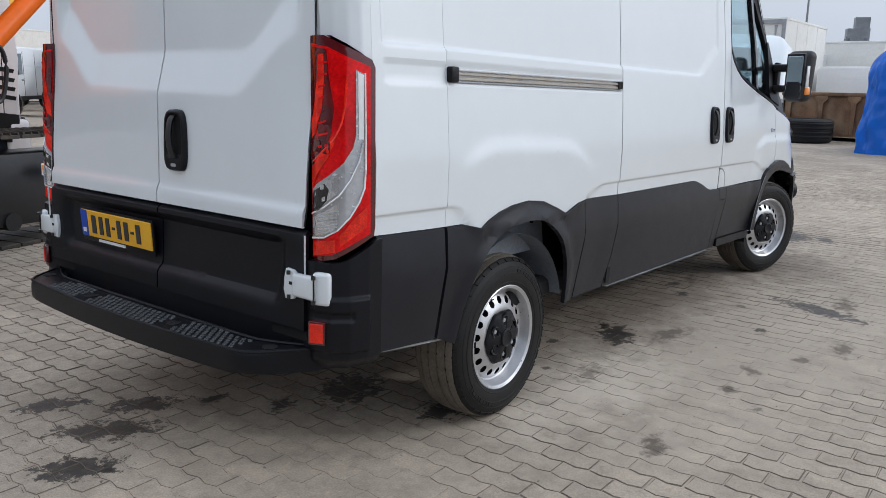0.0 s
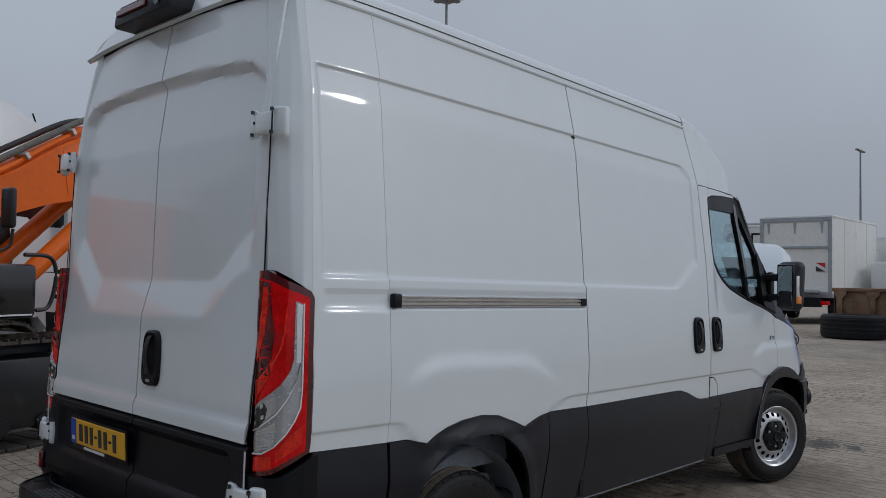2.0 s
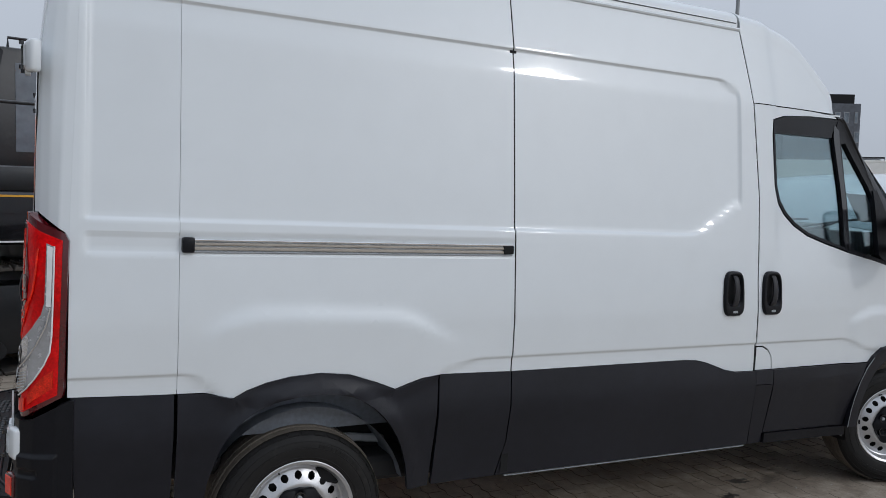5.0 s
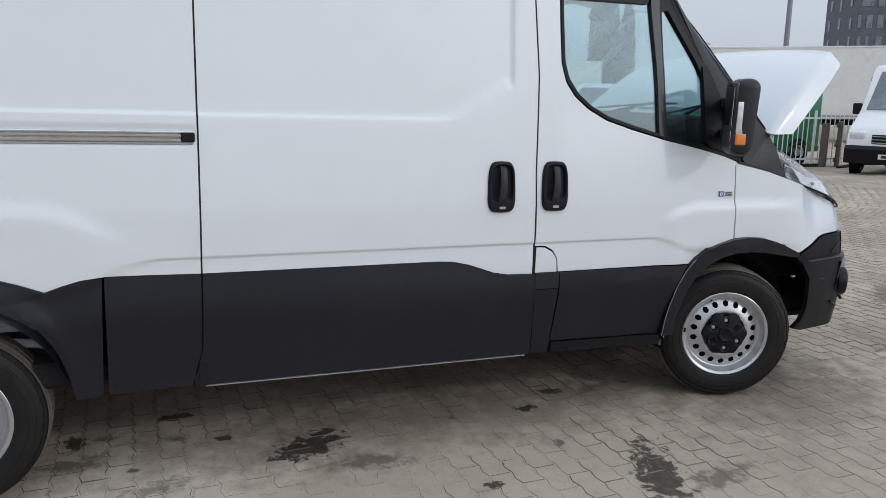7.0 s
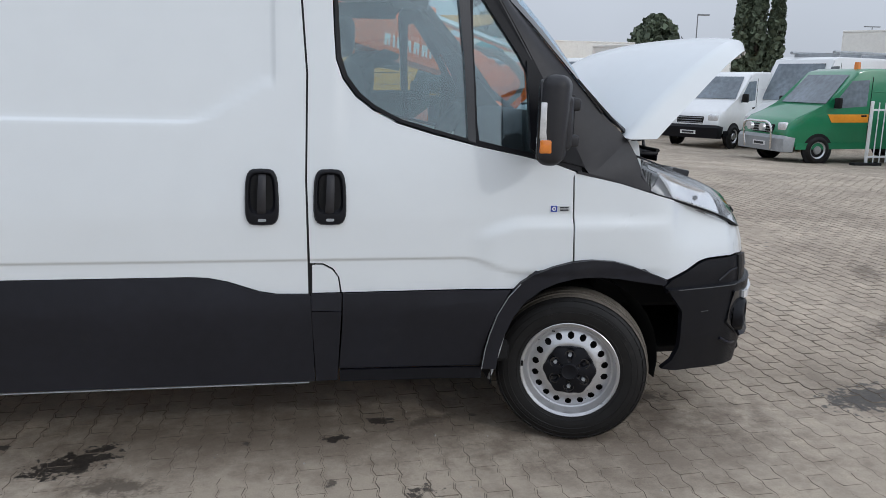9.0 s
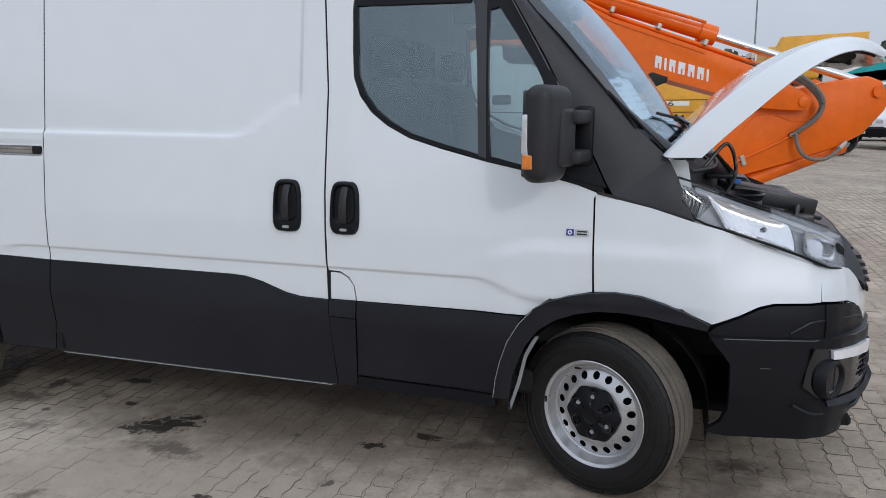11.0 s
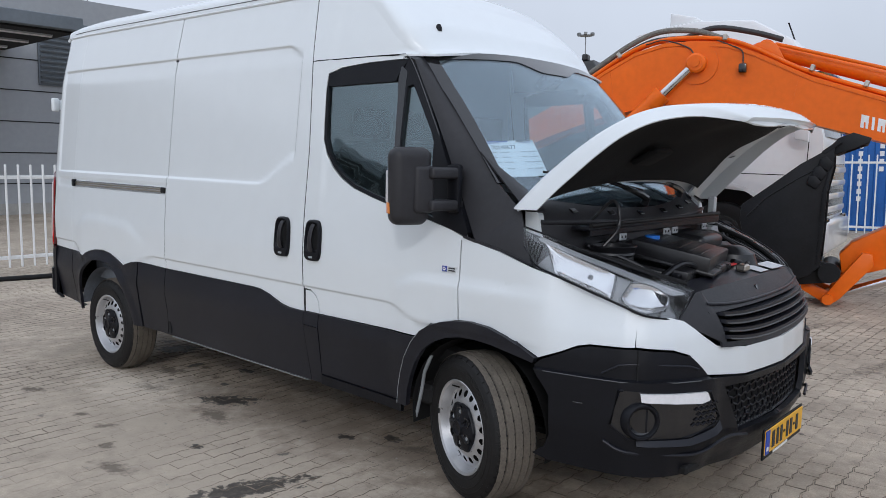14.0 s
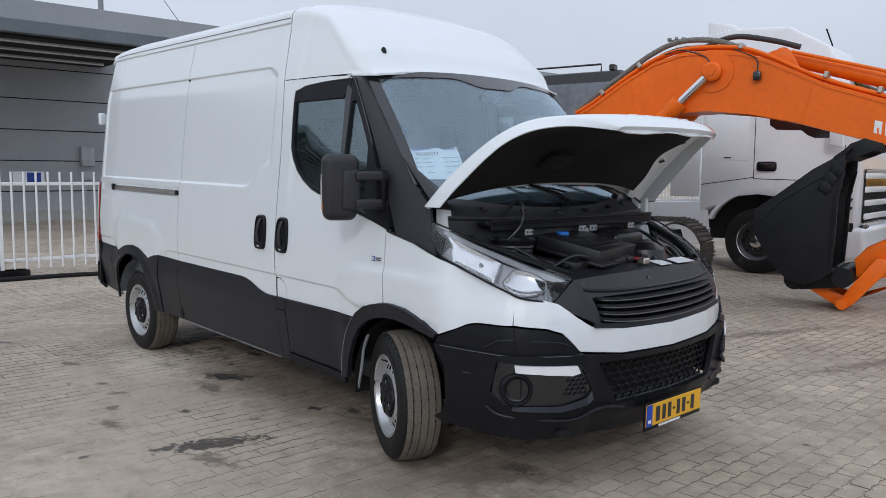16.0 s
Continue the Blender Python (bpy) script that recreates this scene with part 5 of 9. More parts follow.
part("bonnet_latch", cyl(B(), gf(-0.004)(-0.08, 0.86), gf(0.004)(-0.08, 0.86), 0.012, seg=14), GLOSSBLACK, gr)
part("grille_base", grid(B(), lambda u, v: gf(0.004)(2 * u - 1, 0.10 * v - 0.02), 30, 2, 0.012), CLADDING, gr)
sp = part("slam_panel", grid(B(), lambda u, v: Vector((5.50 - 0.03 * (2 * u - 1) ** 2 - 0.11 * v, 0.62 * (2 * u - 1), 1.069 - 0.012 * abs(2 * u - 1) ** 3 + 0.02 * v)), 20, 4, 0.02), CLADDING, van)
for y, w in ((0.40, 0.17), (0.20, 0.11)):
    part("sticker", box(B(), (5.445, y, 1.0850), (0.085, w, 0.002), 0, 1, (0, 10.3, 0)), PAPER, sp)
part("bonnet_catch", box(B(), (5.43, 0.06, 1.10), (0.05, 0.06, 0.035), 0.008), STEEL, sp)

# open bonnet: its shoulder crease, the lower edge of its side, and its middle line, from the hinges to the nose
CREASE_X = [4.763, 4.860, 4.950, 5.055, 5.160, 5.265, 5.370, 5.480, 5.600]
CREASE_Y = [0.950, 0.930, 0.908, 0.880, 0.845, 0.795, 0.715, 0.600, 0.440]
CREASE_Z = [1.379, 1.483, 1.569, 1.658, 1.735, 1.794, 1.826, 1.826, 1.790]
EDGE_X = [4.906, 4.985, 5.065, 5.156, 5.247, 5.335, 5.408, 5.480, 5.582]
EDGE_Y = [0.958, 0.945, 0.927, 0.902, 0.868, 0.815, 0.738, 0.628, 0.460]
EDGE_Z = [1.384, 1.465, 1.540, 1.625, 1.700, 1.752, 1.778, 1.788, 1.776]
MID_X = [4.870, 4.950, 5.040, 5.140, 5.250, 5.370, 5.480, 5.590, 5.665]
MID_Z = [1.495, 1.590, 1.675, 1.750, 1.812, 1.850, 1.862, 1.845, 1.797]


def smoothed(u, ys):
    """A smooth curve through nine even stations."""
    s = min(7.9999, max(0.0, u * 8))
    i = int(s)
    t = s - i
    p = [ys[max(0, i - 1)], ys[i], ys[i + 1], ys[min(8, i + 2)]]
    return 0.5 * (2 * p[1] + (p[2] - p[0]) * t + (2 * p[0] - 5 * p[1] + 4 * p[2] - p[3]) * t * t + (3 * p[1] - p[0] - 3 * p[2] + p[3]) * t ** 3)


def bonnet(off=0.0):
    def f(u, v):
        # u along from the hinges to the nose, v across from -1 to 1
        a = min(1.0, abs(v))
        ex, ey, ez = smoothed(u, CREASE_X), smoothed(u, CREASE_Y), smoothed(u, CREASE_Z)
        mx, mz = smoothed(u, MID_X), smoothed(u, MID_Z)
        tilt = 0.75 - 0.9 * u
        return Vector((mx + (ex - mx) * a ** 2.4 + off * max(-0.1, tilt), ey * v, mz + (ez - mz) * a ** 2.6 - off))
    return f


def flange(sg):
    def f(u, v):
        return bonnet()(u, sg).lerp(Vector((smoothed(u, EDGE_X), sg * smoothed(u, EDGE_Y), smoothed(u, EDGE_Z))), v)
    return f


def bonnet_skin(u, v):
    q = 2.5 * v - 1.25
    if abs(q) <= 0.94:
        return bonnet()(u, q)
    sg = 1 if q > 0 else -1
    a, c, d = bonnet()(u, sg * 0.94), bonnet()(u, sg), flange(sg)(u, 1.0)
    t = (abs(q) - 0.94) / 0.31
    return a.lerp(c, min(1.0, t * 2)).lerp(c.lerp(d, max(0.0, t * 1.3 - 0.3)), smooth01(0.0, 1.0, t))


hb = part("bonnet", grid(B(), bonnet_skin, 48, 90, 0.006), PAINT, van, "raised white bonnet", smooth=75)
part("bonnet_lip", grid(B(), lambda u, v: bonnet()(1.0, 2 * u - 1) + Vector((-0.022, 0, -0.016)) * v, 30, 3, 0.005), PAINT, hb)
for k in range(5):
    part("vent_slot", box(B(), bonnet(-0.001)(0.80, -0.30 + 0.15 * k), (0.05, 0.085, 0.012), 0.005, 2, (0, 4, 0)), PAINT, hb)
part("insulation", grid(B(), lambda u, v: bonnet(0.045 + 0.012 * math.sin(u * 9) * math.sin(v * 11))(0.08 + (0.79 + 0.035 * math.sin(9 * v) + 0.02 * math.sin(23 * v)) * u, -0.93 + (1.70 + 0.05 * math.sin(11 * u)) * v), 32, 28, 0.02), FOAM, hb, "black felt insulation pad")
part("inner_frame", grid(B(), lambda u, v: bonnet(0.028)(0.02 + 0.95 * u, (0.78 + 0.20 * v)), 24, 4, 0.012), PAINT, hb)
part("inner_frame", grid(B(), lambda u, v: bonnet(0.022)(0.02 + 0.95 * u, -(0.94 + 0.05 * v)), 24, 2, 0.008), PAINT, hb)
part("inner_frame", grid(B(), lambda u, v: bonnet(0.024 + 0.012 * math.sin(7 * u) * math.sin(13 * v))(0.80 + 0.19 * u, -0.90 + 1.86 * v), 10, 40, 0.008), PAINT, hb)
for v in (0.3, 0.55, 0.86):
    for u in ((0.94,) if v < 0.6 else (0.35, 0.55, 0.72, 0.9)):
        c = bonnet(0.034)(u, v)
        part("frame_hole", lathe(B(), [(0.0, 0.0), (0.022, 0.001)], 14, "z"), DARK, hb, m=Matrix.Translation(c) @ Euler((0, radians(-20), 0)).to_matrix().to_4x4())
part("air_scoop", box(B(), bonnet(0.075)(0.30, -0.35), (0.14, 0.18, 0.03), 0.014, 3, (0, -28, 0)), FOAM, hb)
for sg in (-1, 1):
    part("bonnet_hinge", prism(B(), [(4.80, 1.20), (4.90, 1.16), (4.86, 1.36), (4.82, 1.40), (4.79, 1.38)], sg * 0.84, sg * 0.88), PAINT, van)

# cowl below the windscreen, wipers
part("scuttle", grid(B(), lambda u, v: Vector((4.915 - (0.2 - 0.07 * v) * abs(2 * u - 1) ** 2.2 + 0.085 * v, 0.87 * (2 * u - 1), 1.368 + (0.08 - 0.066 * v) * abs(2 * u - 1) ** 2.2 - 0.058 * v)), 24, 6, 0.012), SATIN, van)
part("scuttle_front", grid(B(), lambda u, v: Vector((5.0 - 0.13 * abs(2 * u - 1) ** 2.2 + 0.02 * v, 0.87 * (2 * u - 1), 1.312 + 0.014 * abs(2 * u - 1) ** 2.2 - 0.15 * v)), 24, 4, 0.012), SATIN, van)
part("scuttle_ridge", sweep(B(), [(5.0 - 0.13 * abs(y) ** 2.2, 0.87 * y, 1.313 + 0.014 * abs(y) ** 2.2) for y in np.linspace(-1, 1, 25)], 0.011, 8), SATIN, van)
ledge = part("bulkhead_ledge", box(B(), (4.985, 0.0, 1.300), (0.100, 1.46, 0.020), 0.008, 2), PLASTIC, van)
part("ledge_face", box(B(), (5.030, 0.0, 1.280), (0.012, 1.44, 0.030), 0.004), PLASTIC, ledge)
part("ledge_seal", sweep(B(), [(5.034, y, 1.314) for y in np.linspace(-0.72, 0.72, 20)], 0.010, 8), RUBBER, ledge)
for y in (-0.62, -0.36, -0.10, 0.16, 0.42, 0.66):
    part("scuttle_clip", box(B(), (4.958 - 0.165 * abs(y / 0.87) ** 2.2, y, 1.346 + 0.047 * abs(y / 0.87) ** 2.2), (0.030, 0.045, 0.008), 0.002, 1, (0, 35, 0)), GLOSSBLACK, van)
for y0, y1 in ((0.02, -0.40), (0.58, 0.12)):
    a, b = wsurf((y0 / 0.868 + 1) / 2, 1.07) + Vector((0.03, 0, 0.03)), wsurf((y1 / 0.868 + 1) / 2, 0.915) + Vector((0.022, 0, 0.022))
    wp = part("wiper", sweep(B(), [a, a.lerp(b, 0.12) + Vector((0.008, 0, 0.008)), a.lerp(b, 0.5) + Vector((0.015, 0, 0.012)), b], [0.019, 0.018, 0.011, 0.007], 8), GLOSSBLACK, van)
    part("wiper_pivot", cyl(B(), a + Vector((-0.015, 0, -0.03)), a + Vector((0.006, 0, 0.014)), 0.022, 0.016, 16), PLASTIC, wp)
    part("wiper_blade", sweep(B(), [wsurf((y0 / 0.868 + 1) / 2 + 0.03, 0.995) + Vector((0.012, 0, 0.012)), b.lerp(a, 0.1), wsurf((y1 / 0.868 + 1) / 2 - 0.13, 0.905) + Vector((0.012, 0, 0.012))], 0.007, 6), RUBBER, wp)

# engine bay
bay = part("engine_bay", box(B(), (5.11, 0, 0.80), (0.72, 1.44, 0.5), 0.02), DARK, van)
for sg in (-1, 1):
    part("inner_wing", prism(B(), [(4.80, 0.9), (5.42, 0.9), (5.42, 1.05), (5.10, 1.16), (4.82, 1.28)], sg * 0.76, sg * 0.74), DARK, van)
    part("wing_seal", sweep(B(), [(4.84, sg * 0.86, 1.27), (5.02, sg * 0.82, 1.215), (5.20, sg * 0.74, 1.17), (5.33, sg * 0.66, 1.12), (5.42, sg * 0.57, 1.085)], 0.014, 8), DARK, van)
ec = part("engine_cover", box(B(), (5.19, -0.13, 1.165), (0.37, 0.48, 0.09), 0.010, 2, (0, 10, 12)), ENGINE, van)
for k in range(6):
    part("cover_rib", box(B(), (5.055 + 0.052 * k, -0.15 + 0.01 * k, 1.2285 - 0.0090 * k), (0.014, 0.42, 0.014), 0.005, 2, (0, 10, 12)), ENGINE, ec)
part("cover_lip", box(B(), (5.205, -0.13, 1.132), (0.39, 0.49, 0.02), 0.008, 2, (0, 10, 12)), ENGINE, ec)
part("air_box", box(B(), (5.05, 0.30, 1.17), (0.26, 0.28, 0.13), 0.03, 3, (0, 6, 0)), ENGINE, van)
part("intake_dome", lathe(B(), [(0.0, 0.125), (0.06, 0.118), (0.11, 0.085), (0.14, 0.0)], 28, "z", (5.29, 0.28, 1.06)), ENGINE, van)
part("intake_duct", lathe(B(), [(0.072, -0.06), (0.086, 0.030), (0.098, 0.056), (0.112, 0.062), (0.118, 0.056), (0.112, 0.048), (0.104, 0.030), (0.108, 0.020), (0.100, 0.010), (0.104, 0.0), (0.096, -0.06)], 32, "z", (5.06, -0.58, 1.165)), ENGINE, van)
part("coolant_cap", cyl(B(), (5.075, -0.20, 1.19), (5.075, -0.20, 1.245), 0.035, seg=16), BLUEPART, van, "blue cap")
for y in (-0.44, 0.02, 0.12, 0.50):
    bk = part("bracket", box(B(), (5.042, y, 1.250), (0.010, 0.062, 0.034), 0.003), GREYMETAL, van, "bright metal bracket")
    for dy in (-0.016, 0.016):
        part("bracket_hole", cyl(B(), (5.046, y + dy, 1.250), (5.0485, y + dy, 1.250), 0.006, seg=10), DARK, bk)
part("bracket", box(B(), (5.03, 0.07, 1.20), (0.02, 0.035, 0.10), 0.004), GREYMETAL, van)
st = part("strut_tower", prism(B(), [(4.94, 0.95), (5.10, 0.95), (5.06, 1.20), (5.05, 1.245), (4.98, 1.25)], 0.60, 0.68, "y", 0.01), GREYMETAL, van, "pale grey strut tower")
part("stay", box(B(), (5.00, 0.70, 1.33), (0.045, 0.03, 0.16), 0.008), PAINT, st)
part("inner_wing", prism(B(), [(4.86, 0.98), (5.40, 0.98), (5.40, 1.045), (5.10, 1.155), (4.86, 1.24)], -0.735, -0.725), GREYMETAL, van)
for k in range(5):
    part("wire_loom", sweep(B(), spline([(4.98 + 0.03 * k, 0.74 - 0.012 * k, 1.20), (5.14, 0.71 - 0.018 * k, 1.165 - 0.004 * k), (5.28, 0.65 - 0.02 * k, 1.12), (5.38, 0.57 - 0.02 * k, 1.085)], 6), 0.006 + 0.002 * (k % 2), 6), ENGINE if k % 2 else DARK, van)
part("fuse_box", box(B(), (5.17, 0.57, 1.12), (0.16, 0.12, 0.07), 0.014, 2, (0, 10, -18)), ENGINE, van)
part("wire_clip", box(B(), (5.36, 0.10, 1.105), (0.02, 0.26, 0.008), 0.003, 1, (0, 10, 0)), REDSTRIPE, van)
part("washer_cap", cyl(B(), (5.335, -0.30, 1.11), (5.335, -0.30, 1.14), 0.026, seg=16), ENGINE, van)
for k in range(9):
    part("engine_bay_clip", box(B(), (5.345 + 0.012 * (k % 3), -0.50 + 0.095 * k, 1.105 + 0.008 * (k % 2)), (0.035 + 0.01 * (k % 3), 0.045, 0.022), 0.005, 1, (0, 8, 17 * (k % 4))), ENGINE if k % 3 else PLASTIC, van)
for pts, r in ((((5.30, -0.55, 1.10), (5.33, -0.4, 1.15), (5.38, -0.25, 1.11), (5.36, 0.0, 1.09)), 0.013), (((4.93, -0.55, 1.32), (5.02, -0.50, 1.42), (5.06, -0.52, 1.30), (5.0, -0.6, 1.18)), 0.008), (((5.2, 0.42, 1.10), (5.33, 0.40, 1.14), (5.40, 0.2, 1.10)), 0.012), (((4.97, 0.4, 1.2), (5.1, 0.5, 1.22), (5.26, 0.5, 1.14), (5.38, 0.42, 1.1)), 0.011), (((5.35, -0.6, 1.08), (5.2, -0.63, 1.16), (5.0, -0.68, 1.22)), 0.01)):
    part("engine_hose", sweep(B(), spline(pts, 6), r, 8), ENGINE, van)
for c, s in (((5.33, -0.42, 1.10), (0.10, 0.14, 0.06)), ((5.36, -0.05, 1.10), (0.06, 0.20, 0.05)), ((5.22, 0.10, 1.11), (0.08, 0.06, 0.07)), ((5.32, 0.52, 1.05), (0.12, 0.14, 0.08)), ((4.97, -0.33, 1.19), (0.08, 0.16, 0.08)), ((4.96, 0.20, 1.2), (0.07, 0.16, 0.07)), ((5.17, -0.48, 1.08), (0.20, 0.08, 0.10))):
    part("engine_block_part", box(B(), c, s, 0.012, 2, (0, 6, 8)), ENGINE, van)

# inside: load bay shell, cab
part("load_bay", box(B(), (1.78, 0, 1.42), (3.18, 1.56, 2.0), 0.05), DARK, van)
part("floor_pan", box(B(), (2.7, 0, 0.42), (3.2, 1.86, 0.10), 0.02), DARK, van)
part("floor_pan", box(B(), (0.4, 0, 0.50), (0.7, 1.70, 0.12), 0.02), DARK, van)
part("bulkhead", box(B(), (3.40, 0, 1.35), (0.04, 1.72, 2.0), 0.01), LINER, van)
part("cab_floor", box(B(), (4.15, 0, 0.62), (1.2, 1.7, 0.1), 0.02), DARK, van)
part("cab_lining", grid(B(), lambda u, v: roofpt(3.42 + 0.76 * u, 0.96 * (2 * v - 1), 2.12) - Vector((0, 0, 0.09)), 10, 16, 0.01), LINER, van)
for sg in (-1, 1):
    part("door_card", panel(B(), [(3.45, 0.70), (4.50, 0.80), (4.50, 1.22), (4.05, 1.33), (3.72, 1.42), (3.53, 1.62), (3.45, 1.62)], side(sg, -0.085), 0.03, 0.2), SEAT, van)
part("dashboard", grid(B(), lambda u, v: Vector((4.36 + 0.44 * v, 0.86 * (2 * u - 1), 1.36 + 0.075 * math.sin(math.pi * v) - 0.25 * (1 - v) ** 6)), 16, 12, 0.03), SEAT, van)
part("dash_front", box(B(), (4.52, 0, 1.05), (0.30, 1.66, 0.50), 0.05, 3), SEAT, van)
sw = part("steering_wheel", lathe(B(), [(0.175 + 0.016 * math.cos(a), 0.016 * math.sin(a)) for a in np.linspace(0, 2 * math.pi, 9)], 32, "z"), SEAT, van, m=pose(4.22, 0.42, 1.32, 0, -62, 0))
part("hub", box(B(), (0, 0, -0.01), (0.14, 0.32, 0.03), 0.012, 2), SEAT, sw)
for y, w in ((0.42, 0.50), (-0.42, 0.86)):
    s = part("cab_seat", box(B(), (3.86, y, 1.00), (0.50, w, 0.16), 0.05, 3), SEAT, van)
    part("backrest", box(B(), (3.60, y, 1.36), (0.16, w, 0.64), 0.06, 3, (0, -10, 0)), SEAT, s)
    for k in ((0,) if w < 0.6 else (-0.22, 0.22)):
        part("headrest", box(B(), (3.555, y + k, 1.78), (0.10, 0.26, 0.17), 0.04, 3), SEAT, s)
# sheets of paper behind the windscreen
def sheet(u, v):
    p = wsurf(0.030 + 0.152 * u, 0.685 - 0.04 * u + 0.235 * v)
    return p + Vector((-0.02, 0, -0.02))


pp = part("price_sheet", grid(B(), sheet, 6, 6, 0.002), PAPER, van, "printed white sheet")
def bars(u0, u1, v0, v1, mt):
    part("print_bar", grid(B(), lambda u, v: sheet(u0 + (u1 - u0) * u, v0 + (v1 - v0) * v) + Vector((0.005, 0, 0.005)), 1, 1), mt, pp, smooth=0)
bars(0.03, 0.97, 0.085, 0.10, BLUEINK)
bars(0.06, 0.42, 0.03, 0.07, BLUEINK)
bars(0.60, 0.92, 0.03, 0.07, INK)
ax, ay = (sheet(0.6, 0.25) - sheet(0.1, 0.25)).normalized(), (sheet(0.1, 0.1) - sheet(0.1, 0.4)).normalized()
az = ax.cross(ay).normalized()
fc = bpy.data.curves.new("sheet_number", "FONT")
fc.body, fc.size, fc.extrude = "70149677", 0.034, 0.0003
num = new("sheet_number", fc)
num.parent = pp
num.matrix_basis = Matrix.Translation(sheet(0.10, 0.26) + az * 0.004) @ Matrix((ax, az.cross(ax), az)).transposed().to_4x4()
fc.materials.append(INK)
for i, v0 in enumerate((0.34, 0.48, 0.62, 0.80)):
    for u0, u1 in ((0.06, 0.14), (0.20, 0.36), (0.58, 0.70), (0.74, 0.94)):
        bars(u0, u1 - 0.02 * (i % 2), v0, v0 + 0.028, GREYMETAL)
# small sticker on the door
stk = part("door_sticker", panel(B(), [(4.419, 1.072), (4.509, 1.072), (4.509, 1.100), (4.419, 1.100)], side(-1, 0.003), 0.002, 0.2), PAPER, van, "small white and blue sticker")
part("mark", panel(B(), [(4.421, 1.073), (4.450, 1.073), (4.450, 1.099), (4.421, 1.099)], side(-1, 0.005), 0.002, 0.2), BLUEINK, stk)
part("mark", lathe(B(), [(0.004, 0), (0.009, 0), (0.009, 0.001)], 14, "y", (4.435, -half(4.435, 1.086) - emboss(4.435, 1.086) - 0.0065, 1.086)), WHITEPRINT, stk)
part("label_field", panel(B(), [(4.453, 1.073), (4.508, 1.073), (4.508, 1.099), (4.453, 1.099)], side(-1, 0.0046), 0.002, 0.2), CONTGREY, stk)
for z in (1.091, 1.0805):
    part("print_bar", panel(B(), [(4.462, z - 0.003), (4.500, z - 0.003), (4.500, z + 0.003), (4.462, z + 0.003)], side(-1, 0.0065), 0.002, 0.2), INK, stk)


def wheel(parent, name="wheel"):
    """A wheel, its outer face towards -y, its centre at the origin."""
    prof = [(0.208, -0.090), (0.214, -0.104), (0.228, -0.110), (0.246, -0.1145), (0.266, -0.117), (0.288, -0.1155), (0.306, -0.111), (0.320, -0.1035), (0.330, -0.095), (0.336, -0.086), (0.3405, -0.06), (0.3425, -0.02)]
    w = part(name, lathe(B(), prof + [(r, -y) for r, y in prof[::-1]], 80), RUBBER, parent)
    for a, dy in ((0.300, 0.1125), (0.276, 0.1168), (0.238, 0.1125)):
        part("sidewall_ring", lathe(B(), [(a - 0.002, -dy), (a, -dy - 0.0018), (a + 0.002, -dy)], 60), RUBBER, w)
    bm = B()
    for a0 in (0.6, 3.75):
        for k in range(9):
            an, wd = a0 + 0.085 * k, 0.010 + 0.007 * (k * 5 % 3)
            q = [(0.283 + dr, an + da) for dr, da in ((-0.008, -wd / 0.56), (0.008, -wd / 0.56), (0.008, wd / 0.56), (-0.008, wd / 0.56))]
            a = ring(bm, [(r * math.cos(t), -0.1150, r * math.sin(t)) for r, t in q])
            b = ring(bm, [(r * math.cos(t), -0.1180, r * math.sin(t)) for r, t in q])
            bridge(bm, a, b)
            bm.faces.new(b)
    tagged(part("sidewall_lettering", bm, RUBBER, w), "raised marks on the sidewall", kind="stuff")
    bm = B()
    n = 76
    for y0, wd, sk, r in ((-0.076, 0.027, 0.5, 0.3445), (-0.039, 0.033, 0.0, 0.3485), (0.0, 0.035, 0.25, 0.350), (0.039, 0.033, 0.5, 0.3485), (0.076, 0.027, 0.0, 0.3445)):
        rs = []
        for k in range(n * 4):
            an = 2 * math.pi * (k + sk) / (n * 4)
            cut = 0.0030 if k % 8 == 0 else 0.0
            out = -1 if y0 < 0 else 1
            drop = 0.004 if abs(y0) > 0.06 else 0.0
            ra, rb = (r - drop, r) if out < 0 else (r, r - drop)
            rs.append(ring(bm, [(ra * math.cos(an), y0 - wd / 2 + cut, ra * math.sin(an)), (rb * math.cos(an), y0 + wd / 2 - cut, rb * math.sin(an)), (0.339 * math.cos(an), y0 + wd / 2 + 0.001 - cut, 0.339 * math.sin(an)), (0.339 * math.cos(an), y0 - wd / 2 - 0.001 + cut, 0.339 * math.sin(an))]))
        for i in range(len(rs)):
            bridge(bm, rs[i], rs[(i + 1) % len(rs)])
    part("tread", bm, TREAD, w, "dusty tread ribs")
    bm = B()
    for k in range(n // 2):
        an = 2 * math.pi * k / (n // 2)
        for sgn in (-1, 1):
            q = []
            for da, (r, y) in ((-1, (0.3335, 0.0935)), (1, (0.3335, 0.0935)), (1, (0.3232, 0.1040)), (-1, (0.3232, 0.1040))):
                t = an + da * 0.066
                q.append((r, y, t))
            a = ring(bm, [((r - 0.004) * math.cos(t), sgn * (y - 0.004), (r - 0.004) * math.sin(t)) for r, y, t in q])
            b = ring(bm, [((r + 0.0016) * math.cos(t), sgn * (y + 0.0012), (r + 0.0016) * math.sin(t)) for r, y, t in q])
            bridge(bm, a, b)
            bm.faces.new(b)
    tagged(part("shoulder_tread", bm, RUBBER, w), "dark shoulder blocks", kind="stuff")
    rim = part("rim", lathe(B(), [(0.222, -0.098), (0.226, -0.106), (0.220, -0.110), (0.208, -0.104), (0.204, -0.092), (0.198, -0.074), (0.193, -0.062), (0.187, -0.059), (0.182, -0.061), (0.1775, -0.066)], 64), RIM, w, "silver steel rim")
    part("barrel", lathe(B(), [(0.198, -0.06), (0.186, 0.0), (0.19, 0.09), (0.205, 0.10)], 48), DARK, rim)
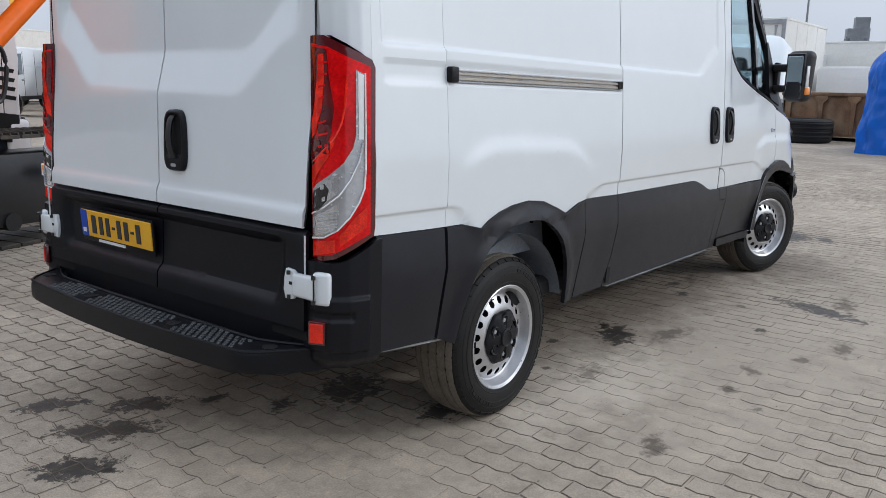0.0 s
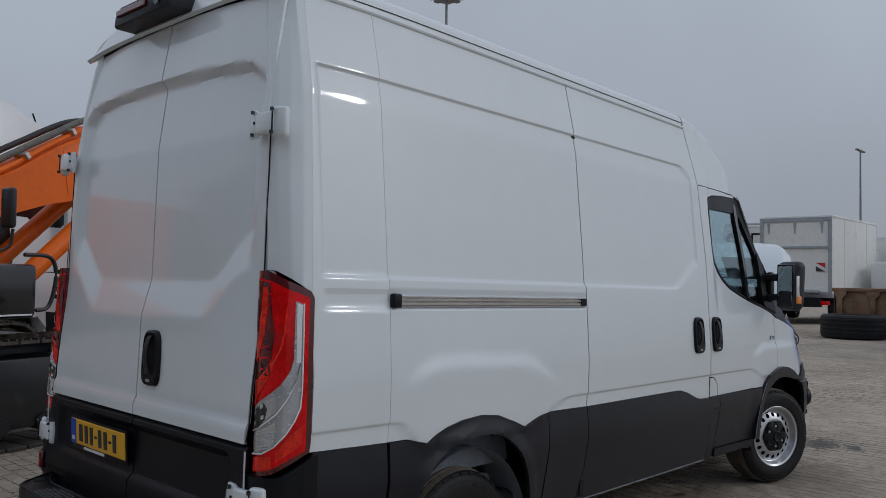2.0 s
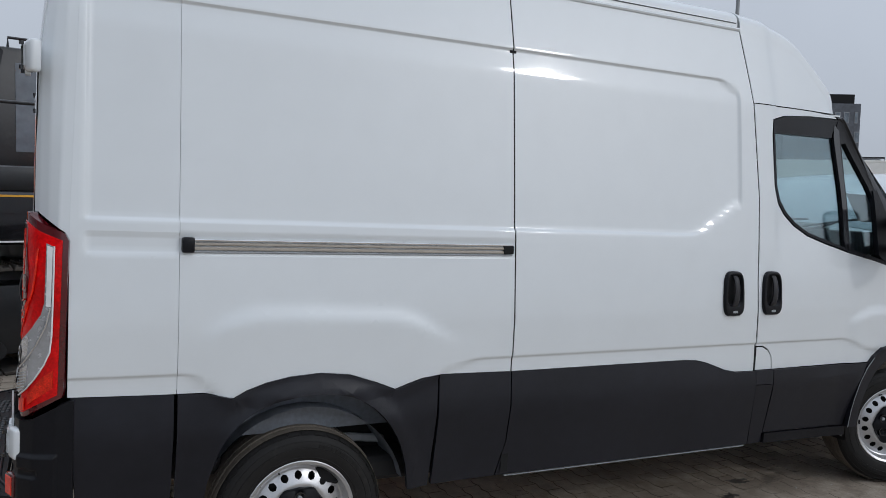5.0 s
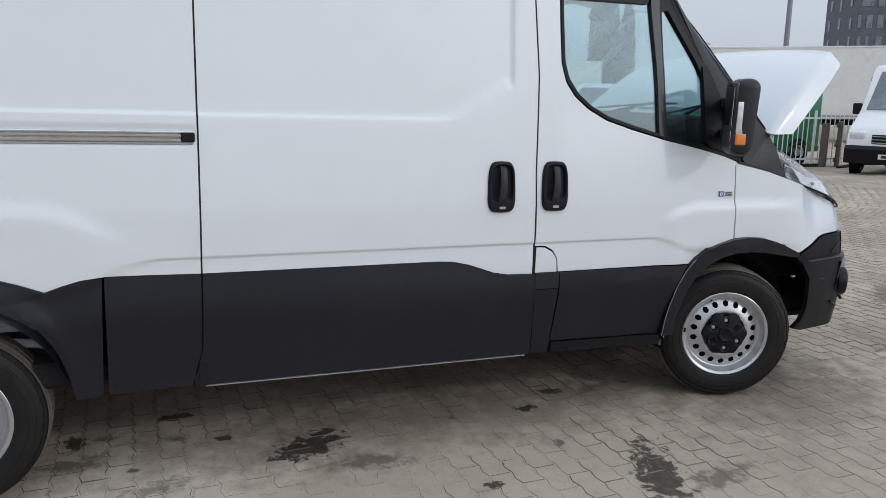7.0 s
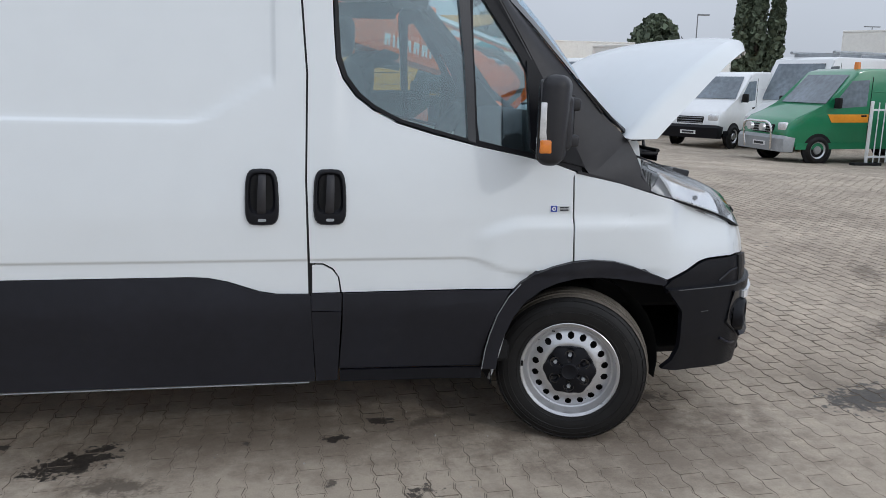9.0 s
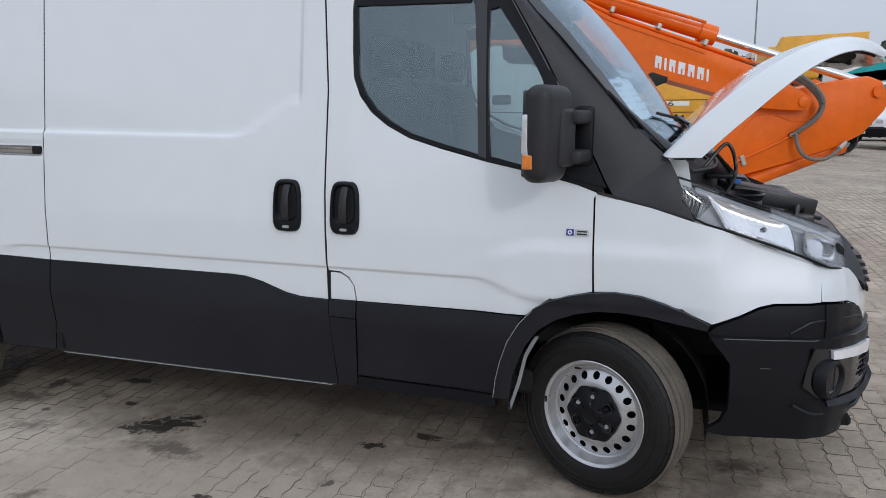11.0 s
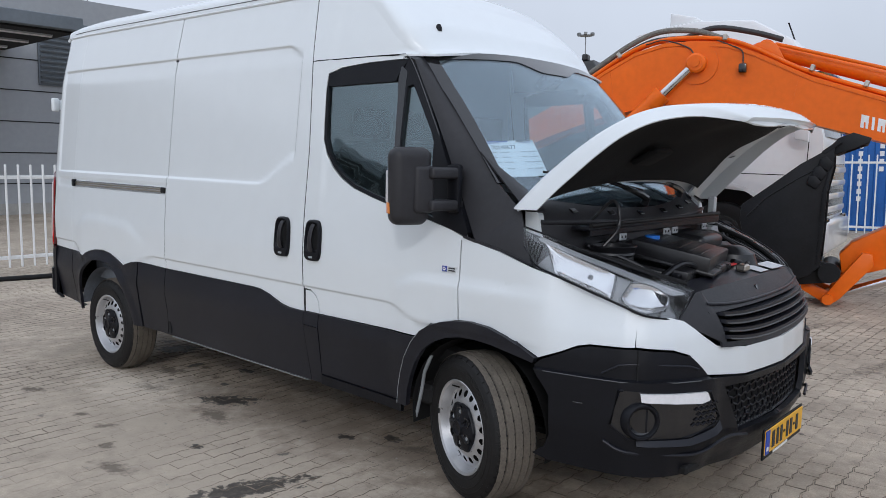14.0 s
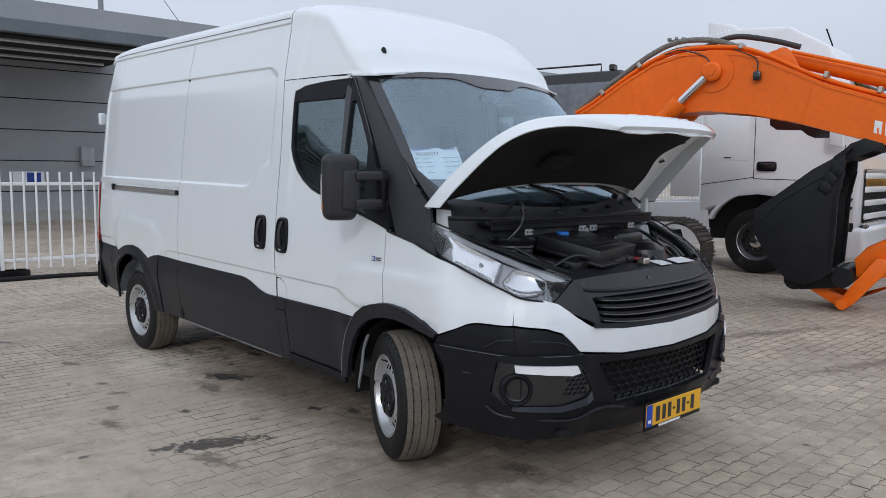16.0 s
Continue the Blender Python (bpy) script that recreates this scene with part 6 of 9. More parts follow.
    # the disc with its ring of round holes
    bm = B()
    nh, sub = 18, 6
    def disc_y(r):
        return lerp(r, (0.09, 0.118, 0.128, 0.138, 0.160, 0.178), (-0.082, -0.091, -0.090, -0.085, -0.077, -0.066))
    holes_r, hr = 0.1570, 0.0148
    for k in range(nh):
        a0, a1 = 2 * math.pi * k / nh, 2 * math.pi * (k + 1) / nh
        am = (a0 + a1) / 2
        outer = []
        hole = []
        frame_pts = [(0.138, a0), (0.138, am), (0.138, a1), (0.1555, a1), (0.178, a1), (0.178, am), (0.178, a0), (0.1555, a0)]
        for r, an in frame_pts:
            outer.append(bm.verts.new((r * math.cos(an), disc_y(r), r * math.sin(an))))
            dx, dr = (an - am) * 0.1555, r - holes_r
            ln_ = math.hypot(dx, dr)
            r2, an2 = holes_r + dr / ln_ * hr * 1.15, am + dx / ln_ * hr / 0.1555
            hole.append(bm.verts.new((r2 * math.cos(an2), disc_y(r2), r2 * math.sin(an2))))
        bridge(bm, outer, hole)
    rings = []
    for r in (0.138, 0.128, 0.118, 0.09, 0.05):
        rings.append(ring(bm, [(r * math.cos(2 * math.pi * k / (nh * 2)), disc_y(r), r * math.sin(2 * math.pi * k / (nh * 2))) for k in range(nh * 2)]))
    for a, b in zip(rings, rings[1:]):
        bridge(bm, a, b)
    bmesh.ops.remove_doubles(bm, verts=bm.verts[:], dist=1e-4)
    part("disc", bm, RIM, rim)
    part("brake_drum", cyl(B(), (0, -0.035, 0), (0, 0.06, 0), 0.172, seg=32), DARK, rim)
    # black star-shaped cap: six wells with the nuts in them, raised webs between, a ringed boss
    bm = B()
    na = 96
    rs = []
    for f_, y in ((1.0, -0.084), (1.0, -0.097), (0.965, -0.103), (0.80, -0.109), (0.60, -0.113), (0.42, -0.116), (0.33, -0.118)):
        pts = []
        for k in range(na):
            t = 2 * math.pi * k / na
            lobe = 0.1135 + 0.0045 * math.cos(6 * t) + 0.002 * math.cos(12 * t)
            r = lobe * f_
            well = 0.016 * smooth01(0.45, 0.95, math.cos(6 * t + math.pi)) * smooth01(0.36, 0.48, f_) * (1 - smooth01(0.86, 0.97, f_))
            pts.append((r * math.cos(t), y + well, r * math.sin(t)))
        rs.append(ring(bm, pts))
    for a, b in zip(rs, rs[1:]):
        bridge(bm, a, b)
    cap = part("hub_cap", bm, PLASTIC, w, "black plastic hub cap")
    part("cap_boss", lathe(B(), [(0.040, -0.112), (0.038, -0.122), (0.034, -0.1245), (0.030, -0.122), (0.0, -0.1225)], 30), PLASTIC, cap)
    for k in range(6):
        an = 2 * math.pi * (k + 0.5) / 6
        c = (0.074 * math.cos(an), 0.074 * math.sin(an))
        part("nut_well", lathe(B(), [(0.026, -0.098), (0.0245, -0.112), (0.0205, -0.112), (0.0185, -0.098), (0.0, -0.0975)], 18, "y", (c[0], 0, c[1])), GLOSSBLACK, cap)
        part("wheel_nut", cyl(B(), (c[0], -0.092, c[1]), (c[0], -0.1075, c[1]), 0.0115, 0.0095, 6), GREYMETAL if k % 3 else PLASTIC, cap)
    part("valve", cyl(B(), (-0.075, -0.07, 0.168), (-0.083, -0.105, 0.180), 0.004, seg=6), DARK, rim)
    part("balance_weight", box(B(), (-0.213, -0.111, 0.02), (0.010, 0.006, 0.025), 0.002), DARK, rim)
    return w


w0 = wheel(van)
WHEELS = [(1.04, -0.855, 0), (1.04, 0.855, 180), (4.600, -0.912, -22), (4.600, 0.900, 161)]
for k, (x, y, rz) in enumerate(WHEELS):
    m = VAN.inverted() @ pose(x, y, 0.349, 0, 0, rz)
    if k:
        w1 = copy_thing(w0, m)
    else:
        first = m
w0.matrix_basis = first
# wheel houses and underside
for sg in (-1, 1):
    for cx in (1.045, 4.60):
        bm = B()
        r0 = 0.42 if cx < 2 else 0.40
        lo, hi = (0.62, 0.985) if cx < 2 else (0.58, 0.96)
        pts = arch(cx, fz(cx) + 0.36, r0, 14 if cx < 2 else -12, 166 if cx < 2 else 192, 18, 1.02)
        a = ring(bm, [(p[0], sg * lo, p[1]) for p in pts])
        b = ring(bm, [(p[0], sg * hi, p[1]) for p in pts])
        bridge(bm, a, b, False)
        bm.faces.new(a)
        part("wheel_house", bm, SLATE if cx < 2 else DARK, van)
    part("wheel_house_liner", panel(B(), [(4.194, 0.30), (4.206, 0.295), (4.244, 0.42), (4.270, 0.54), (4.318, 0.635), (4.300, 0.635), (4.258, 0.55), (4.232, 0.43)], side(sg, -0.055), 0.01, 0.2), GREYMETAL, van)
    part("wheel_house_wall", panel(B(), [(0.70, 0.60), (1.44, 0.60), (1.40, 0.72), (1.28, 0.80), (1.05, 0.835), (0.82, 0.80), (0.72, 0.72)], lambda x, z, sg=sg: Vector((x, sg * (0.900 + 0.10 * (z - 0.72)), z)), 0.006, 0.2), SLATE, van)
    for x in (0.86, 1.30):
        part("wheel_house_bolt", cyl(B(), (x, sg * 0.898, 0.735), (x, sg * 0.912, 0.735), 0.008, seg=8), DARK, van)
    part("wheel_house_edge", box(B(), (1.05, sg * 0.70, 0.62), (0.80, 0.02, 0.12), 0.01), DARK, van)
    part("wheel_house_stay", box(B(), (1.33, sg * 0.80, 0.52), (0.22, 0.02, 0.035), 0.006, 1, (0, 8, 0)), GREYMETAL, van)
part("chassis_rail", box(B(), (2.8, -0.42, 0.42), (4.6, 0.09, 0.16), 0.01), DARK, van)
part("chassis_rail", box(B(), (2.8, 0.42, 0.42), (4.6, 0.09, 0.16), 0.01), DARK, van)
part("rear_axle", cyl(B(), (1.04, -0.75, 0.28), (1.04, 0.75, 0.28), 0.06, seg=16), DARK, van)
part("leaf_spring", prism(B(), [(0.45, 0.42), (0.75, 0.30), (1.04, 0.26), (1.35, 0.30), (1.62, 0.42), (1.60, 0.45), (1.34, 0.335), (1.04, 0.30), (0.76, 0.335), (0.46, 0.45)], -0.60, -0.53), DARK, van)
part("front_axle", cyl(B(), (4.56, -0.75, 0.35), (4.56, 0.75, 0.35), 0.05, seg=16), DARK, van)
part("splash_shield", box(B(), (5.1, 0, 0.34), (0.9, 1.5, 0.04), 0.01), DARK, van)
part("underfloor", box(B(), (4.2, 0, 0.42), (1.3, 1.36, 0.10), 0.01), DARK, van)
# ---- the yard round the van ----
def gz(x, y):
    """Height of the yard: it falls away gently towards the far corner."""
    return -0.5 * smooth01(8, 18, x) * smooth01(4, 16, y) * (1 - 0.6 * smooth01(30, 90, x))


def plain_wheel(parent, c, r, w, sg, rim=None, name="wheel"):
    """A road wheel of a far vehicle: tyre, rim and hub; its outer face towards sg along y."""
    t = part(name, lathe(B(), [(r * 0.60, -w / 2), (r * 0.80, -w / 2 - 0.01), (r * 0.97, -w / 2 + 0.02), (r, -w / 3), (r, w / 3), (r * 0.97, w / 2 - 0.02), (r * 0.80, w / 2 + 0.01), (r * 0.60, w / 2)], 36, "y", c), RUBBER, parent)
    s = sg * (w / 2 - 0.015)
    part("rim", lathe(B(), [(r * 0.62, s + sg * 0.02), (r * 0.55, s), (r * 0.48, s - sg * 0.03), (r * 0.30, s - sg * 0.01), (r * 0.26, s + sg * 0.025), (0.0, s + sg * 0.03)], 30, "y", c), rim or RIM, t)
    bm = B()
    for k in range(8):
        a = 2 * math.pi * k / 8
        cyl(bm, (c[0] + r * 0.42 * math.cos(a), c[1] + s - sg * 0.03, c[2] + r * 0.42 * math.sin(a)), (c[0] + r * 0.42 * math.cos(a), c[1] + s - sg * 0.012, c[2] + r * 0.42 * math.sin(a)), r * 0.055, seg=8)
    part("rim_holes", bm, DARK, t)
    return t


# -- orange excavator, its boom lowered in front of it --
EX = pose(2.889, 5.289, 0, 0, 0, 13.5) @ pose(0, 0.45, 0)
exc = thing("excavator", EX, "orange crawler excavator with a black bucket and chassis", "excavator")
BW = 0.29
boom_low = [(-2.55, 1.62), (-2.30, 1.80), (-1.80, 1.98), (-1.20, 2.20), (-0.52, 2.32), (-0.05, 2.335), (0.43, 2.30), (0.93, 2.17), (1.47, 2.01), (1.90, 1.885), (2.40, 1.745), (2.81, 1.635), (2.96, 1.60), (3.02, 1.545), (3.48, 1.505)]
boom_up = [(3.575, 1.60), (3.54, 1.70), (3.10, 1.965), (2.35, 2.22), (1.25, 2.60), (0.65, 2.90), (0.34, 3.02), (0.0, 3.07), (-0.40, 3.07), (-0.75, 2.98), (-1.12, 2.78), (-1.58, 2.48), (-1.84, 2.34), (-2.55, 1.98), (-2.72, 1.80)]
boom = part("boom", prism(B(), boom_low + boom_up, -BW, BW, "y", 0.02), ORANGE, exc, "orange boom")
for sg in (-1, 1):
    part("boom_rib", prism(B(), [(p[0], p[1] - 0.012) for p in boom_up[3:-1]] + [(p[0], p[1] - 0.05) for p in boom_up[3:-1][::-1]], sg * BW, sg * (BW + 0.012)), ORANGE, boom)
    part("pin_plate", lathe(B(), [(0.24, sg * BW), (0.24, sg * (BW + 0.02)), (0.0, sg * (BW + 0.02))], 36, "y", (0.0, 0, 2.80)), ORANGE, boom)
    part("boom_pin", lathe(B(), [(0.115, sg * BW), (0.115, sg * (BW + 0.12)), (0.09, sg * (BW + 0.14)), (0.05, sg * (BW + 0.14)), (0.05, sg * (BW + 0.16)), (0.0, sg * (BW + 0.16))], 24, "y", (0.0, 0, 2.80)), ORANGE, boom)
    lc = part("lift_cylinder", cyl(B(), (-1.80, sg * (BW + 0.08), 1.16), (-0.42, sg * (BW + 0.08), 2.42), 0.095, seg=20), ORANGE, exc, "orange lift cylinder")
    part("rod", cyl(B(), (-0.46, sg * (BW + 0.08), 2.38), (-0.04, sg * (BW + 0.08), 2.77), 0.05, seg=16), CHROME, lc, "chrome rod")
    part("gland", cyl(B(), (-0.50, sg * (BW + 0.08), 2.345), (-0.38, sg * (BW + 0.08), 2.455), 0.112, seg=20), ORANGE, lc)
part("weld_seam", prism(B(), [(1.02, 2.17), (1.04, 2.17), (1.12, 2.62), (1.10, 2.62)], -BW - 0.006, -BW), ORANGE, boom)
part("weld_seam", prism(B(), [(-1.0, 2.28), (-0.98, 2.28), (-1.06, 2.78), (-1.08, 2.78)], -BW - 0.006, -BW), ORANGE, boom)
part("tip_plate", prism(B(), [(2.955, 1.625), (2.965, 1.58), (3.02, 1.535), (3.30, 1.515)] + [(3.51 + 0.098 * math.cos(radians(a)), 1.605 + 0.098 * math.sin(radians(a))) for a in range(-90, 61, 15)] + [(3.27, 1.845), (3.10, 1.93), (2.985, 1.94), (2.965, 1.80)], -BW - 0.035, -BW - 0.002, "y", 0.012), ORANGE, boom)
part("tip_lug", prism(B(), [(3.20, 1.82), (3.27, 1.79), (3.30, 1.85), (3.23, 1.885)], -BW - 0.052, -BW - 0.034, "y", 0.004), ORANGE, boom)
part("tip_pin", lathe(B(), [(0.062, -BW - 0.034), (0.062, -BW - 0.048), (0.050, -BW - 0.054), (0.0, -BW - 0.054)], 24, "y", (3.51, 0, 1.605)), ORANGE, boom)
for a, b in ((2.71, 2.76), (2.85, 2.90)):
    part("weld_seam", prism(B(), [(a, 1.675), (b, 1.66), (b + 0.03, 1.99), (a + 0.03, 2.01)], -BW - 0.004, -BW), ORANGE, boom)
# plain white shapes of the maker's lettering
for k, w in enumerate((0.085, 0.030, 0.080, 0.090, 0.085, 0.085, 0.030)):
    s0 = 1.76 + sum((0.085, 0.030, 0.080, 0.090, 0.085, 0.085, 0.030)[:k]) + 0.026 * k
    zc = 2.10 - 0.272 * (s0 - 1.76)
    part("lettering_bar", prism(B(), [(s0, zc - 0.075), (s0 + w * 0.9, zc - 0.075 - 0.272 * w * 0.9), (s0 + w, zc + 0.065 - 0.272 * w), (s0 + w * 0.1, zc + 0.065)], -BW - 0.003, -BW - 0.001), WHITEPRINT, boom, smooth=0)
    if w > 0.05:
        part("lettering_gap", prism(B(), [(s0 + w * 0.42, zc - 0.085), (s0 + w * 0.62, zc - 0.09), (s0 + w * 0.62, zc - 0.025), (s0 + w * 0.42, zc - 0.02)], -BW - 0.0045, -BW - 0.0032), ORANGE, boom, smooth=0)
# pipes and clips along the boom's back
for off, y in ((0.045, -0.24), (0.045, -0.15), (0.05, 0.16), (0.05, 0.24)):
    part("oil_pipe", sweep(B(), spline([(p[0], y, p[1] + off) for p in boom_up[2:-2]], 5), 0.024, 8), ORANGE, boom)
for s, z in ((-1.45, 2.60), (-0.95, 2.92), (0.30, 3.06), (1.25, 2.66), (1.80, 2.46), (2.35, 2.27), (2.9, 2.11)):
    part("pipe_clip", box(B(), (s, -0.20, z + 0.035), (0.05, 0.20, 0.07), 0.008, 1, (0, 18 if s > 0.5 else (-36 if s < 0 else 0), 0)), STEEL, boom)
part("boom_lamp", box(B(), (0.52, -BW - 0.05, 2.72), (0.09, 0.09, 0.11), 0.02, 2), GLOSSBLACK, boom)
part("lamp_cable", sweep(B(), spline([(0.52, -BW - 0.04, 2.78), (0.50, -BW - 0.03, 2.92), (0.36, -BW - 0.01, 3.0), (0.22, -BW, 3.06)], 5), 0.008, 6), HOSE, boom)
part("lamp_cable", sweep(B(), spline([(-0.02, -BW - 0.10, 2.90), (-0.12, -BW - 0.03, 3.0), (-0.40, -BW, 3.10), (-0.62, -BW, 3.06)], 5), 0.008, 6), HOSE, boom)
part("hose", sweep(B(), spline([(-1.9, -0.1, 2.42), (-1.2, -0.18, 2.86), (-0.80, -0.20, 3.10), (-0.45, -0.2, 3.22), (-0.05, -0.2, 3.20), (0.25, -0.2, 3.10)], 8), 0.034, 10), HOSEGREY, exc)
part("hose", sweep(B(), spline([(-0.35, 0.12, 3.12), (-0.05, 0.12, 3.24), (0.20, 0.12, 3.27), (0.60, 0.1, 3.18), (0.90, 0.1, 3.08)], 8), 0.034, 10), HOSE, exc)
part("hose", sweep(B(), spline([(-1.95, 0.1, 2.44), (-1.3, 0.12, 2.82), (-0.7, 0.12, 3.14), (-0.2, 0.12, 3.18)], 8), 0.032, 10), HOSE, exc)
# arm cylinder on top
ac = part("arm_cylinder", cyl(B(), (0.80, 0, 2.95), (2.46, 0, 2.42), 0.092, seg=24), ORANGE, exc, "orange arm cylinder")
part("gland", cyl(B(), (2.34, 0, 2.458), (2.53, 0, 2.398), 0.118, seg=24), ORANGE, ac)
part("rod", cyl(B(), (2.5, 0, 2.405), (4.30, 0, 1.84), 0.052, seg=18), CHROME, ac, "chrome rod")
part("cylinder_eye", lathe(B(), [(0.0, -0.10), (0.10, -0.10), (0.10, 0.10), (0.0, 0.10)], 24, "y", (0.74, 0, 2.965)), ORANGE, ac)
part("cylinder_lug", prism(B(), [(0.40, 2.92), (0.98, 2.76), (0.86, 2.99), (0.76, 3.04), (0.66, 3.02)], -0.20, -0.14, "y", 0.01), ORANGE, boom)
part("feed_pipe", sweep(B(), [(0.85, -0.16, 3.0), (2.2, -0.16, 2.60), (2.38, -0.13, 2.55)], 0.02, 8), ORANGE, ac)
# stick
stick_o = [(1.66, 0.40), (1.80, 0.36), (2.30, 0.53), (2.77, 0.70), (3.40, 0.88), (4.02, 1.08), (4.28, 1.22), (4.52, 1.50), (4.55, 1.66), (4.46, 1.84), (4.30, 1.90), (3.73, 1.82), (3.40, 1.74), (2.98, 1.48), (2.74, 1.33), (2.30, 1.05), (1.75, 0.74), (1.63, 0.60)]
stick = part("stick", prism(B(), stick_o, -0.20, 0.20, "y", 0.018), ORANGE, exc, "orange stick")
for c in ((1.90, 0.56), (3.50, 1.59), (4.42, 1.72)):
    part("stick_pin", lathe(B(), [(0.07, -0.20), (0.07, -0.235), (0.0, -0.235)], 20, "y", (c[0], 0, c[1])), ORANGE, stick)
part("stick_pipe", sweep(B(), [(2.42, -0.215, 0.72), (3.30, -0.215, 1.13), (3.45, -0.215, 1.215)], 0.016, 8), ORANGE, stick)
part("pipe_end", box(B(), (2.36, -0.22, 0.695), (0.16, 0.06, 0.05), 0.012, 1, (0, -21, 0)), STEEL, stick)
for s, z in ((2.60, 0.80), (2.88, 0.91)):
    part("pipe_clip", box(B(), (s, -0.215, z), (0.06, 0.04, 0.13), 0.008, 1, (0, -21, 0)), STEEL, stick)
part("weld_seam", sweep(B(), spline([(2.83, -0.202, 1.25), (2.98, -0.202, 1.43), (3.16, -0.202, 1.465), (3.30, -0.202, 1.43), (3.45, -0.202, 1.375), (3.62, -0.202, 1.39)], 6), 0.008, 6), ORANGE, stick)
for dy, dz in ((0.0, 0.0), (0.055, -0.045)):
    part("hose", sweep(B(), spline([(2.80, -0.22 + dy, 2.10 + dz), (3.07, -0.26 + dy, 2.015 + dz), (3.35, -0.32 + dy, 1.955 + dz), (3.575, -0.35 + dy, 1.82 + dz), (3.72, -0.36 + dy, 1.64 + dz), (3.70, -0.35 + dy, 1.465), (3.60, -0.31 + dy, 1.34), (3.47, -0.25, 1.245)], 8), 0.025, 8), HOSEGREY, exc)
    part("hose_fitting", cyl(B(), (3.52, -0.25, 1.262), (3.41, -0.235, 1.205), 0.030, seg=10), STEEL, exc)
part("hose", sweep(B(), spline([(3.47, -0.26, 1.235), (3.485, -0.30, 1.10), (3.55, -0.32, 0.985), (3.66, -0.33, 0.93), (3.80, -0.33, 0.935), (3.93, -0.31, 1.00), (4.03, -0.25, 1.09)], 8), 0.024, 8), HOSEGREY, exc)
part("hose_fitting", cyl(B(), (3.98, -0.28, 1.05), (4.08, -0.21, 1.12), 0.032, seg=10), STEEL, exc)
bc = part("bucket_cylinder", cyl(B(), (4.12, -0.05, 1.08), (2.62, -0.05, 0.50), 0.095, seg=20), ORANGE, exc, "orange bucket cylinder")
part("gland", cyl(B(), (2.74, -0.05, 0.546), (2.54, -0.05, 0.469), 0.12, seg=20), ORANGE, bc)
part("rod", cyl(B(), (2.56, -0.05, 0.477), (1.60, -0.05, 0.11), 0.05, seg=16), CHROME, bc, "chrome rod")
for y in (-0.30, 0.20):
    part("link", prism(B(), [(1.46, 0.05), (1.56, 0.02), (1.66, 0.10), (1.98, 0.50), (1.96, 0.62), (1.86, 0.64), (1.62, 0.30)], y, y + 0.07, "y", 0.01), ORANGE, exc)
    part("link", prism(B(), [(1.10, 0.34), (1.14, 0.24), (1.50, 0.03), (1.58, 0.04), (1.60, 0.13), (1.54, 0.17)], y + 0.09, y + 0.15, "y", 0.01), ORANGE, exc)
part("link_pin", cyl(B(), (1.54, -0.36, 0.09), (1.54, 0.34, 0.09), 0.06, seg=18), ORANGE, exc)
# bucket
bk_o = [(0.60, 1.14), (0.585, 0.98), (0.62, 0.84), (0.74, 0.62), (0.90, 0.42), (1.02, 0.33), (1.16, 0.30), (1.34, 0.40), (1.46, 0.48)]
bkt = part("bucket", grid(B(), lambda u, v: (lambda s, i: Vector((bk_o[i][0] + (bk_o[i + 1][0] - bk_o[i][0]) * (s - i), -0.52 + 1.04 * v, bk_o[i][1] + (bk_o[i + 1][1] - bk_o[i][1]) * (s - i))))(u * 8, min(7, int(u * 8))), 32, 4, 0.03), BUCKET, exc, "black steel digging bucket")
part("bucket_floor", grid(B(), lambda u, v: Vector((0.60 + 0.93 * u, -0.52 + 1.04 * v, 1.14 + 0.70 * u - 0.05 * math.sin(math.pi * u))), 12, 4, 0.04), BUCKET, bkt)
for y in (-0.545, 0.52):
    part("bucket_cheek", prism(B(), [(0.60, 1.15), (0.585, 0.98), (0.62, 0.84), (0.74, 0.62), (0.90, 0.42), (1.02, 0.33), (1.16, 0.30), (1.34, 0.38), (1.44, 0.48), (1.46, 0.90), (1.47, 1.30), (1.53, 1.60), (1.53, 1.82), (1.20, 1.62), (0.90, 1.38)], y, y + 0.028, "y", 0.006), BUCKET, bkt)
    part("cheek_rim", prism(B(), [(1.40, 0.50), (1.445, 0.50), (1.465, 0.90), (1.475, 1.30), (1.535, 1.60), (1.50, 1.62), (1.43, 1.30), (1.42, 0.90)], y - 0.012, y + 0.040, "y", 0.006), BUCKET, bkt)
    for a, b in ((1.27, 1.40), (1.32, 1.50), (1.38, 1.60)):
        part("side_cutter", prism(B(), [(a, b), (a + 0.10, b - 0.06), (a + 0.15, b + 0.02), (a + 0.08, b + 0.10), (a + 0.02, b + 0.08)], y - 0.035, y + 0.005, "y", 0.010), BUCKET, bkt)
    part("cheek_seam", sweep(B(), [(0.66, y - 0.002, 1.02), (0.86, y - 0.002, 1.24), (1.18, y - 0.002, 1.46), (1.46, y - 0.002, 1.62)], 0.010, 6), BUCKET, bkt)
for k in range(5):
    y = -0.46 + 0.23 * k
    part("tooth", prism(B(), [(1.42, 1.74), (1.56, 1.90), (1.70, 1.96), (1.88, 1.90), (1.86, 1.84), (1.72, 1.80), (1.56, 1.72)], y - 0.05, y + 0.05, "y", 0.012), BUCKET, bkt)
part("bucket_lip", box(B(), (1.50, 0, 1.80), (0.22, 1.10, 0.05), 0.01, 1, (0, -38, 0)), BUCKET, bkt)
for c in ((1.04, 0.34), (1.54, 0.40)):
    part("bucket_boss", cyl(B(), (c[0], -0.40, c[1]), (c[0], 0.40, c[1]), 0.115, seg=24), BUCKET, bkt)
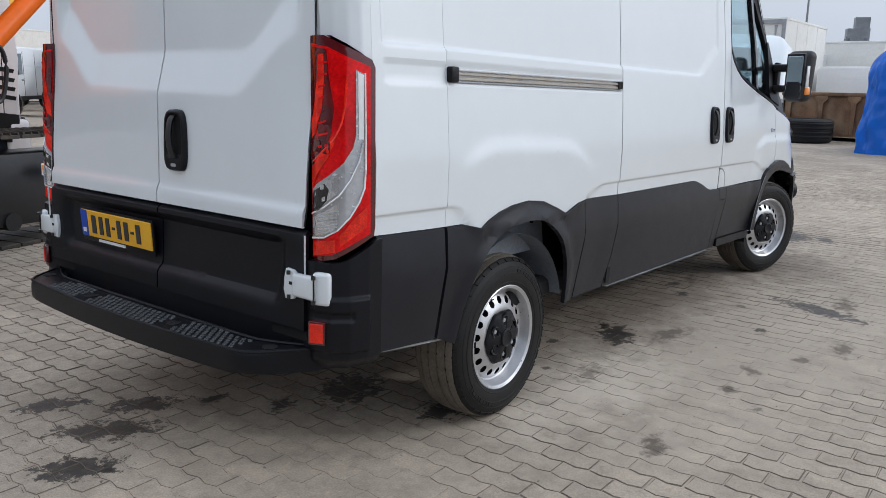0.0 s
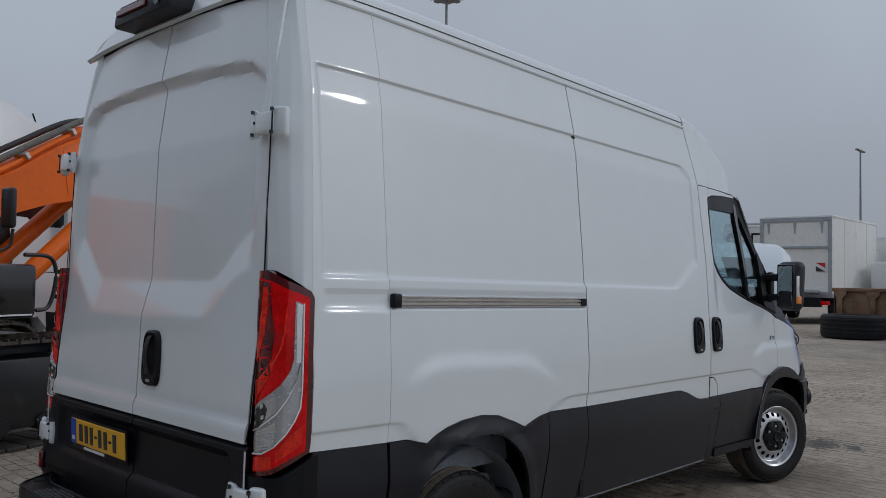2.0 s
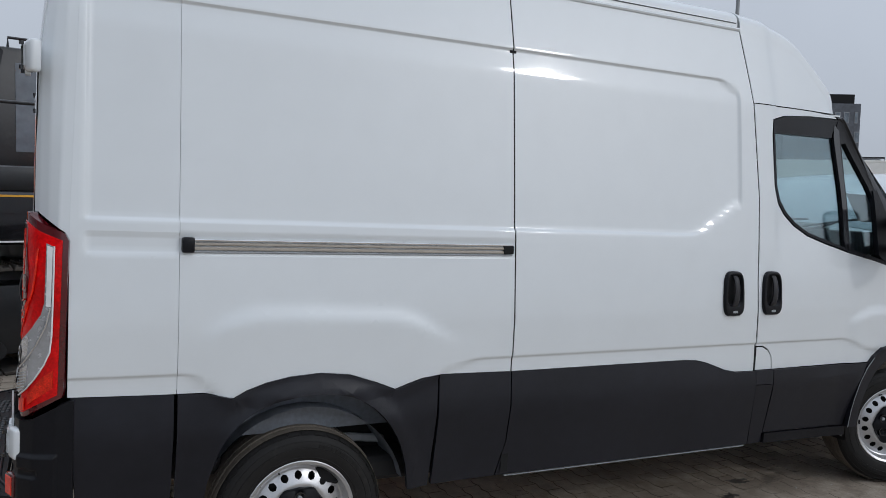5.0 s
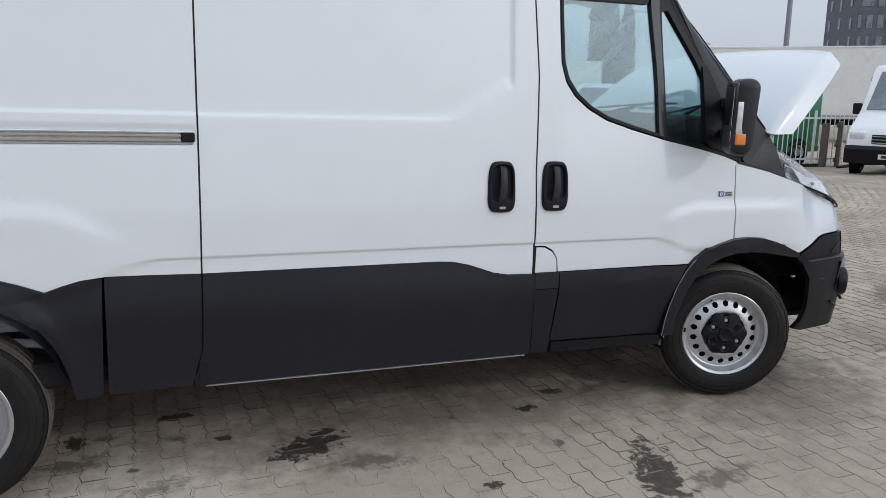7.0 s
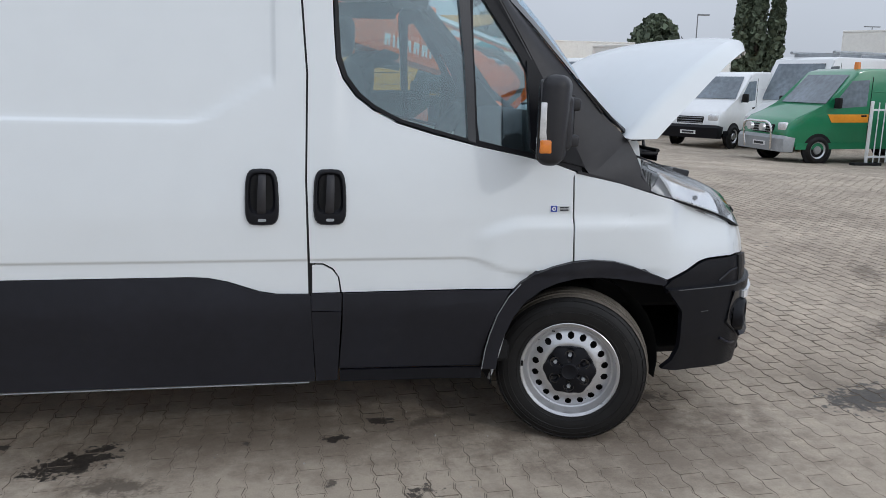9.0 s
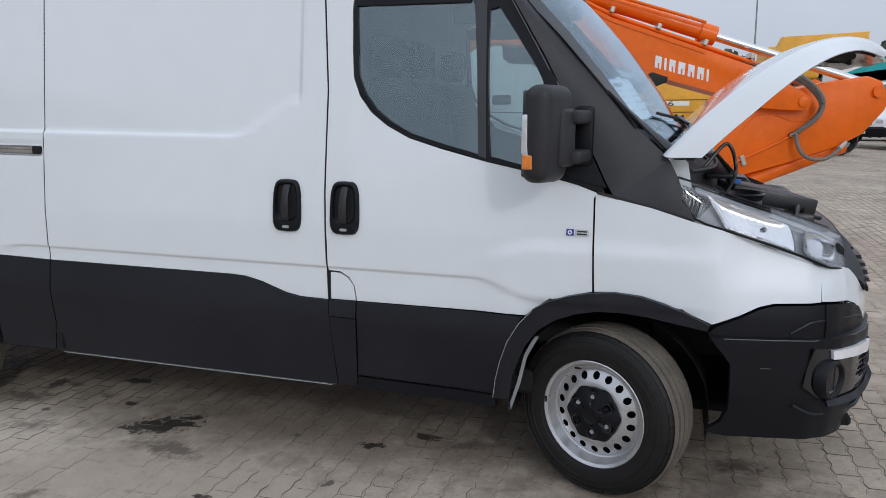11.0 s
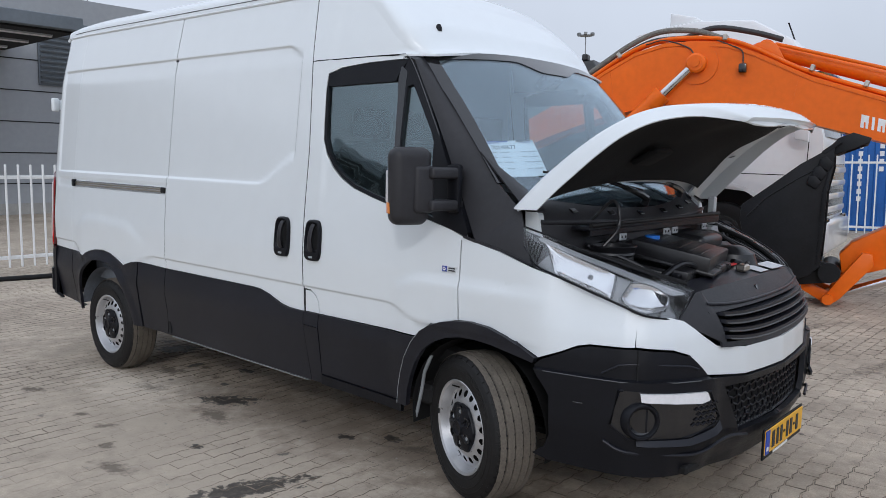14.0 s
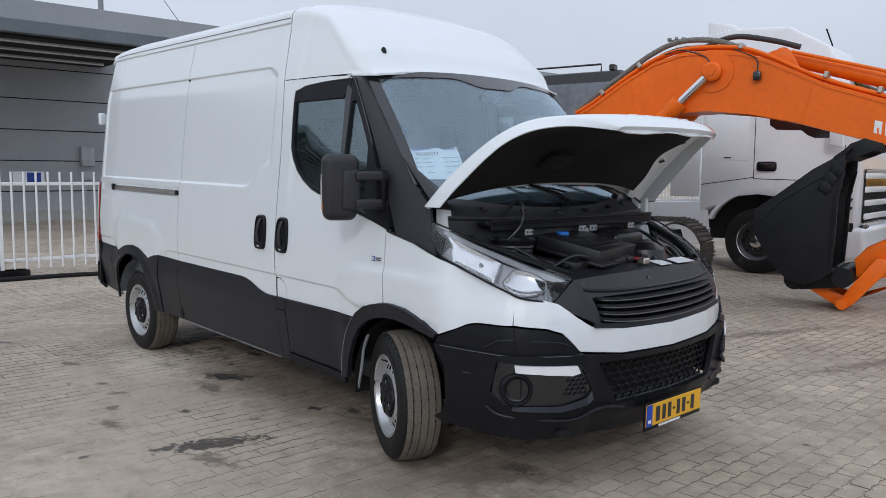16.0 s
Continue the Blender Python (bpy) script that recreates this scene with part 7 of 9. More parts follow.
part("bucket_ear", prism(B(), [(0.88, 0.42), (0.94, 0.28), (1.10, 0.22), (1.52, 0.28), (1.64, 0.38), (1.62, 0.48), (1.46, 0.52), (1.2, 0.44)], -0.32, -0.26, "y", 0.008), BUCKET, bkt)
# crawler tracks
def crawler(parent, y0, y1, s0, s1, h, mt=TRACKSTEEL):
    """One crawler track: frame, rollers and a loop of shoes."""
    r = h / 2
    tr = part("track_frame", prism(B(), [(s0 + r, 0.16), (s1 - r, 0.16), (s1 - r * 0.8, h / 2), (s1 - r, h - 0.16), (s0 + r, h - 0.16), (s0 + r * 0.8, h / 2)], y0 + 0.10, y1 - 0.10, "y", 0.03), BLACKPAINT, parent, "black track frame")
    for sx in (s0 + r, s1 - r):
        part("idler", lathe(B(), [(r - 0.07, y0 + 0.16 - (y0 + y1) / 2), (r - 0.05, 0), (r - 0.07, y1 - 0.16 - (y0 + y1) / 2)], 28, "y", (sx, (y0 + y1) / 2, r)), BLACKPAINT, tr)
        part("idler_cover", lathe(B(), [(r * 0.55, y0 + 0.14), (r * 0.5, y0 + 0.10), (0.0, y0 + 0.09)], 24, "y", (sx, 0, r)), BLACKPAINT, tr)
    n = 8
    for k in range(n):
        x = s0 + r + 0.25 + (s1 - s0 - 2 * r - 0.5) * k / (n - 1)
        part("roller", cyl(B(), (x, y0 + 0.08, 0.20), (x, y1 - 0.08, 0.20), 0.075, seg=16), BLACKPAINT, tr)
    flat = s1 - s0 - 2 * r
    per = 2 * flat + 2 * math.pi * r
    shoes = int(per / 0.19)
    mesh = None
    for k in range(shoes):
        d = per * k / shoes
        if d < flat:
            x, z, a = s0 + r + d, 0.02, 0
        elif d < flat + math.pi * r:
            t = (d - flat) / r
            x, z, a = s1 - r + (r - 0.02) * math.sin(t), r - (r - 0.02) * math.cos(t), -t
        elif d < 2 * flat + math.pi * r:
            x, z, a = s1 - r - (d - flat - math.pi * r), h - 0.02, math.pi
        else:
            t = (d - 2 * flat - math.pi * r) / r
            x, z, a = s0 + r - (r - 0.02) * math.sin(t), r + (r - 0.02) * math.cos(t), math.pi - t
        if mesh is None:
            bm = B()
            box(bm, (0, 0, 0), (0.175, y1 - y0, 0.03), 0.004)
            for g_ in (-0.07, 0.0, 0.07):
                box(bm, (g_, 0, -0.022), (0.014, y1 - y0, 0.025))
            bmesh.ops.recalc_face_normals(bm, faces=bm.faces[:])
            mesh = bpy.data.meshes.new("track_shoe")
            bm.to_mesh(mesh)
            bm.free()
            mesh.materials.append(mt)
        ob = new("track_shoe", mesh)
        ob.parent = tr
        ob.matrix_basis = Matrix.Translation((x, (y0 + y1) / 2, z)) @ Euler((0, a, 0)).to_matrix().to_4x4()
    return tr


crawler(exc, -1.38, -0.78, -4.55, -0.38, 0.92)
crawler(exc, 0.86, 1.46, -4.55, -0.38, 0.92)
part("car_body", box(B(), (-2.46, 0.04, 0.70), (1.9, 1.8, 0.42), 0.06, 2), BLACKPAINT, exc)
part("swing_ring", cyl(B(), (-2.46, 0.04, 0.90), (-2.46, 0.04, 1.10), 0.72, seg=36), BLACKPAINT, exc)
part("upper_body", box(B(), (-3.55, 0.35, 1.28), (3.1, 1.9, 0.34), 0.05, 2), BLACKPAINT, exc, "black upper body")
part("engine_cover", box(B(), (-4.35, 0.04, 1.80), (1.5, 2.5, 0.85), 0.08, 3), ORANGE, exc, "orange engine cover")
part("counterweight", prism(B(), [(-5.55, 1.15), (-4.95, 1.10), (-4.95, 2.20), (-5.45, 2.15), (-5.60, 1.8)], -1.25, 1.33, "y", 0.08), BLACKPAINT, exc)
tb = part("side_box", box(B(), (-3.05, -1.02, 1.33), (2.1, 0.62, 0.46), 0.05, 3), GLOSSBLACK, exc, "black side box with a pale word and stripe")
part("stripe", box(B(), (-3.10, -1.335, 1.515), (1.2, 0.006, 0.018)), YELLOW, tb)
part("stripe", box(B(), (-3.0, -1.335, 1.13), (1.9, 0.006, 0.014)), WHITEPRINT, tb)
part("plus_mark", box(B(), (-2.44, -1.335, 1.50), (0.10, 0.006, 0.035)), ORANGE, tb)
part("plus_mark", box(B(), (-2.44, -1.337, 1.50), (0.035, 0.006, 0.10)), ORANGE, tb)
fc = bpy.data.curves.new("word", "FONT")
fc.body, fc.size, fc.extrude, fc.shear = "Super", 0.18, 0.002, 0.25
wo = new("word", fc)
wo.parent, wo.matrix_basis = tb, pose(-3.02, -1.338, 1.34, 90, 0, 0)
fc.materials.append(WHITEPRINT)
part("side_box", box(B(), (-3.0, -1.0, 1.66), (1.3, 0.6, 0.22), 0.04, 2), BLACKPAINT, exc)
part("grab_rail", sweep(B(), spline([(-1.98, -1.28, 1.16), (-1.86, -1.28, 1.20), (-1.80, -1.28, 1.45), (-1.86, -1.28, 1.62), (-2.10, -1.28, 1.64)], 5), 0.018, 8), BLACKPAINT, exc)
part("grab_rail", sweep(B(), [(-2.45, -1.28, 1.55), (-2.45, -1.28, 2.30), (-3.6, -1.28, 2.30), (-3.6, -1.28, 1.55)], 0.018, 8), BLACKPAINT, exc)
part("rear_view_mirror", box(B(), (-2.30, -1.36, 2.02), (0.06, 0.16, 0.34), 0.03, 3), BLACKPAINT, exc)
part("mirror_stalk", sweep(B(), spline([(-2.45, -1.28, 1.62), (-2.28, -1.34, 1.70), (-2.26, -1.36, 1.85)], 5), 0.014, 6), BLACKPAINT, exc)
part("decal", box(B(), (-1.55, -1.383, 0.62), (0.18, 0.006, 0.10)), WHITEPRINT, exc)
part("decal", box(B(), (-1.60, -1.387, 0.62), (0.07, 0.006, 0.08)), ORANGESTRIPE, exc)
cb = part("cab", prism(B(), [(-3.15, 1.15), (-1.25, 1.15), (-1.10, 1.60), (-1.22, 2.55), (-1.50, 3.02), (-3.10, 3.02), (-3.20, 2.2)], 0.42, 1.40, "y", 0.05), BLACKPAINT, exc, "black operator cab")
for y in (0.412, 1.40):
    part("cab_window", prism(B(), [(-2.95, 1.95), (-1.45, 1.95), (-1.40, 2.50), (-1.62, 2.86), (-2.95, 2.86)], y, y + 0.008), PANE, cb)
part("cab_window", prism(B(), [(0.52, 1.75), (1.30, 1.75), (1.30, 2.85), (0.52, 2.85)], -3.205, -3.195, "x"), PANE, cb)
part("roof_rail", sweep(B(), [(-3.0, 0.5, 3.02), (-3.0, 0.5, 3.12), (-1.8, 0.5, 3.12), (-1.8, 0.5, 3.02)], 0.015, 6), BLACKPAINT, cb)
part("cab_lamp", box(B(), (-1.62, 0.50, 3.06), (0.08, 0.14, 0.09), 0.015, 1), BLACKPAINT, cb)

# -- white tractor unit behind the boom --
TR = pose(2.05, 8.39, 0, 0, 0, 7.5) @ pose(0, 1.22, 0)
trk = thing("lorry_tractor", TR, "white lorry tractor unit with a high-roof sleeper cab", "lorry")
cabo = [(-0.95, 0.95), (-0.80, 0.95), (-0.68, 1.14), (-0.42, 1.28), (0.0, 1.33), (0.42, 1.28), (0.68, 1.14), (0.80, 0.95), (0.86, 0.62), (1.36, 0.55), (1.42, 0.80), (1.43, 1.6), (1.40, 2.05), (1.22, 2.95), (0.95, 3.45), (0.35, 3.80), (-0.55, 3.86), (-0.95, 3.80)]
cab = part("cab", prism(B(), cabo, -1.22, 1.22, "y", 0.07), TRUCKWHITE, trk, "white sleeper cab")
for y in (-1.222, 1.214):
    part("side_window", prism(B(), [(0.14, 2.32), (0.24, 2.25), (0.60, 2.23), (0.70, 2.15), (0.80, 2.11), (1.08, 2.11), (1.16, 2.18), (1.10, 2.62), (0.94, 2.72), (0.24, 2.72), (0.12, 2.60)], y, y + 0.008), GLOSSBLACK, cab)
    for a, b in (((-0.08, 1.50), (-0.08, 2.95)), ((-0.92, 1.40), (-0.08, 1.52)), ((-0.08, 1.50), (1.35, 1.46)), ((1.16, 0.7), (1.22, 2.0))):
        part("door_seam", sweep(B(), [(a[0], y + 0.004, a[1]), (b[0], y + 0.004, b[1])], 0.007, 6), DARK, cab)
    part("locker_lid", prism(B(), [(-0.85, 1.78), (-0.17, 1.78), (-0.17, 2.50), (-0.85, 2.50)], y - 0.006, y + 0.014, "y", 0.012), TRUCKWHITE, cab)
    part("door_handle", box(B(), (0.12, y, 1.69), (0.30, 0.03, 0.15), 0.045, 4), GLOSSBLACK, cab)
    part("print_bar", box(B(), (-0.5, y, 1.83), (0.12, 0.018, 0.02)), INK, cab)
    for k in range(4):
        part("side_louvre", prism(B(), [(1.02, 1.10 + 0.12 * k), (1.34, 1.05 + 0.12 * k), (1.36, 1.10 + 0.12 * k), (1.03, 1.16 + 0.12 * k)], y - 0.004, y + 0.012), DARK, cab)
    part("step_panel", prism(B(), [(0.92, 0.52), (1.36, 0.48), (1.38, 0.86), (0.90, 0.92)], y - 0.004, y + 0.012, "y", 0.01), DARK, cab)
part("windscreen", grid(B(), lambda u, v: Vector((1.425 - 0.195 * v - 0.04 * abs(2 * u - 1) ** 3, -1.12 + 2.24 * u, 2.04 + 0.92 * v)), 8, 4, 0.01), GLOSSBLACK, cab)
part("front_grille", box(B(), (1.445, 0, 1.25), (0.03, 1.9, 0.8), 0.02, 1), GLOSSBLACK, cab)
for k in range(4):
    part("grille_bar", box(B(), (1.465, 0, 0.95 + 0.2 * k), (0.03, 1.95, 0.09), 0.02, 2), TRUCKWHITE, cab)
part("bumper", box(B(), (1.36, 0, 0.55), (0.36, 2.46, 0.50), 0.08, 3), TRUCKWHITE, trk)
for sg in (-1, 1):
    part("headlamp", box(B(), (1.47, sg * 0.98, 0.72), (0.08, 0.36, 0.22), 0.03, 2), GLOSSBLACK, trk)
    part("mudguard", prism(B(), arch(0, 0.52, 0.86, 24, 156, 14, 0.97) + arch(0, 0.52, 0.80, 156, 24, 14, 0.97), sg * 1.235, sg * 1.10), TRUCKWHITE, trk)
    part("mirror_arm", prism(B(), [(1.05, 2.75), (1.25, 2.70), (1.25, 1.95), (1.05, 2.0)], sg * 1.34, sg * 1.46, "y", 0.03), TRUCKWHITE, trk)
    part("side_fairing", prism(B(), [(-3.2, 0.42), (-0.75, 0.42), (-0.80, 1.02), (-0.95, 1.12), (-3.2, 1.05)], sg * 1.16, sg * 1.20, "y", 0.015), TRUCKWHITE, trk)
    for x in (0.0, -3.75):
        tw_ = plain_wheel(trk, (x, sg * 1.04, 0.52), 0.52, 0.30, sg, BLACKPAINT)
        for k in range(10):
            a = 2 * math.pi * k / 10
            part("wheel_nut", cyl(B(), (x + 0.135 * math.cos(a), sg * 1.175, 0.52 + 0.135 * math.sin(a)), (x + 0.135 * math.cos(a), sg * 1.215, 0.52 + 0.135 * math.sin(a)), 0.018, seg=8), CHROME, tw_)
        part("rim_edge", lathe(B(), [(0.300, sg * 1.180), (0.315, sg * 1.198), (0.325, sg * 1.180)], 36, "y", (x, 0, 0.52)), CHROME, tw_)
        part("hub", lathe(B(), [(0.11, sg * 1.17), (0.10, sg * 1.225), (0.05, sg * 1.24), (0.0, sg * 1.24)], 24, "y", (x, 0, 0.52)), CHROME, tw_)
    part("wheel_arch_dark", prism(B(), arch(0, 0.52, 0.84, 0, 180, 14), sg * 0.60, sg * 1.0), DARK, trk)
part("chassis", box(B(), (-2.2, 0, 0.78), (4.6, 0.9, 0.26), 0.02), DARK, trk)
part("fifth_wheel", cyl(B(), (-3.5, 0, 0.95), (-3.5, 0, 1.05), 0.45, seg=24), DARK, trk)
part("roof_deflector", prism(B(), [(-0.95, 3.78), (-0.30, 3.80), (-0.55, 3.94), (-0.95, 4.04)], -1.1, 1.1, "y", 0.04), TRUCKWHITE, trk)
for sg in (-1, 1):
    part("side_deflector", prism(B(), [(-1.45, 1.2), (-0.95, 1.2), (-0.95, 3.8), (-1.45, 3.7)], sg * 1.18, sg * 1.22, "y", 0.012), TRUCKWHITE, trk)
part("sun_visor", grid(B(), lambda u, v: Vector((1.26 + 0.16 * v - 0.05 * abs(2 * u - 1) ** 3, -1.1 + 2.2 * u, 2.98 + 0.02 * v)), 8, 2, 0.02), GLOSSBLACK, cab)
part("aerial", sweep(B(), [(0.9, -0.9, 3.48), (0.80, -0.9, 3.75)], 0.012, 6), DARK, cab)


# -- fences --
def fence(name, m, length, label, h=1.55, gap=0.168, posts=(0.0, 2.45)):
    """A white picket fence panel with rails, posts and rubber feet; along +x from the origin."""
    f = thing(name, m, label, "fence", group="white fence panels")
    for z in (0.24, h - 0.18):
        part("rail", box(B(), (length / 2, 0, z), (length, 0.035, 0.05), 0.006), FENCEWHITE, f)
    n = int(length / gap)
    mesh = None
    for k in range(1, n):
        if mesh is None:
            ob = part("picket", box(B(), (0, 0, (h + 0.10) / 2), (0.030, 0.022, h - 0.10), 0.008), FENCEWHITE, f)
            mesh = ob.data
        else:
            ob = new("picket", mesh)
            ob.parent = f
        ob.matrix_basis = pose(k * gap, -0.03, 0)
    for x in posts:
        if x <= length:
            part("post", box(B(), (x, 0.0, h / 2 + 0.02), (0.075, 0.05, h + 0.02), 0.008), FENCEWHITE, f)
            part("rubber_foot", box(B(), (x, 0.0, 0.05), (0.72, 0.24, 0.10), 0.02, 2), DARK, f)
    return f


for k in range(4):
    fence("fence", pose(-5.0, -0.62 + 2.5 * k - 2.5 * 1, 0, 0, 0, 90), 2.45, "white picket fence panel on black rubber feet")
cbl = part("ground_cable", sweep(B(), spline([(-4.9, -6, 0.03), (-4.5, -1.5, 0.03), (-4.42, 0.0, 0.03), (-4.25, 1.0, 0.03), (-4.1, 4.0, 0.03), (-4.6, 9, 0.03)], 10), 0.035, 8), DARK)
tagged(cbl, "black rubber cable lying along the fence", "cable")
for k in range(2):
    x, y = 17.2 + 2.45 * k, 12.75 - 0.09 * k
    fence("fence", pose(x, y, gz(x, y) - 0.02, 0, 0, -2), 2.45, "white picket fence panel beside a green van")
for k in range(2):
    fence("fence", pose(0.35 - 2.45 * k, 15.9 - 0.45 * k, 0, 0, 0, 10), 2.45, "white picket fence panel before a blue container", h=1.9)
for k in range(3):
    fence("fence", pose(-16.0 + 2.5 * k, 29.5, 0, 0, 0, 8), 2.45, "far white picket fence panel", h=1.9)


# -- far vans --
def far_van(name, m, paint, label, wb=0.0, L=5.6, W=1.95, H=2.55, nose_l=0.95, plate_mt=WHITEPRINT, stripe=None, black_nose=True, grp=""):
    """A panel van of another make, nose towards +x, its front bumper at the origin."""
    v = thing(name, m, label, "van", group=grp)
    o = [(-L, 0.42), (-L, H - 0.12), (-L + 0.12, H), (-2.15, H), (-1.85, H - 0.08), (-nose_l - 0.10, 1.40), (-0.24, 1.14), (-0.06, 0.98), (0.0, 0.70), (-0.02, 0.42)]
    b = part("body", prism(B(), o, -W / 2, W / 2, "y", 0.07), paint, v)
    d = Vector((-nose_l - 0.10 + 1.85, 0, 1.40 - H + 0.08))
    p0 = Vector((-1.85, 0, H - 0.08))
    nrm = Vector((-d.z, 0, d.x)).normalized()
    part("windscreen", grid(B(), lambda u, t: p0 + d * (0.10 + 0.82 * t) + nrm * 0.012 + Vector((0, (2 * u - 1) * W * (0.40 + 0.05 * t), 0)), 6, 4, 0.01), PANE, b)
    for sg in (-1, 1):
        y = sg * (W / 2 + 0.004)
        part("door_window", prism(B(), [(-2.20, 1.42), (-1.28, 1.36), (-1.34, 1.56), (-1.72, H - 0.30), (-2.20, H - 0.28)], y - 0.006, y + 0.006), PANE, b)
        part("door_seam", sweep(B(), [(-2.30, y, 0.5), (-2.30, y, H - 0.2)], 0.008, 5), DARK, b)
        part("door_seam", sweep(B(), [(-3.45, y, 0.5), (-3.45, y, H - 0.2)], 0.008, 5), DARK, b)
        part("side_crease", box(B(), (-L * 0.64, y, 1.78), (L * 0.40, 0.016, 0.03), 0.006), paint, b)
        part("door_handle", box(B(), (-2.15, y, 1.18), (0.16, 0.03, 0.05), 0.01), DARK, b)
        part("sill", prism(B(), [(-L, 0.36), (-0.3, 0.36), (-0.3, 0.52), (-L, 0.52)], y - 0.01, y + 0.012), PLASTIC if black_nose else paint, b)
        if stripe:
            part("stripe", prism(B(), [(-2.28, 1.02), (-1.25, 1.02), (-1.12, 1.22), (-2.28, 1.22)], y - 0.004, y + 0.007), stripe, b)
        mi = part("door_mirror", box(B(), (-1.28, sg * (W / 2 + 0.14), 1.50), (0.10, 0.20, 0.26), 0.03, 2), DARK, v)
        part("headlamp", box(B(), (-0.13, sg * (W / 2 - 0.22), 0.92), (0.24, 0.34, 0.20), 0.05, 2), CLEARWHITE, v)
        for x in (-0.92, -0.92 - (wb or L * 0.60)):
            plain_wheel(v, (x, sg * (W / 2 - 0.07), 0.34), 0.34, 0.22, sg)
            part("wheel_arch", lathe(B(), [(0.41, sg * (W / 2 - 0.03)), (0.41, sg * (W / 2 + 0.010)), (0.395, sg * (W / 2 + 0.014)), (0.0, sg * (W / 2 + 0.014))], 28, "y", (x, 0, 0.34)), DARK, v)
    part("bumper", prism(B(), [(-0.25, 0.28), (0.04, 0.30), (0.06, 0.62), (0.0, 0.70), (-0.30, 0.66)], -W / 2 - 0.01, W / 2 + 0.01, "y", 0.04), PLASTIC if black_nose else GREYMETAL, v)
    g = part("grille", box(B(), (-0.06, 0, 0.84), (0.12, 0.90, 0.22), 0.03, 2), DARK, v)
    for k in range(3):
        part("grille_bar", box(B(), (0.006, 0, 0.77 + 0.07 * k), (0.012, 0.86, 0.018), 0.004), GREYMETAL, g)
    pl = part("number_plate", box(B(), (0.067, 0, 0.47), (0.01, 0.52, 0.11), 0.002), plate_mt, v)
    part("bar", box(B(), (0.074, 0.0, 0.47), (0.004, 0.40, 0.06)), INK, pl)
    return v


gx, gy = 16.3, 13.5
GV = pose(gx, gy, gz(gx, gy), 0, 0, 181) @ pose(0.92, -0.87, 0)
grn = far_van("van", GV, GREEN, "green panel van with an orange door stripe behind a fence", stripe=ORANGESTRIPE, black_nose=False, H=2.34, L=5.35, wb=3.6)
part("roof_beacon", cyl(B(), (-2.15, 0.55, 2.32), (-2.15, 0.55, 2.50), 0.08, 0.07, 16), AMBER, grn, "orange beacon")
part("bull_bar", sweep(B(), spline([(0.10, -0.55, 0.35), (0.16, -0.55, 0.95), (0.16, 0.0, 1.02), (0.16, 0.55, 0.95), (0.10, 0.55, 0.35)], 6), 0.03, 8), CHROME, grn, "bright bull bar")
for y in (-0.25, 0.25):
    part("spot_lamp", cyl(B(), (0.13, y, 0.88), (0.22, y, 0.88), 0.09, seg=18), CLEARWHITE, grn)
wx, wy = 17.9, 9.6
far_van("van", pose(wx, wy, gz(wx, wy), 0, 0, 207) @ pose(0.92, 0.85, 0), TRUCKWHITE, "white panel van with a dark front bumper")
wx, wy = 19.0, 17.6
rv = far_van("van", pose(wx, wy, gz(wx, wy), 0, 0, 206) @ pose(0.92, -0.85, 0), TRUCKWHITE, "white high-roof van with roof bars behind a green van", H=2.85, L=6.2)
for y in (-0.7, 0.7):
    part("roof_bar", sweep(B(), [(-6.0, y, 3.0), (-2.3, y, 3.0)], 0.05, 8), GREYMETAL, rv)
for x in (-5.8, -4.0, -2.6):
    part("rack_leg", box(B(), (x, 0, 2.92), (0.06, 1.5, 0.14), 0.01), GREYMETAL, rv)
wx, wy = 15.6, 18.6
far_van("van", pose(wx, wy, gz(wx, wy), 0, 0, 212), TRUCKWHITE, "white van parked beside another white van", H=2.3)
for x, y, rz in ((12.0, 31.5, 222), (15.2, 30.2, 222), (17.8, 28.6, 222)):
    far_van("van", pose(x, y, 0, 0, 0, rz), TRUCKWHITE if x != 17.8 else BLACKPAINT, "far white parked van" if x != 17.8 else "far dark parked van", grp="far parked vans")
far_van("van", pose(22.5, 50.5, 0, 0, 0, 245), TRUCKWHITE, "far white parked van", grp="far parked vans")
far_van("van", pose(25.6, 50.0, 0, 0, 0, 245), PLATEBLUE, "far blue parked van")
for x, y, rz in ((38.5, 0.2, 170), (41.0, -3.0, 170)):
    far_van("van", pose(x, y, 0, 0, 0, rz), TRUCKWHITE, "white van parked behind a box lorry", grp="far parked vans", H=2.7)


# -- long white trailer, box lorry, other lorries --
def trailer(name, m, L, H, label, mt=BOXWHITE, base=1.05, W=2.5):
    t = thing(name, m, label, "trailer")
    b = part("box_body", box(B(), (L / 2, 0, (H + base) / 2), (L, W, H - base), 0.03), mt, t)
    for x in np.linspace(0.0, L, int(L / 1.2) + 1):
        for sg in (-1, 1):
            part("panel_joint", box(B(), (x, sg * (W / 2 + 0.004), (H + base) / 2), (0.03, 0.01, H - base - 0.05)), mt, b)
    part("roof_edge", box(B(), (L / 2, 0, H + 0.02), (L + 0.04, W + 0.04, 0.08), 0.01), mt, b)
    part("bottom_rail", box(B(), (L / 2, 0, base - 0.06), (L, W, 0.14), 0.01), GREYMETAL, b)
    for sg in (-1, 1):
        for x in (L * 0.12, L * 0.2):
            plain_wheel(t, (x + 0.3, sg * (W / 2 - 0.16), 0.5), 0.5, 0.3, sg)
    part("chassis", box(B(), (L / 2, 0, 0.75), (L * 0.92, 0.9, 0.3), 0.02), DARK, t)
    return t


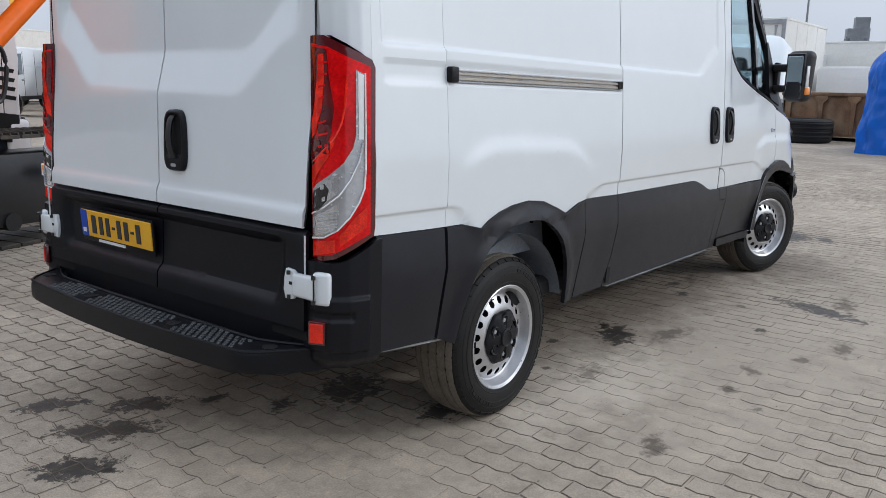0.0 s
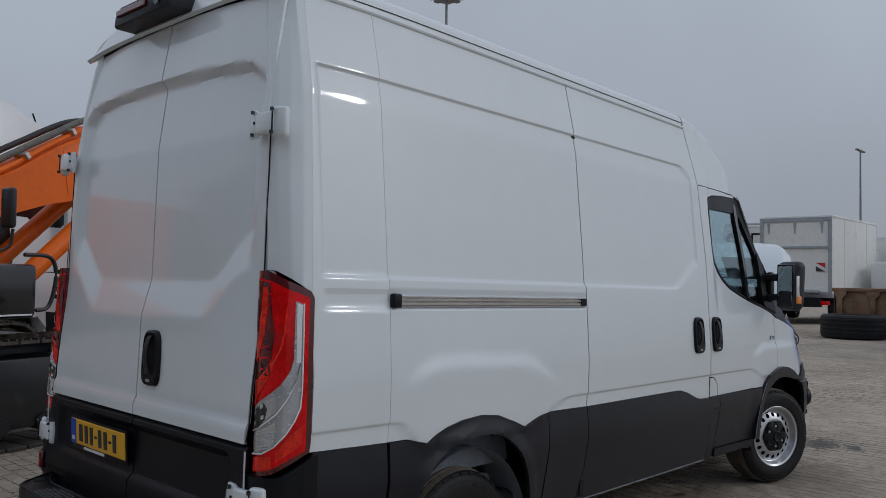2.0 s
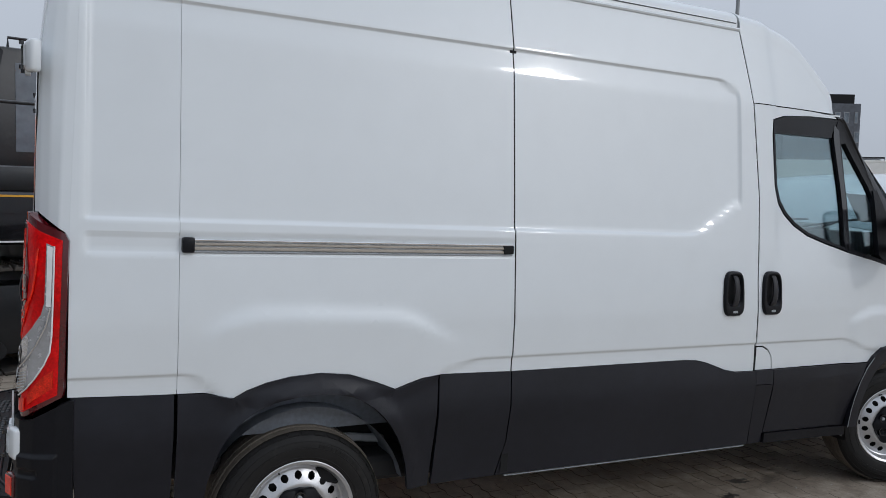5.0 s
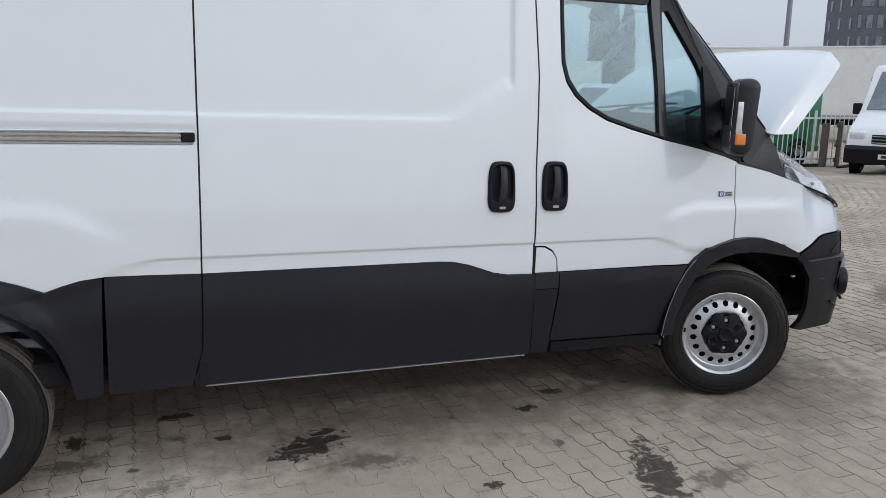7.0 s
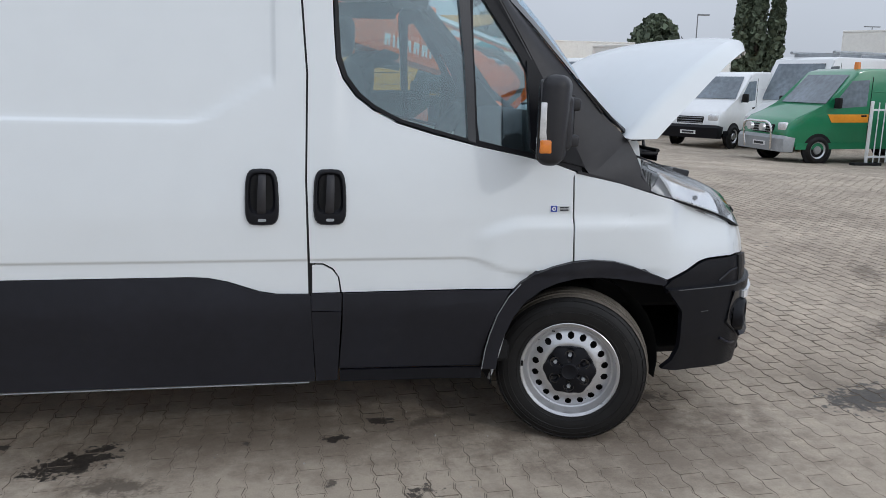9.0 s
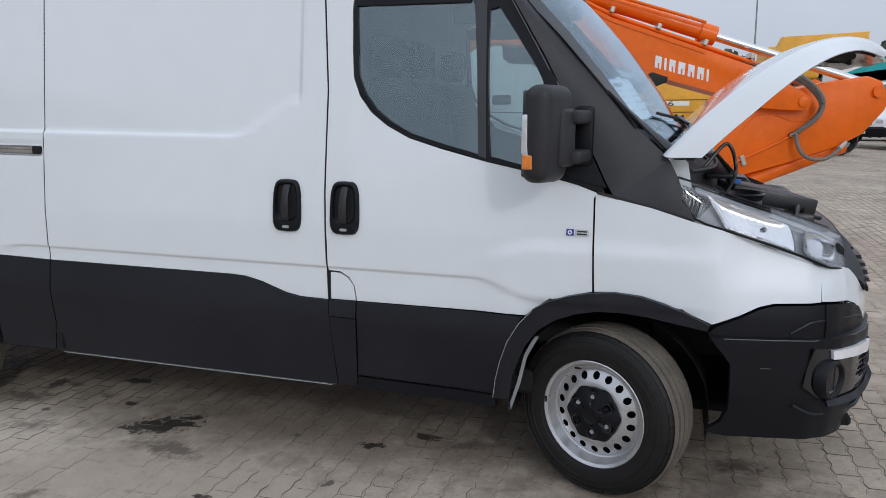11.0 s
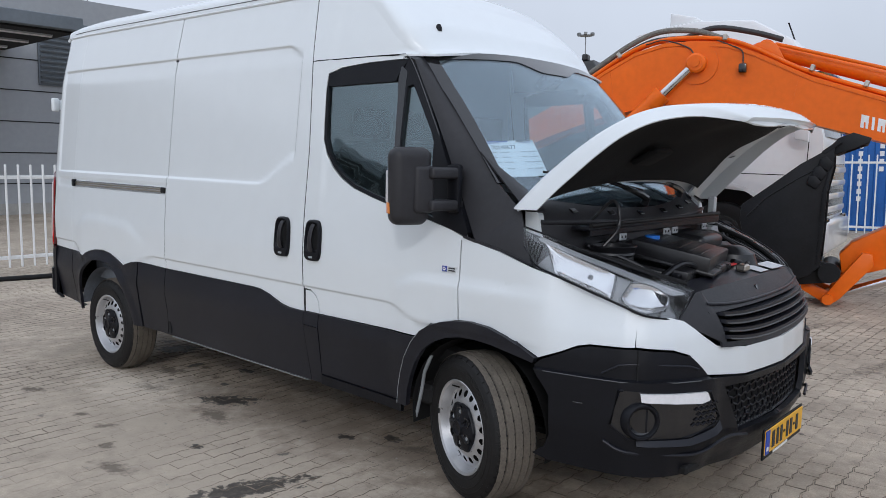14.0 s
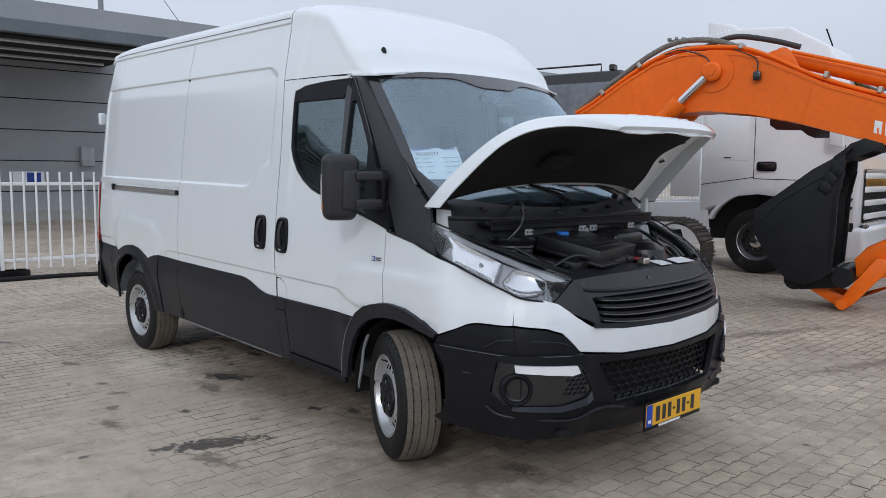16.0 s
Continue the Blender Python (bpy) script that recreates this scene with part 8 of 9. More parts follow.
trailer("trailer", pose(35.2, 5.85, 0, 0, 0, -88), 9.0, 3.22, "white box trailer behind a rusty skip", W=2.4)
far_van("van", pose(31.6, -0.75, 0, 0, 0, -90), TRUCKWHITE, "low white van parked behind a rusty skip", H=2.2)
trailer("box_lorry", pose(20.4, 26.6, -0.45, 0, 0, 205), 5.4, 3.25, "white box lorry parked behind white vans", base=1.0, W=2.4)
tx, ty = 27.5, 27.5
trailer("trailer", pose(tx, ty, -0.35, 0, 0, -42), 13.6, 4.0, "long off-white box trailer at the edge of the yard")
tx, ty = 36.0, 22.5
tl2 = trailer("trailer", pose(tx, ty, -0.30, 0, 0, 40), 9.0, 3.9, "white box trailer with dark roof frames", W=2.5)
for x in (0.2, 2.4):
    part("roof_frame", sweep(B(), [(x, -1.2, 3.9), (x, -1.2, 4.3), (x, 1.2, 4.3), (x, 1.2, 3.9)], 0.05, 6), DARK, tl2)
bt = trailer("box_lorry", pose(27.3, 6.42, 0, 0, 0, 0), 5.6, 3.68, "white box lorry seen from its tail lift", base=1.02, W=2.44)
part("rear_frame", prism(B(), [(-1.22, 1.0), (1.22, 1.0), (1.22, 3.68), (-1.22, 3.68), (-1.22, 1.1), (-1.10, 1.1), (-1.10, 3.54), (1.10, 3.54), (1.10, 1.1), (-1.22, 1.1)], -0.05, 0.0, "x"), GREYMETAL, bt)
part("rear_opening", box(B(), (-0.008, 0.0, 3.08), (0.02, 2.1, 0.80)), BOXWHITE, bt)
part("frame_bar", box(B(), (-0.04, 0, 2.64), (0.06, 2.2, 0.08), 0.01), GREYMETAL, bt)
for y in (-0.9, 0.0, 0.9):
    part("strap", prism(B(), [(y - 0.05, 3.50), (y + 0.05, 3.50), (y + 0.02, 3.12), (y - 0.02, 3.12)], -0.05, -0.03, "x"), GREYMETAL, bt)
part("warning_sign", box(B(), (-0.03, -0.85, 1.95), (0.012, 0.30, 0.30)), WHITEPRINT, bt)
part("warning_sign", prism(B(), [(-1.0, 2.10), (-0.70, 2.10), (-1.0, 1.92)], -0.05, -0.037, "x"), REDSTRIPE, bt)
part("warning_sign", prism(B(), [(-1.0, 1.80), (-0.70, 1.80), (-0.70, 1.98)], -0.05, -0.037, "x"), INK, bt)
part("tail_lift", box(B(), (-0.20, 0.1, 1.10), (0.40, 1.9, 0.10), 0.02, 1, (0, 6, 0)), GREYMETAL, bt)
part("tail_lift_frame", box(B(), (-0.10, 0, 0.72), (0.22, 1.8, 0.30), 0.03), DARK, bt)
for sg in (-1, 1):
    part("tail_lamp", box(B(), (-0.12, sg * 1.0, 0.72), (0.06, 0.34, 0.14), 0.01), RED, bt)
part("cab", prism(B(), [(5.75, 0.5), (7.55, 0.5), (7.6, 1.5), (7.3, 2.5), (6.9, 2.75), (5.75, 2.75)], -1.1, 1.1, "y", 0.08), TRUCKWHITE, bt)
# service lorry with a black grab
sl = trailer("service_lorry", pose(29.5, 8.6, 0, 0, 0, 8), 6.0, 3.55, "white lorry with a corrugated roof and a black hose reel", base=1.0)
for k in range(16):
    part("roof_rib", box(B(), (0.2 + 0.36 * k, 0, 3.64), (0.16, 2.5, 0.14), 0.03), GREYMETAL, sl)
part("door_frame", prism(B(), [(-1.0, 1.1), (0.2, 1.1), (0.2, 3.3), (-1.0, 3.3)], -0.04, -0.005, "x"), DARK, sl)
part("door_leaf", prism(B(), [(-0.92, 1.16), (0.12, 1.16), (0.12, 3.22), (-0.92, 3.22)], -0.06, -0.035, "x"), BOXWHITE, sl)
part("hose_reel", box(B(), (-0.35, 0.85, 2.5), (0.5, 0.5, 0.5), 0.12, 3), BLACKPAINT, sl)
part("reel_arm", sweep(B(), spline([(-0.35, 0.9, 2.7), (-0.35, 1.0, 3.1), (-0.35, 0.6, 3.3), (-0.35, 0.3, 3.15)], 6), 0.09, 10), BLACKPAINT, sl)
part("reel_hose", sweep(B(), spline([(-0.4, 0.6, 2.8), (-0.4, 0.2, 3.0), (-0.4, -0.1, 2.4), (-0.4, -0.2, 1.2)], 6), 0.04, 8), HOSE, sl)
# wheel of a brown loader half hidden by the lorries
ldr = thing("wheel_loader", pose(24.5, 7.4, 0, 0, 0, 20), "brown wheel loader parked between lorries", "loader")
part("body", box(B(), (0.2, 0, 0.95), (1.2, 1.4, 0.5), 0.12, 3), RUST, ldr)
for y in (-0.75, 0.75):
    plain_wheel(ldr, (0, y, 0.52), 0.52, 0.4, -1 if y < 0 else 1, RUST)

# -- rusty skip, loader tyre, covered machine --
sk = thing("waste_skip", pose(22.05, 1.4, 0, 0, 0, 0), "rusty brown open steel skip with upright ribs", "skip")
part("shell", prism(B(), [(-3.0, 0.12), (2.2, 0.12), (2.25, 1.25), (-3.05, 1.25)], 0.0, 0.06, "x", 0.01), RUST, sk)
part("shell", prism(B(), [(-3.0, 0.12), (2.2, 0.12), (2.25, 1.25), (-3.05, 1.25)], 2.1, 2.16, "x", 0.01), RUST, sk)
for y in (-3.02, 2.2):
    part("end_wall", box(B(), (1.08, y, 0.68), (2.16, 0.06, 1.13), 0.01), RUST, sk)
part("skip_floor", box(B(), (1.08, -0.4, 0.16), (2.1, 5.2, 0.08)), RUST, sk)
part("rim", box(B(), (0.0, -0.4, 1.25), (0.14, 5.35, 0.10), 0.02, 2), RUST, sk)
for k in range(7):
    y = 2.05 - 0.82 * k
    part("rib", prism(B(), [(y - 0.05, 0.15), (y + 0.05, 0.15), (y + 0.05, 1.02), (y + 0.16, 1.10), (y + 0.16, 1.20), (y - 0.16, 1.20), (y - 0.16, 1.10), (y - 0.05, 1.02)], -0.11, 0.0, "x", 0.01), RUST, sk)
for y in (-2.6, 1.8):
    part("skid", box(B(), (1.05, y, 0.06), (2.0, 0.16, 0.12), 0.01), DARK, sk)
ty_ = thing("loader_tyre", pose(21.0, 2.85, 0), "large black loader tyre lying flat on the paving", "tyre")
part("casing", lathe(B(), [(0.36, 0.04), (0.40, 0.0), (0.72, 0.0), (0.78, 0.05), (0.79, 0.16), (0.785, 0.30), (0.79, 0.44), (0.78, 0.56), (0.72, 0.61), (0.40, 0.61), (0.36, 0.57), (0.34, 0.3), (0.36, 0.04)], 48, "z"), RUBBER, ty_)
for z in (0.14, 0.24, 0.36, 0.47):
    part("tread_rib", lathe(B(), [(0.785, z), (0.80, z + 0.012), (0.80, z + 0.045), (0.785, z + 0.057)], 48, "z"), RUBBER, ty_)
rnd = random.Random(5)
tp = thing("covered_machine", pose(17.85, -1.35, 0, 0, 0, 3), "machine wrapped in a blue tarpaulin", "tarpaulin")
def tarp(u, v):
    a = 2 * math.pi * u
    cx, sy = math.cos(a), math.sin(a)
    q = 0.30
    w = abs(cx) ** q * (1 if cx > 0 else -1), abs(sy) ** q * (1 if sy > 0 else -1)
    z = 2.42 * min(1.0, v / 0.80)
    k = 1 - 0.10 * v - 0.12 * smooth01(0.62, 0.80, v) - 0.78 * max(0.0, (v - 0.80) / 0.20) ** 1.5
    z += 0.22 * math.sin(max(0.0, (v - 0.8) / 0.2) * math.pi / 2)
    f = 1 + 0.018 * math.sin(a * 13 + 5 * v) * (1 - 0.5 * v) + 0.03 * noise.noise(Vector((cx * 3, sy * 3, v * 6))) + 0.022 * noise.noise(Vector((cx * 9 + 4 * v, sy * 9, v * 13)))
    return Vector((1.15 + 1.15 * w[0] * k * f, 2.3 * w[1] * k * f, z))
part("sheet", grid(B(), tarp, 160, 40, 0.0), TARP, tp)
part("paper_label", box(B(), (0.09, 1.55, 1.86), (0.012, 0.42, 0.28), 0, 1, (0, 4, 0)), PAPER, tp)
for k in range(6):
    a, b = radians(60 * k + 30), radians(60 * k + 90)
    part("printed_mark", sweep(B(), [(0.02, 0.85 + 0.36 * math.cos(a), 1.30 + 0.36 * math.sin(a)), (0.02, 0.85 + 0.36 * math.cos(b), 1.30 + 0.36 * math.sin(b))], 0.04, 6), WHITEPRINT, tp)
part("printed_mark", sweep(B(), [(0.02, 0.70, 1.30), (0.02, 0.95, 1.30), (0.02, 0.95, 1.15)], 0.04, 6), WHITEPRINT, tp)
for k in range(5):
    part("printed_bar", box(B(), (0.03, 1.20 - 0.14 * k, 0.80), (0.03, 0.09, 0.10)), WHITEPRINT, tp)

# -- pallets and a forklift carriage by the fence --
plt = thing("pallet_frames", pose(20.2, 12.3, gz(20.2, 12.3), 0, 0, 25), "weathered brown steel and wood frames by a fence", "pallets")
for k in range(4):
    part("upright", box(B(), (0.35 * k, 0.1 * k, 0.62), (0.08, 0.10, 1.24), 0.01, 1, (0, 4 * (k % 2), 0)), WOOD, plt)
for z in (0.2, 0.62, 1.15):
    part("board", box(B(), (0.55, 0.18, z), (1.5, 0.05, 0.11), 0.006, 1, (0, 0, 12)), WOOD, plt)
part("side_frame", box(B(), (-0.25, 0.3, 0.6), (0.12, 0.18, 1.2), 0.02), WOOD, plt)
part("fork", box(B(), (-0.2, -0.3, 0.05), (1.2, 0.12, 0.06), 0.01), DARK, plt)

# -- containers and yellow machines beyond the stick --
def container(name, m, L, mt, label, W=2.44, H=2.59):
    c = thing(name, m, label, "container")
    b = part("box_body", box(B(), (L / 2, 0, H / 2), (L - 0.1, W - 0.1, H - 0.1)), mt, c)
    for x in np.arange(0.2, L - 0.1, 0.28):
        for sg in (-1, 1):
            part("corrugation", box(B(), (x, sg * (W / 2 - 0.035), H / 2), (0.13, 0.05, H - 0.3), 0.02), mt, b)
    for x in (0.06, L - 0.06):
        for sg in (-1, 1):
            part("corner_post", box(B(), (x, sg * (W / 2 - 0.06), H / 2), (0.13, 0.13, H), 0.01), mt, b)
    for z in (0.07, H - 0.06):
        for sg in (-1, 1):
            part("side_rail", box(B(), (L / 2, sg * (W / 2 - 0.05), z), (L, 0.11, 0.13), 0.01), mt, b)
    for y in (-0.9, -0.45, 0.45, 0.9):
        part("lock_rod", cyl(B(), (-0.03, y, 0.15), (-0.03, y, H - 0.15), 0.02, seg=8), GREYMETAL, b)
    for sg in (-1, 1):
        part("door_leaf", box(B(), (0.0, sg * 0.58, H / 2), (0.05, 1.12, H - 0.25), 0.01), mt, b)
        for z in np.arange(0.4, H - 0.3, 0.42):
            part("door_rib", box(B(), (-0.03, sg * 0.58, z), (0.03, 1.0, 0.16), 0.012), mt, b)
    return c


bcn = container("shipping_container", pose(-3.6, 18.6, 0, 0, 0, 10), 6.06, CONTBLUE, "blue shipping container behind a white fence")
for i, x in enumerate((5.15, 5.62)):
    for k in range(8 if i == 0 else 4):
        part("marking_bar", box(B(), (x, -1.21, 2.15 - 0.19 * k), (0.10, 0.012, 0.12)), WHITEPRINT, bcn)
odr = part("open_door", box(B(), (6.47, -1.17, 1.30), (0.80, 0.06, 2.40), 0.01), CONTGREY, bcn, "pale grey inside of an open container door")
for x in (6.11, 6.83):
    part("door_frame", box(B(), (x, -1.21, 1.30), (0.07, 0.04, 2.42), 0.008), CONTGREY, odr)
for k in range(6):
    part("door_rib", box(B(), (6.47, -1.21, 0.16 + 0.455 * k), (0.66, 0.035, 0.07), 0.01), CONTGREY, odr)
ht = thing("hand_truck", pose(3.5, 17.3, 0, 0, 0, 20), "dark steel hand truck standing on small wheels", "hand truck")
part("handle_frame", sweep(B(), spline([(0, -0.2, 0.15), (0.05, -0.2, 1.0), (0.45, -0.2, 1.35), (0.45, 0.2, 1.35), (0.05, 0.2, 1.0), (0, 0.2, 0.15)], 5), 0.025, 8), DARK, ht)
part("toe_plate", box(B(), (0.2, 0, 0.06), (0.9, 0.5, 0.05), 0.01), DARK, ht)
for y in (-0.26, 0.26):
    plain_wheel(ht, (0.5, y, 0.16), 0.16, 0.07, -1 if y < 0 else 1)


def wheeled_digger(m, label, num):
    """A yellow wheeled excavator seen from its side."""
    d = thing("wheeled_excavator", m, label, "excavator")
    part("chassis", box(B(), (0, 0, 0.95), (4.2, 1.3, 0.45), 0.05), DARK, d)
    part("axle_box", box(B(), (0.2, 0, 0.72), (1.8, 2.0, 0.35), 0.05), BLACKPAINT, d)
    for x in (-1.35, 1.35):
        for sg in (-1, 1):
            plain_wheel(d, (x, sg * 1.0, 0.54), 0.54, 0.42, sg, BLACKPAINT)
    u = part("upper_body", prism(B(), [(-2.2, 1.22), (1.5, 1.22), (1.55, 1.75), (0.3, 1.85), (0.25, 2.25), (-2.0, 2.30), (-2.35, 2.0)], -1.22, 1.22, "y", 0.07), YELLOW, d)
    part("cab", prism(B(), [(0.3, 1.5), (1.6, 1.5), (1.7, 2.2), (1.4, 3.0), (0.35, 3.0)], 0.1, 1.2, "y", 0.05), BLACKPAINT, d)
    fc = bpy.data.curves.new("number", "FONT")
    fc.body, fc.size, fc.extrude = num, 0.19, 0.003
    w = new("number", fc)
    w.parent, w.matrix_basis = u, pose(-1.36, -1.236, 1.58, 90, 0, 0) @ Matrix.Diagonal((1.9, 1, 1, 1))
    fc.materials.append(INK)
    part("pale_band", box(B(), (-1.15, -1.226, 1.645), (1.5, 0.010, 0.13)), BOXWHITE, u)
    part("grille_line", box(B(), (-0.2, -1.225, 1.40), (3.6, 0.012, 0.02)), DARK, u)
    part("grille_line", box(B(), (-0.2, -1.225, 1.74), (3.6, 0.012, 0.02)), DARK, u)
    part("panel_seam", box(B(), (-1.52, -1.228, 1.72), (0.025, 0.012, 0.96)), DARK, u)
    part("boom", prism(B(), [(1.4, 1.6), (1.9, 1.5), (2.6, 3.0), (4.6, 3.3), (4.6, 3.6), (2.3, 3.5)], -0.2, 0.2, "y", 0.03), YELLOW, d)
    return d


wheeled_digger(pose(5.4, 20.9, 0, 0, 0, 8), "yellow wheeled excavator with a black number on its side", "316")
yd = thing("crawler_crane", pose(8.1, 25.2, 0, 0, 0, 5), "large yellow machine with a box-shaped engine housing", "crane")
part("engine_housing", box(B(), (0.22, 0, 2.92), (1.62, 2.0, 1.06), 0.10, 3), YELLOW, yd)
part("cab", box(B(), (-1.30, -0.3, 2.62), (0.72, 1.2, 0.80), 0.08, 2), BLACKPAINT, yd)
part("exhaust_pipe", cyl(B(), (-0.45, -1.05, 2.3), (-0.45, -1.05, 2.9), 0.07, seg=12), GREYMETAL, yd)
part("base", box(B(), (0, 0, 1.2), (3.6, 2.2, 1.9), 0.1, 2), BLACKPAINT, yd)
crawler(yd, -1.5, -0.9, -2.2, 2.2, 0.95)
crawler(yd, 0.9, 1.5, -2.2, 2.2, 0.95)
tq = thing("excavator", pose(13.6, 36.0, 0, 0, 0, 0), "far teal excavator with a raised boom", "excavator")
part("body", box(B(), (0, 0, 1.8), (2.6, 2.4, 1.4), 0.1, 2), TEAL, tq)
part("boom", prism(B(), [(0.5, 2.2), (1.1, 2.0), (0.6, 3.2), (-1.6, 2.7), (-1.7, 2.9), (0.3, 3.7)], -0.2, 0.2, "y", 0.03), TEAL, tq)
crawler(tq, -1.4, -0.8, -2.0, 2.0, 0.9)
kq = thing("excavator", pose(19.0, 42.0, 0, 0, 0, 0), "far yellow excavator with a lowered boom", "excavator")
part("body", box(B(), (0, 0, 1.9), (3.0, 2.5, 1.5), 0.1, 2), YELLOW, kq)
part("boom", prism(B(), [(-0.8, 2.6), (-2.4, 3.8), (-4.0, 3.5), (-4.1, 2.9), (-3.6, 3.0), (-2.3, 3.2), (-1.0, 2.1)], -0.25, 0.25, "y", 0.03), YELLOW, kq)
part("number_bar", box(B(), (-2.6, -0.27, 3.35), (0.9, 0.02, 0.16)), INK, kq)
crawler(kq, -1.4, -0.8, -2.0, 2.0, 0.9)
oq = thing("excavator", pose(7.0, 27.5, 0, 0, 0, 30), "far orange excavator on worn tracks", "excavator")
part("body", box(B(), (-1.5, 0.5, 2.0), (3.0, 2.5, 1.5), 0.1, 2), ORANGE, oq)
part("boom", prism(B(), [(0.0, 1.6), (0.6, 1.5), (2.2, 2.5), (4.5, 1.6), (4.6, 2.0), (2.0, 2.9)], -0.25, 0.25, "y", 0.03), ORANGE, oq)
crawler(oq, -1.4, -0.8, -3.6, 2.4, 1.05)
crawler(oq, 0.9, 1.5, -3.6, 2.4, 1.05)
trailer("trailer", pose(13.0, 45.0, 0, 0, 0, 10), 13.0, 3.9, "far white box trailer")
# yellow machines between the boom and the windscreen
yq = thing("excavator", pose(0.2, 23.5, 0, 0, 0, 20), "yellow and black excavator behind a container", "excavator")
part("body", box(B(), (0, 0, 1.9), (2.8, 2.4, 1.3), 0.1, 2), YELLOW, yq)
part("cab", box(B(), (0.8, -0.7, 2.4), (1.3, 1.0, 1.6), 0.1, 2), BLACKPAINT, yq)
crawler(yq, -1.4, -0.8, -2.0, 2.0, 0.95)
crawler(yq, 0.8, 1.4, -2.0, 2.0, 0.95)

# -- grey hall with a canopy --
hall = thing("hall", pose(-19.0, 0, 0), "grey panel-clad hall with a dark canopy", "building")
part("wall", box(B(), (-6.0, 3.0, 3.4), (12.0, 60.0, 6.8)), WALLGREY, hall)
for k in range(6):
    z = 0.95 + 0.95 * k
    part("panel_joint", box(B(), (0.004, 3.0, z), (0.02, 60.0, 0.03)), DARK, hall)
part("plinth", box(B(), (0.03, 3.0, 0.17), (0.06, 60.0, 0.34)), CONCRETE, hall)
cn = part("canopy", box(B(), (2.5, -11.0, 5.16), (5.0, 33.9, 0.34), 0.02), CANOPY, hall, "blue-grey canopy edge")
# soffit and joists in near-black, the canopy's shade being in the colour
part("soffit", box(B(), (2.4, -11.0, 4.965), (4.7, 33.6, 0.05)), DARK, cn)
for x in (1.1, 2.6, 4.1):
    part("strip_light", box(B(), (x, -4.0, 4.90), (0.10, 19.0, 0.05)), WHITEPRINT, cn)
    part("light_carrier", box(B(), (x, -11.0, 4.925), (0.16, 33.0, 0.05)), GREYMETAL, cn)
for y in (-20.0, -12.0, -4.0):
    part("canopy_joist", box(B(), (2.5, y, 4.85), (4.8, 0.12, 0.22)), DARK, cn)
mast = part("mast", cyl(B(), (-1.5, 6.4, 6.8), (-1.5, 6.4, 13.0), 0.09, seg=10), LAMPGREY, hall)
for dy in (-3.0, 3.0):
    part("stay_wire", sweep(B(), [(-1.5, 6.4, 10.5), (-1.5, 6.4 + dy, 6.8)], 0.012, 5), DARK, hall)
lv = part("louvre_field", box(B(), (0.03, 9.3, 5.0), (0.06, 5.0, 2.0)), CANOPY, hall)
for k in range(12):
    part("louvre", box(B(), (0.09, 9.3, 4.1 + 0.16 * k), (0.10, 4.9, 0.05), 0, 1, (0, 25, 0)), CANOPY, lv)
part("meter_box", box(B(), (0.10, 5.25, 2.05), (0.18, 0.42, 0.62), 0.02), GREYMETAL, hall)
part("meter_box", box(B(), (0.08, 5.25, 1.45), (0.14, 0.30, 0.32), 0.02), GREYMETAL, hall)
part("conduit", cyl(B(), (0.04, 5.18, 0.2), (0.04, 5.18, 1.4), 0.025, seg=8), GREYMETAL, hall)
part("notice", box(B(), (0.015, 3.5, 1.35), (0.02, 0.9, 0.42)), PAPER, hall)
part("notice", box(B(), (0.028, 3.65, 1.35), (0.02, 0.40, 0.36)), BLUEINK, hall)
part("column", box(B(), (4.2, -8.0, 2.5), (0.3, 0.3, 5.0), 0.02), CANOPY, hall)

# -- far towers --
def tower(m, W, D, H, rows, cols, label, rows2=0, mt=TOWER, top=DARK):
    t = thing("office_tower", m, label, "building")
    part("wall", box(B(), (0, 0, H / 2), (D, W, H)), mt, t)
    part("roof_storey", box(B(), (0, -W * 0.15, H + 0.9), (D * 0.75, W * 0.65, 1.8)), top, t)
    rnd = random.Random(int(W * 10))
    for r in range(rows):
        z = H - 2.4 - 3.3 * r
        if z < 2:
            break
        for c in range(cols):
            y = -W / 2 + W * (c + 0.5) / cols + rnd.uniform(-0.25, 0.25) * W / cols
            w = rnd.choice((0.8, 0.9, 1.5)) * W / cols / 2.4
            win = part("window", box(B(), (-D / 2 - 0.02, y, z), (0.12, w, 1.9)), LAMPGREY, t)
            part("pane", box(B(), (-D / 2 - 0.06, y, z), (0.08, w * 0.8, 1.65)), PANE, win)
        for c in range(rows2):
            x = -D / 2 + D * (c + 0.5) / rows2 + rnd.uniform(-0.3, 0.3)
            win = part("window", box(B(), (x, W / 2 + 0.02, z + rnd.uniform(-0.3, 0.3)), (0.9, 0.12, 1.8)), LAMPGREY, t)
            part("pane", box(B(), (x, W / 2 + 0.06, z), (0.7, 0.08, 1.5)), PANE, win)
    return t


tw = tower(pose(121.5, 96.5, 0, 0, 0, 62), 13.0, 14.0, 19.0, 6, 9, "dark brick office tower with scattered windows", 3)
part("lit_sign", box(B(), (-5.6, 6.56, 7.8), (2.0, 0.1, 1.6)), WHITEPRINT, tw)
tower(pose(147.0, 26.5, 0, 0, 0, 20), 3.4, 2.4, 11.2, 3, 3, "distant grey office tower, paled by haze in its colour", 2, FARHAZE, FARHAZE)
lowb = thing("distant_hall", pose(190.0, 22.0, 0, 0, 0, 10), "distant low dark building", "building")
part("wall", box(B(), (0, -6, 4.0), (10, 22, 8)), TOWER, lowb)


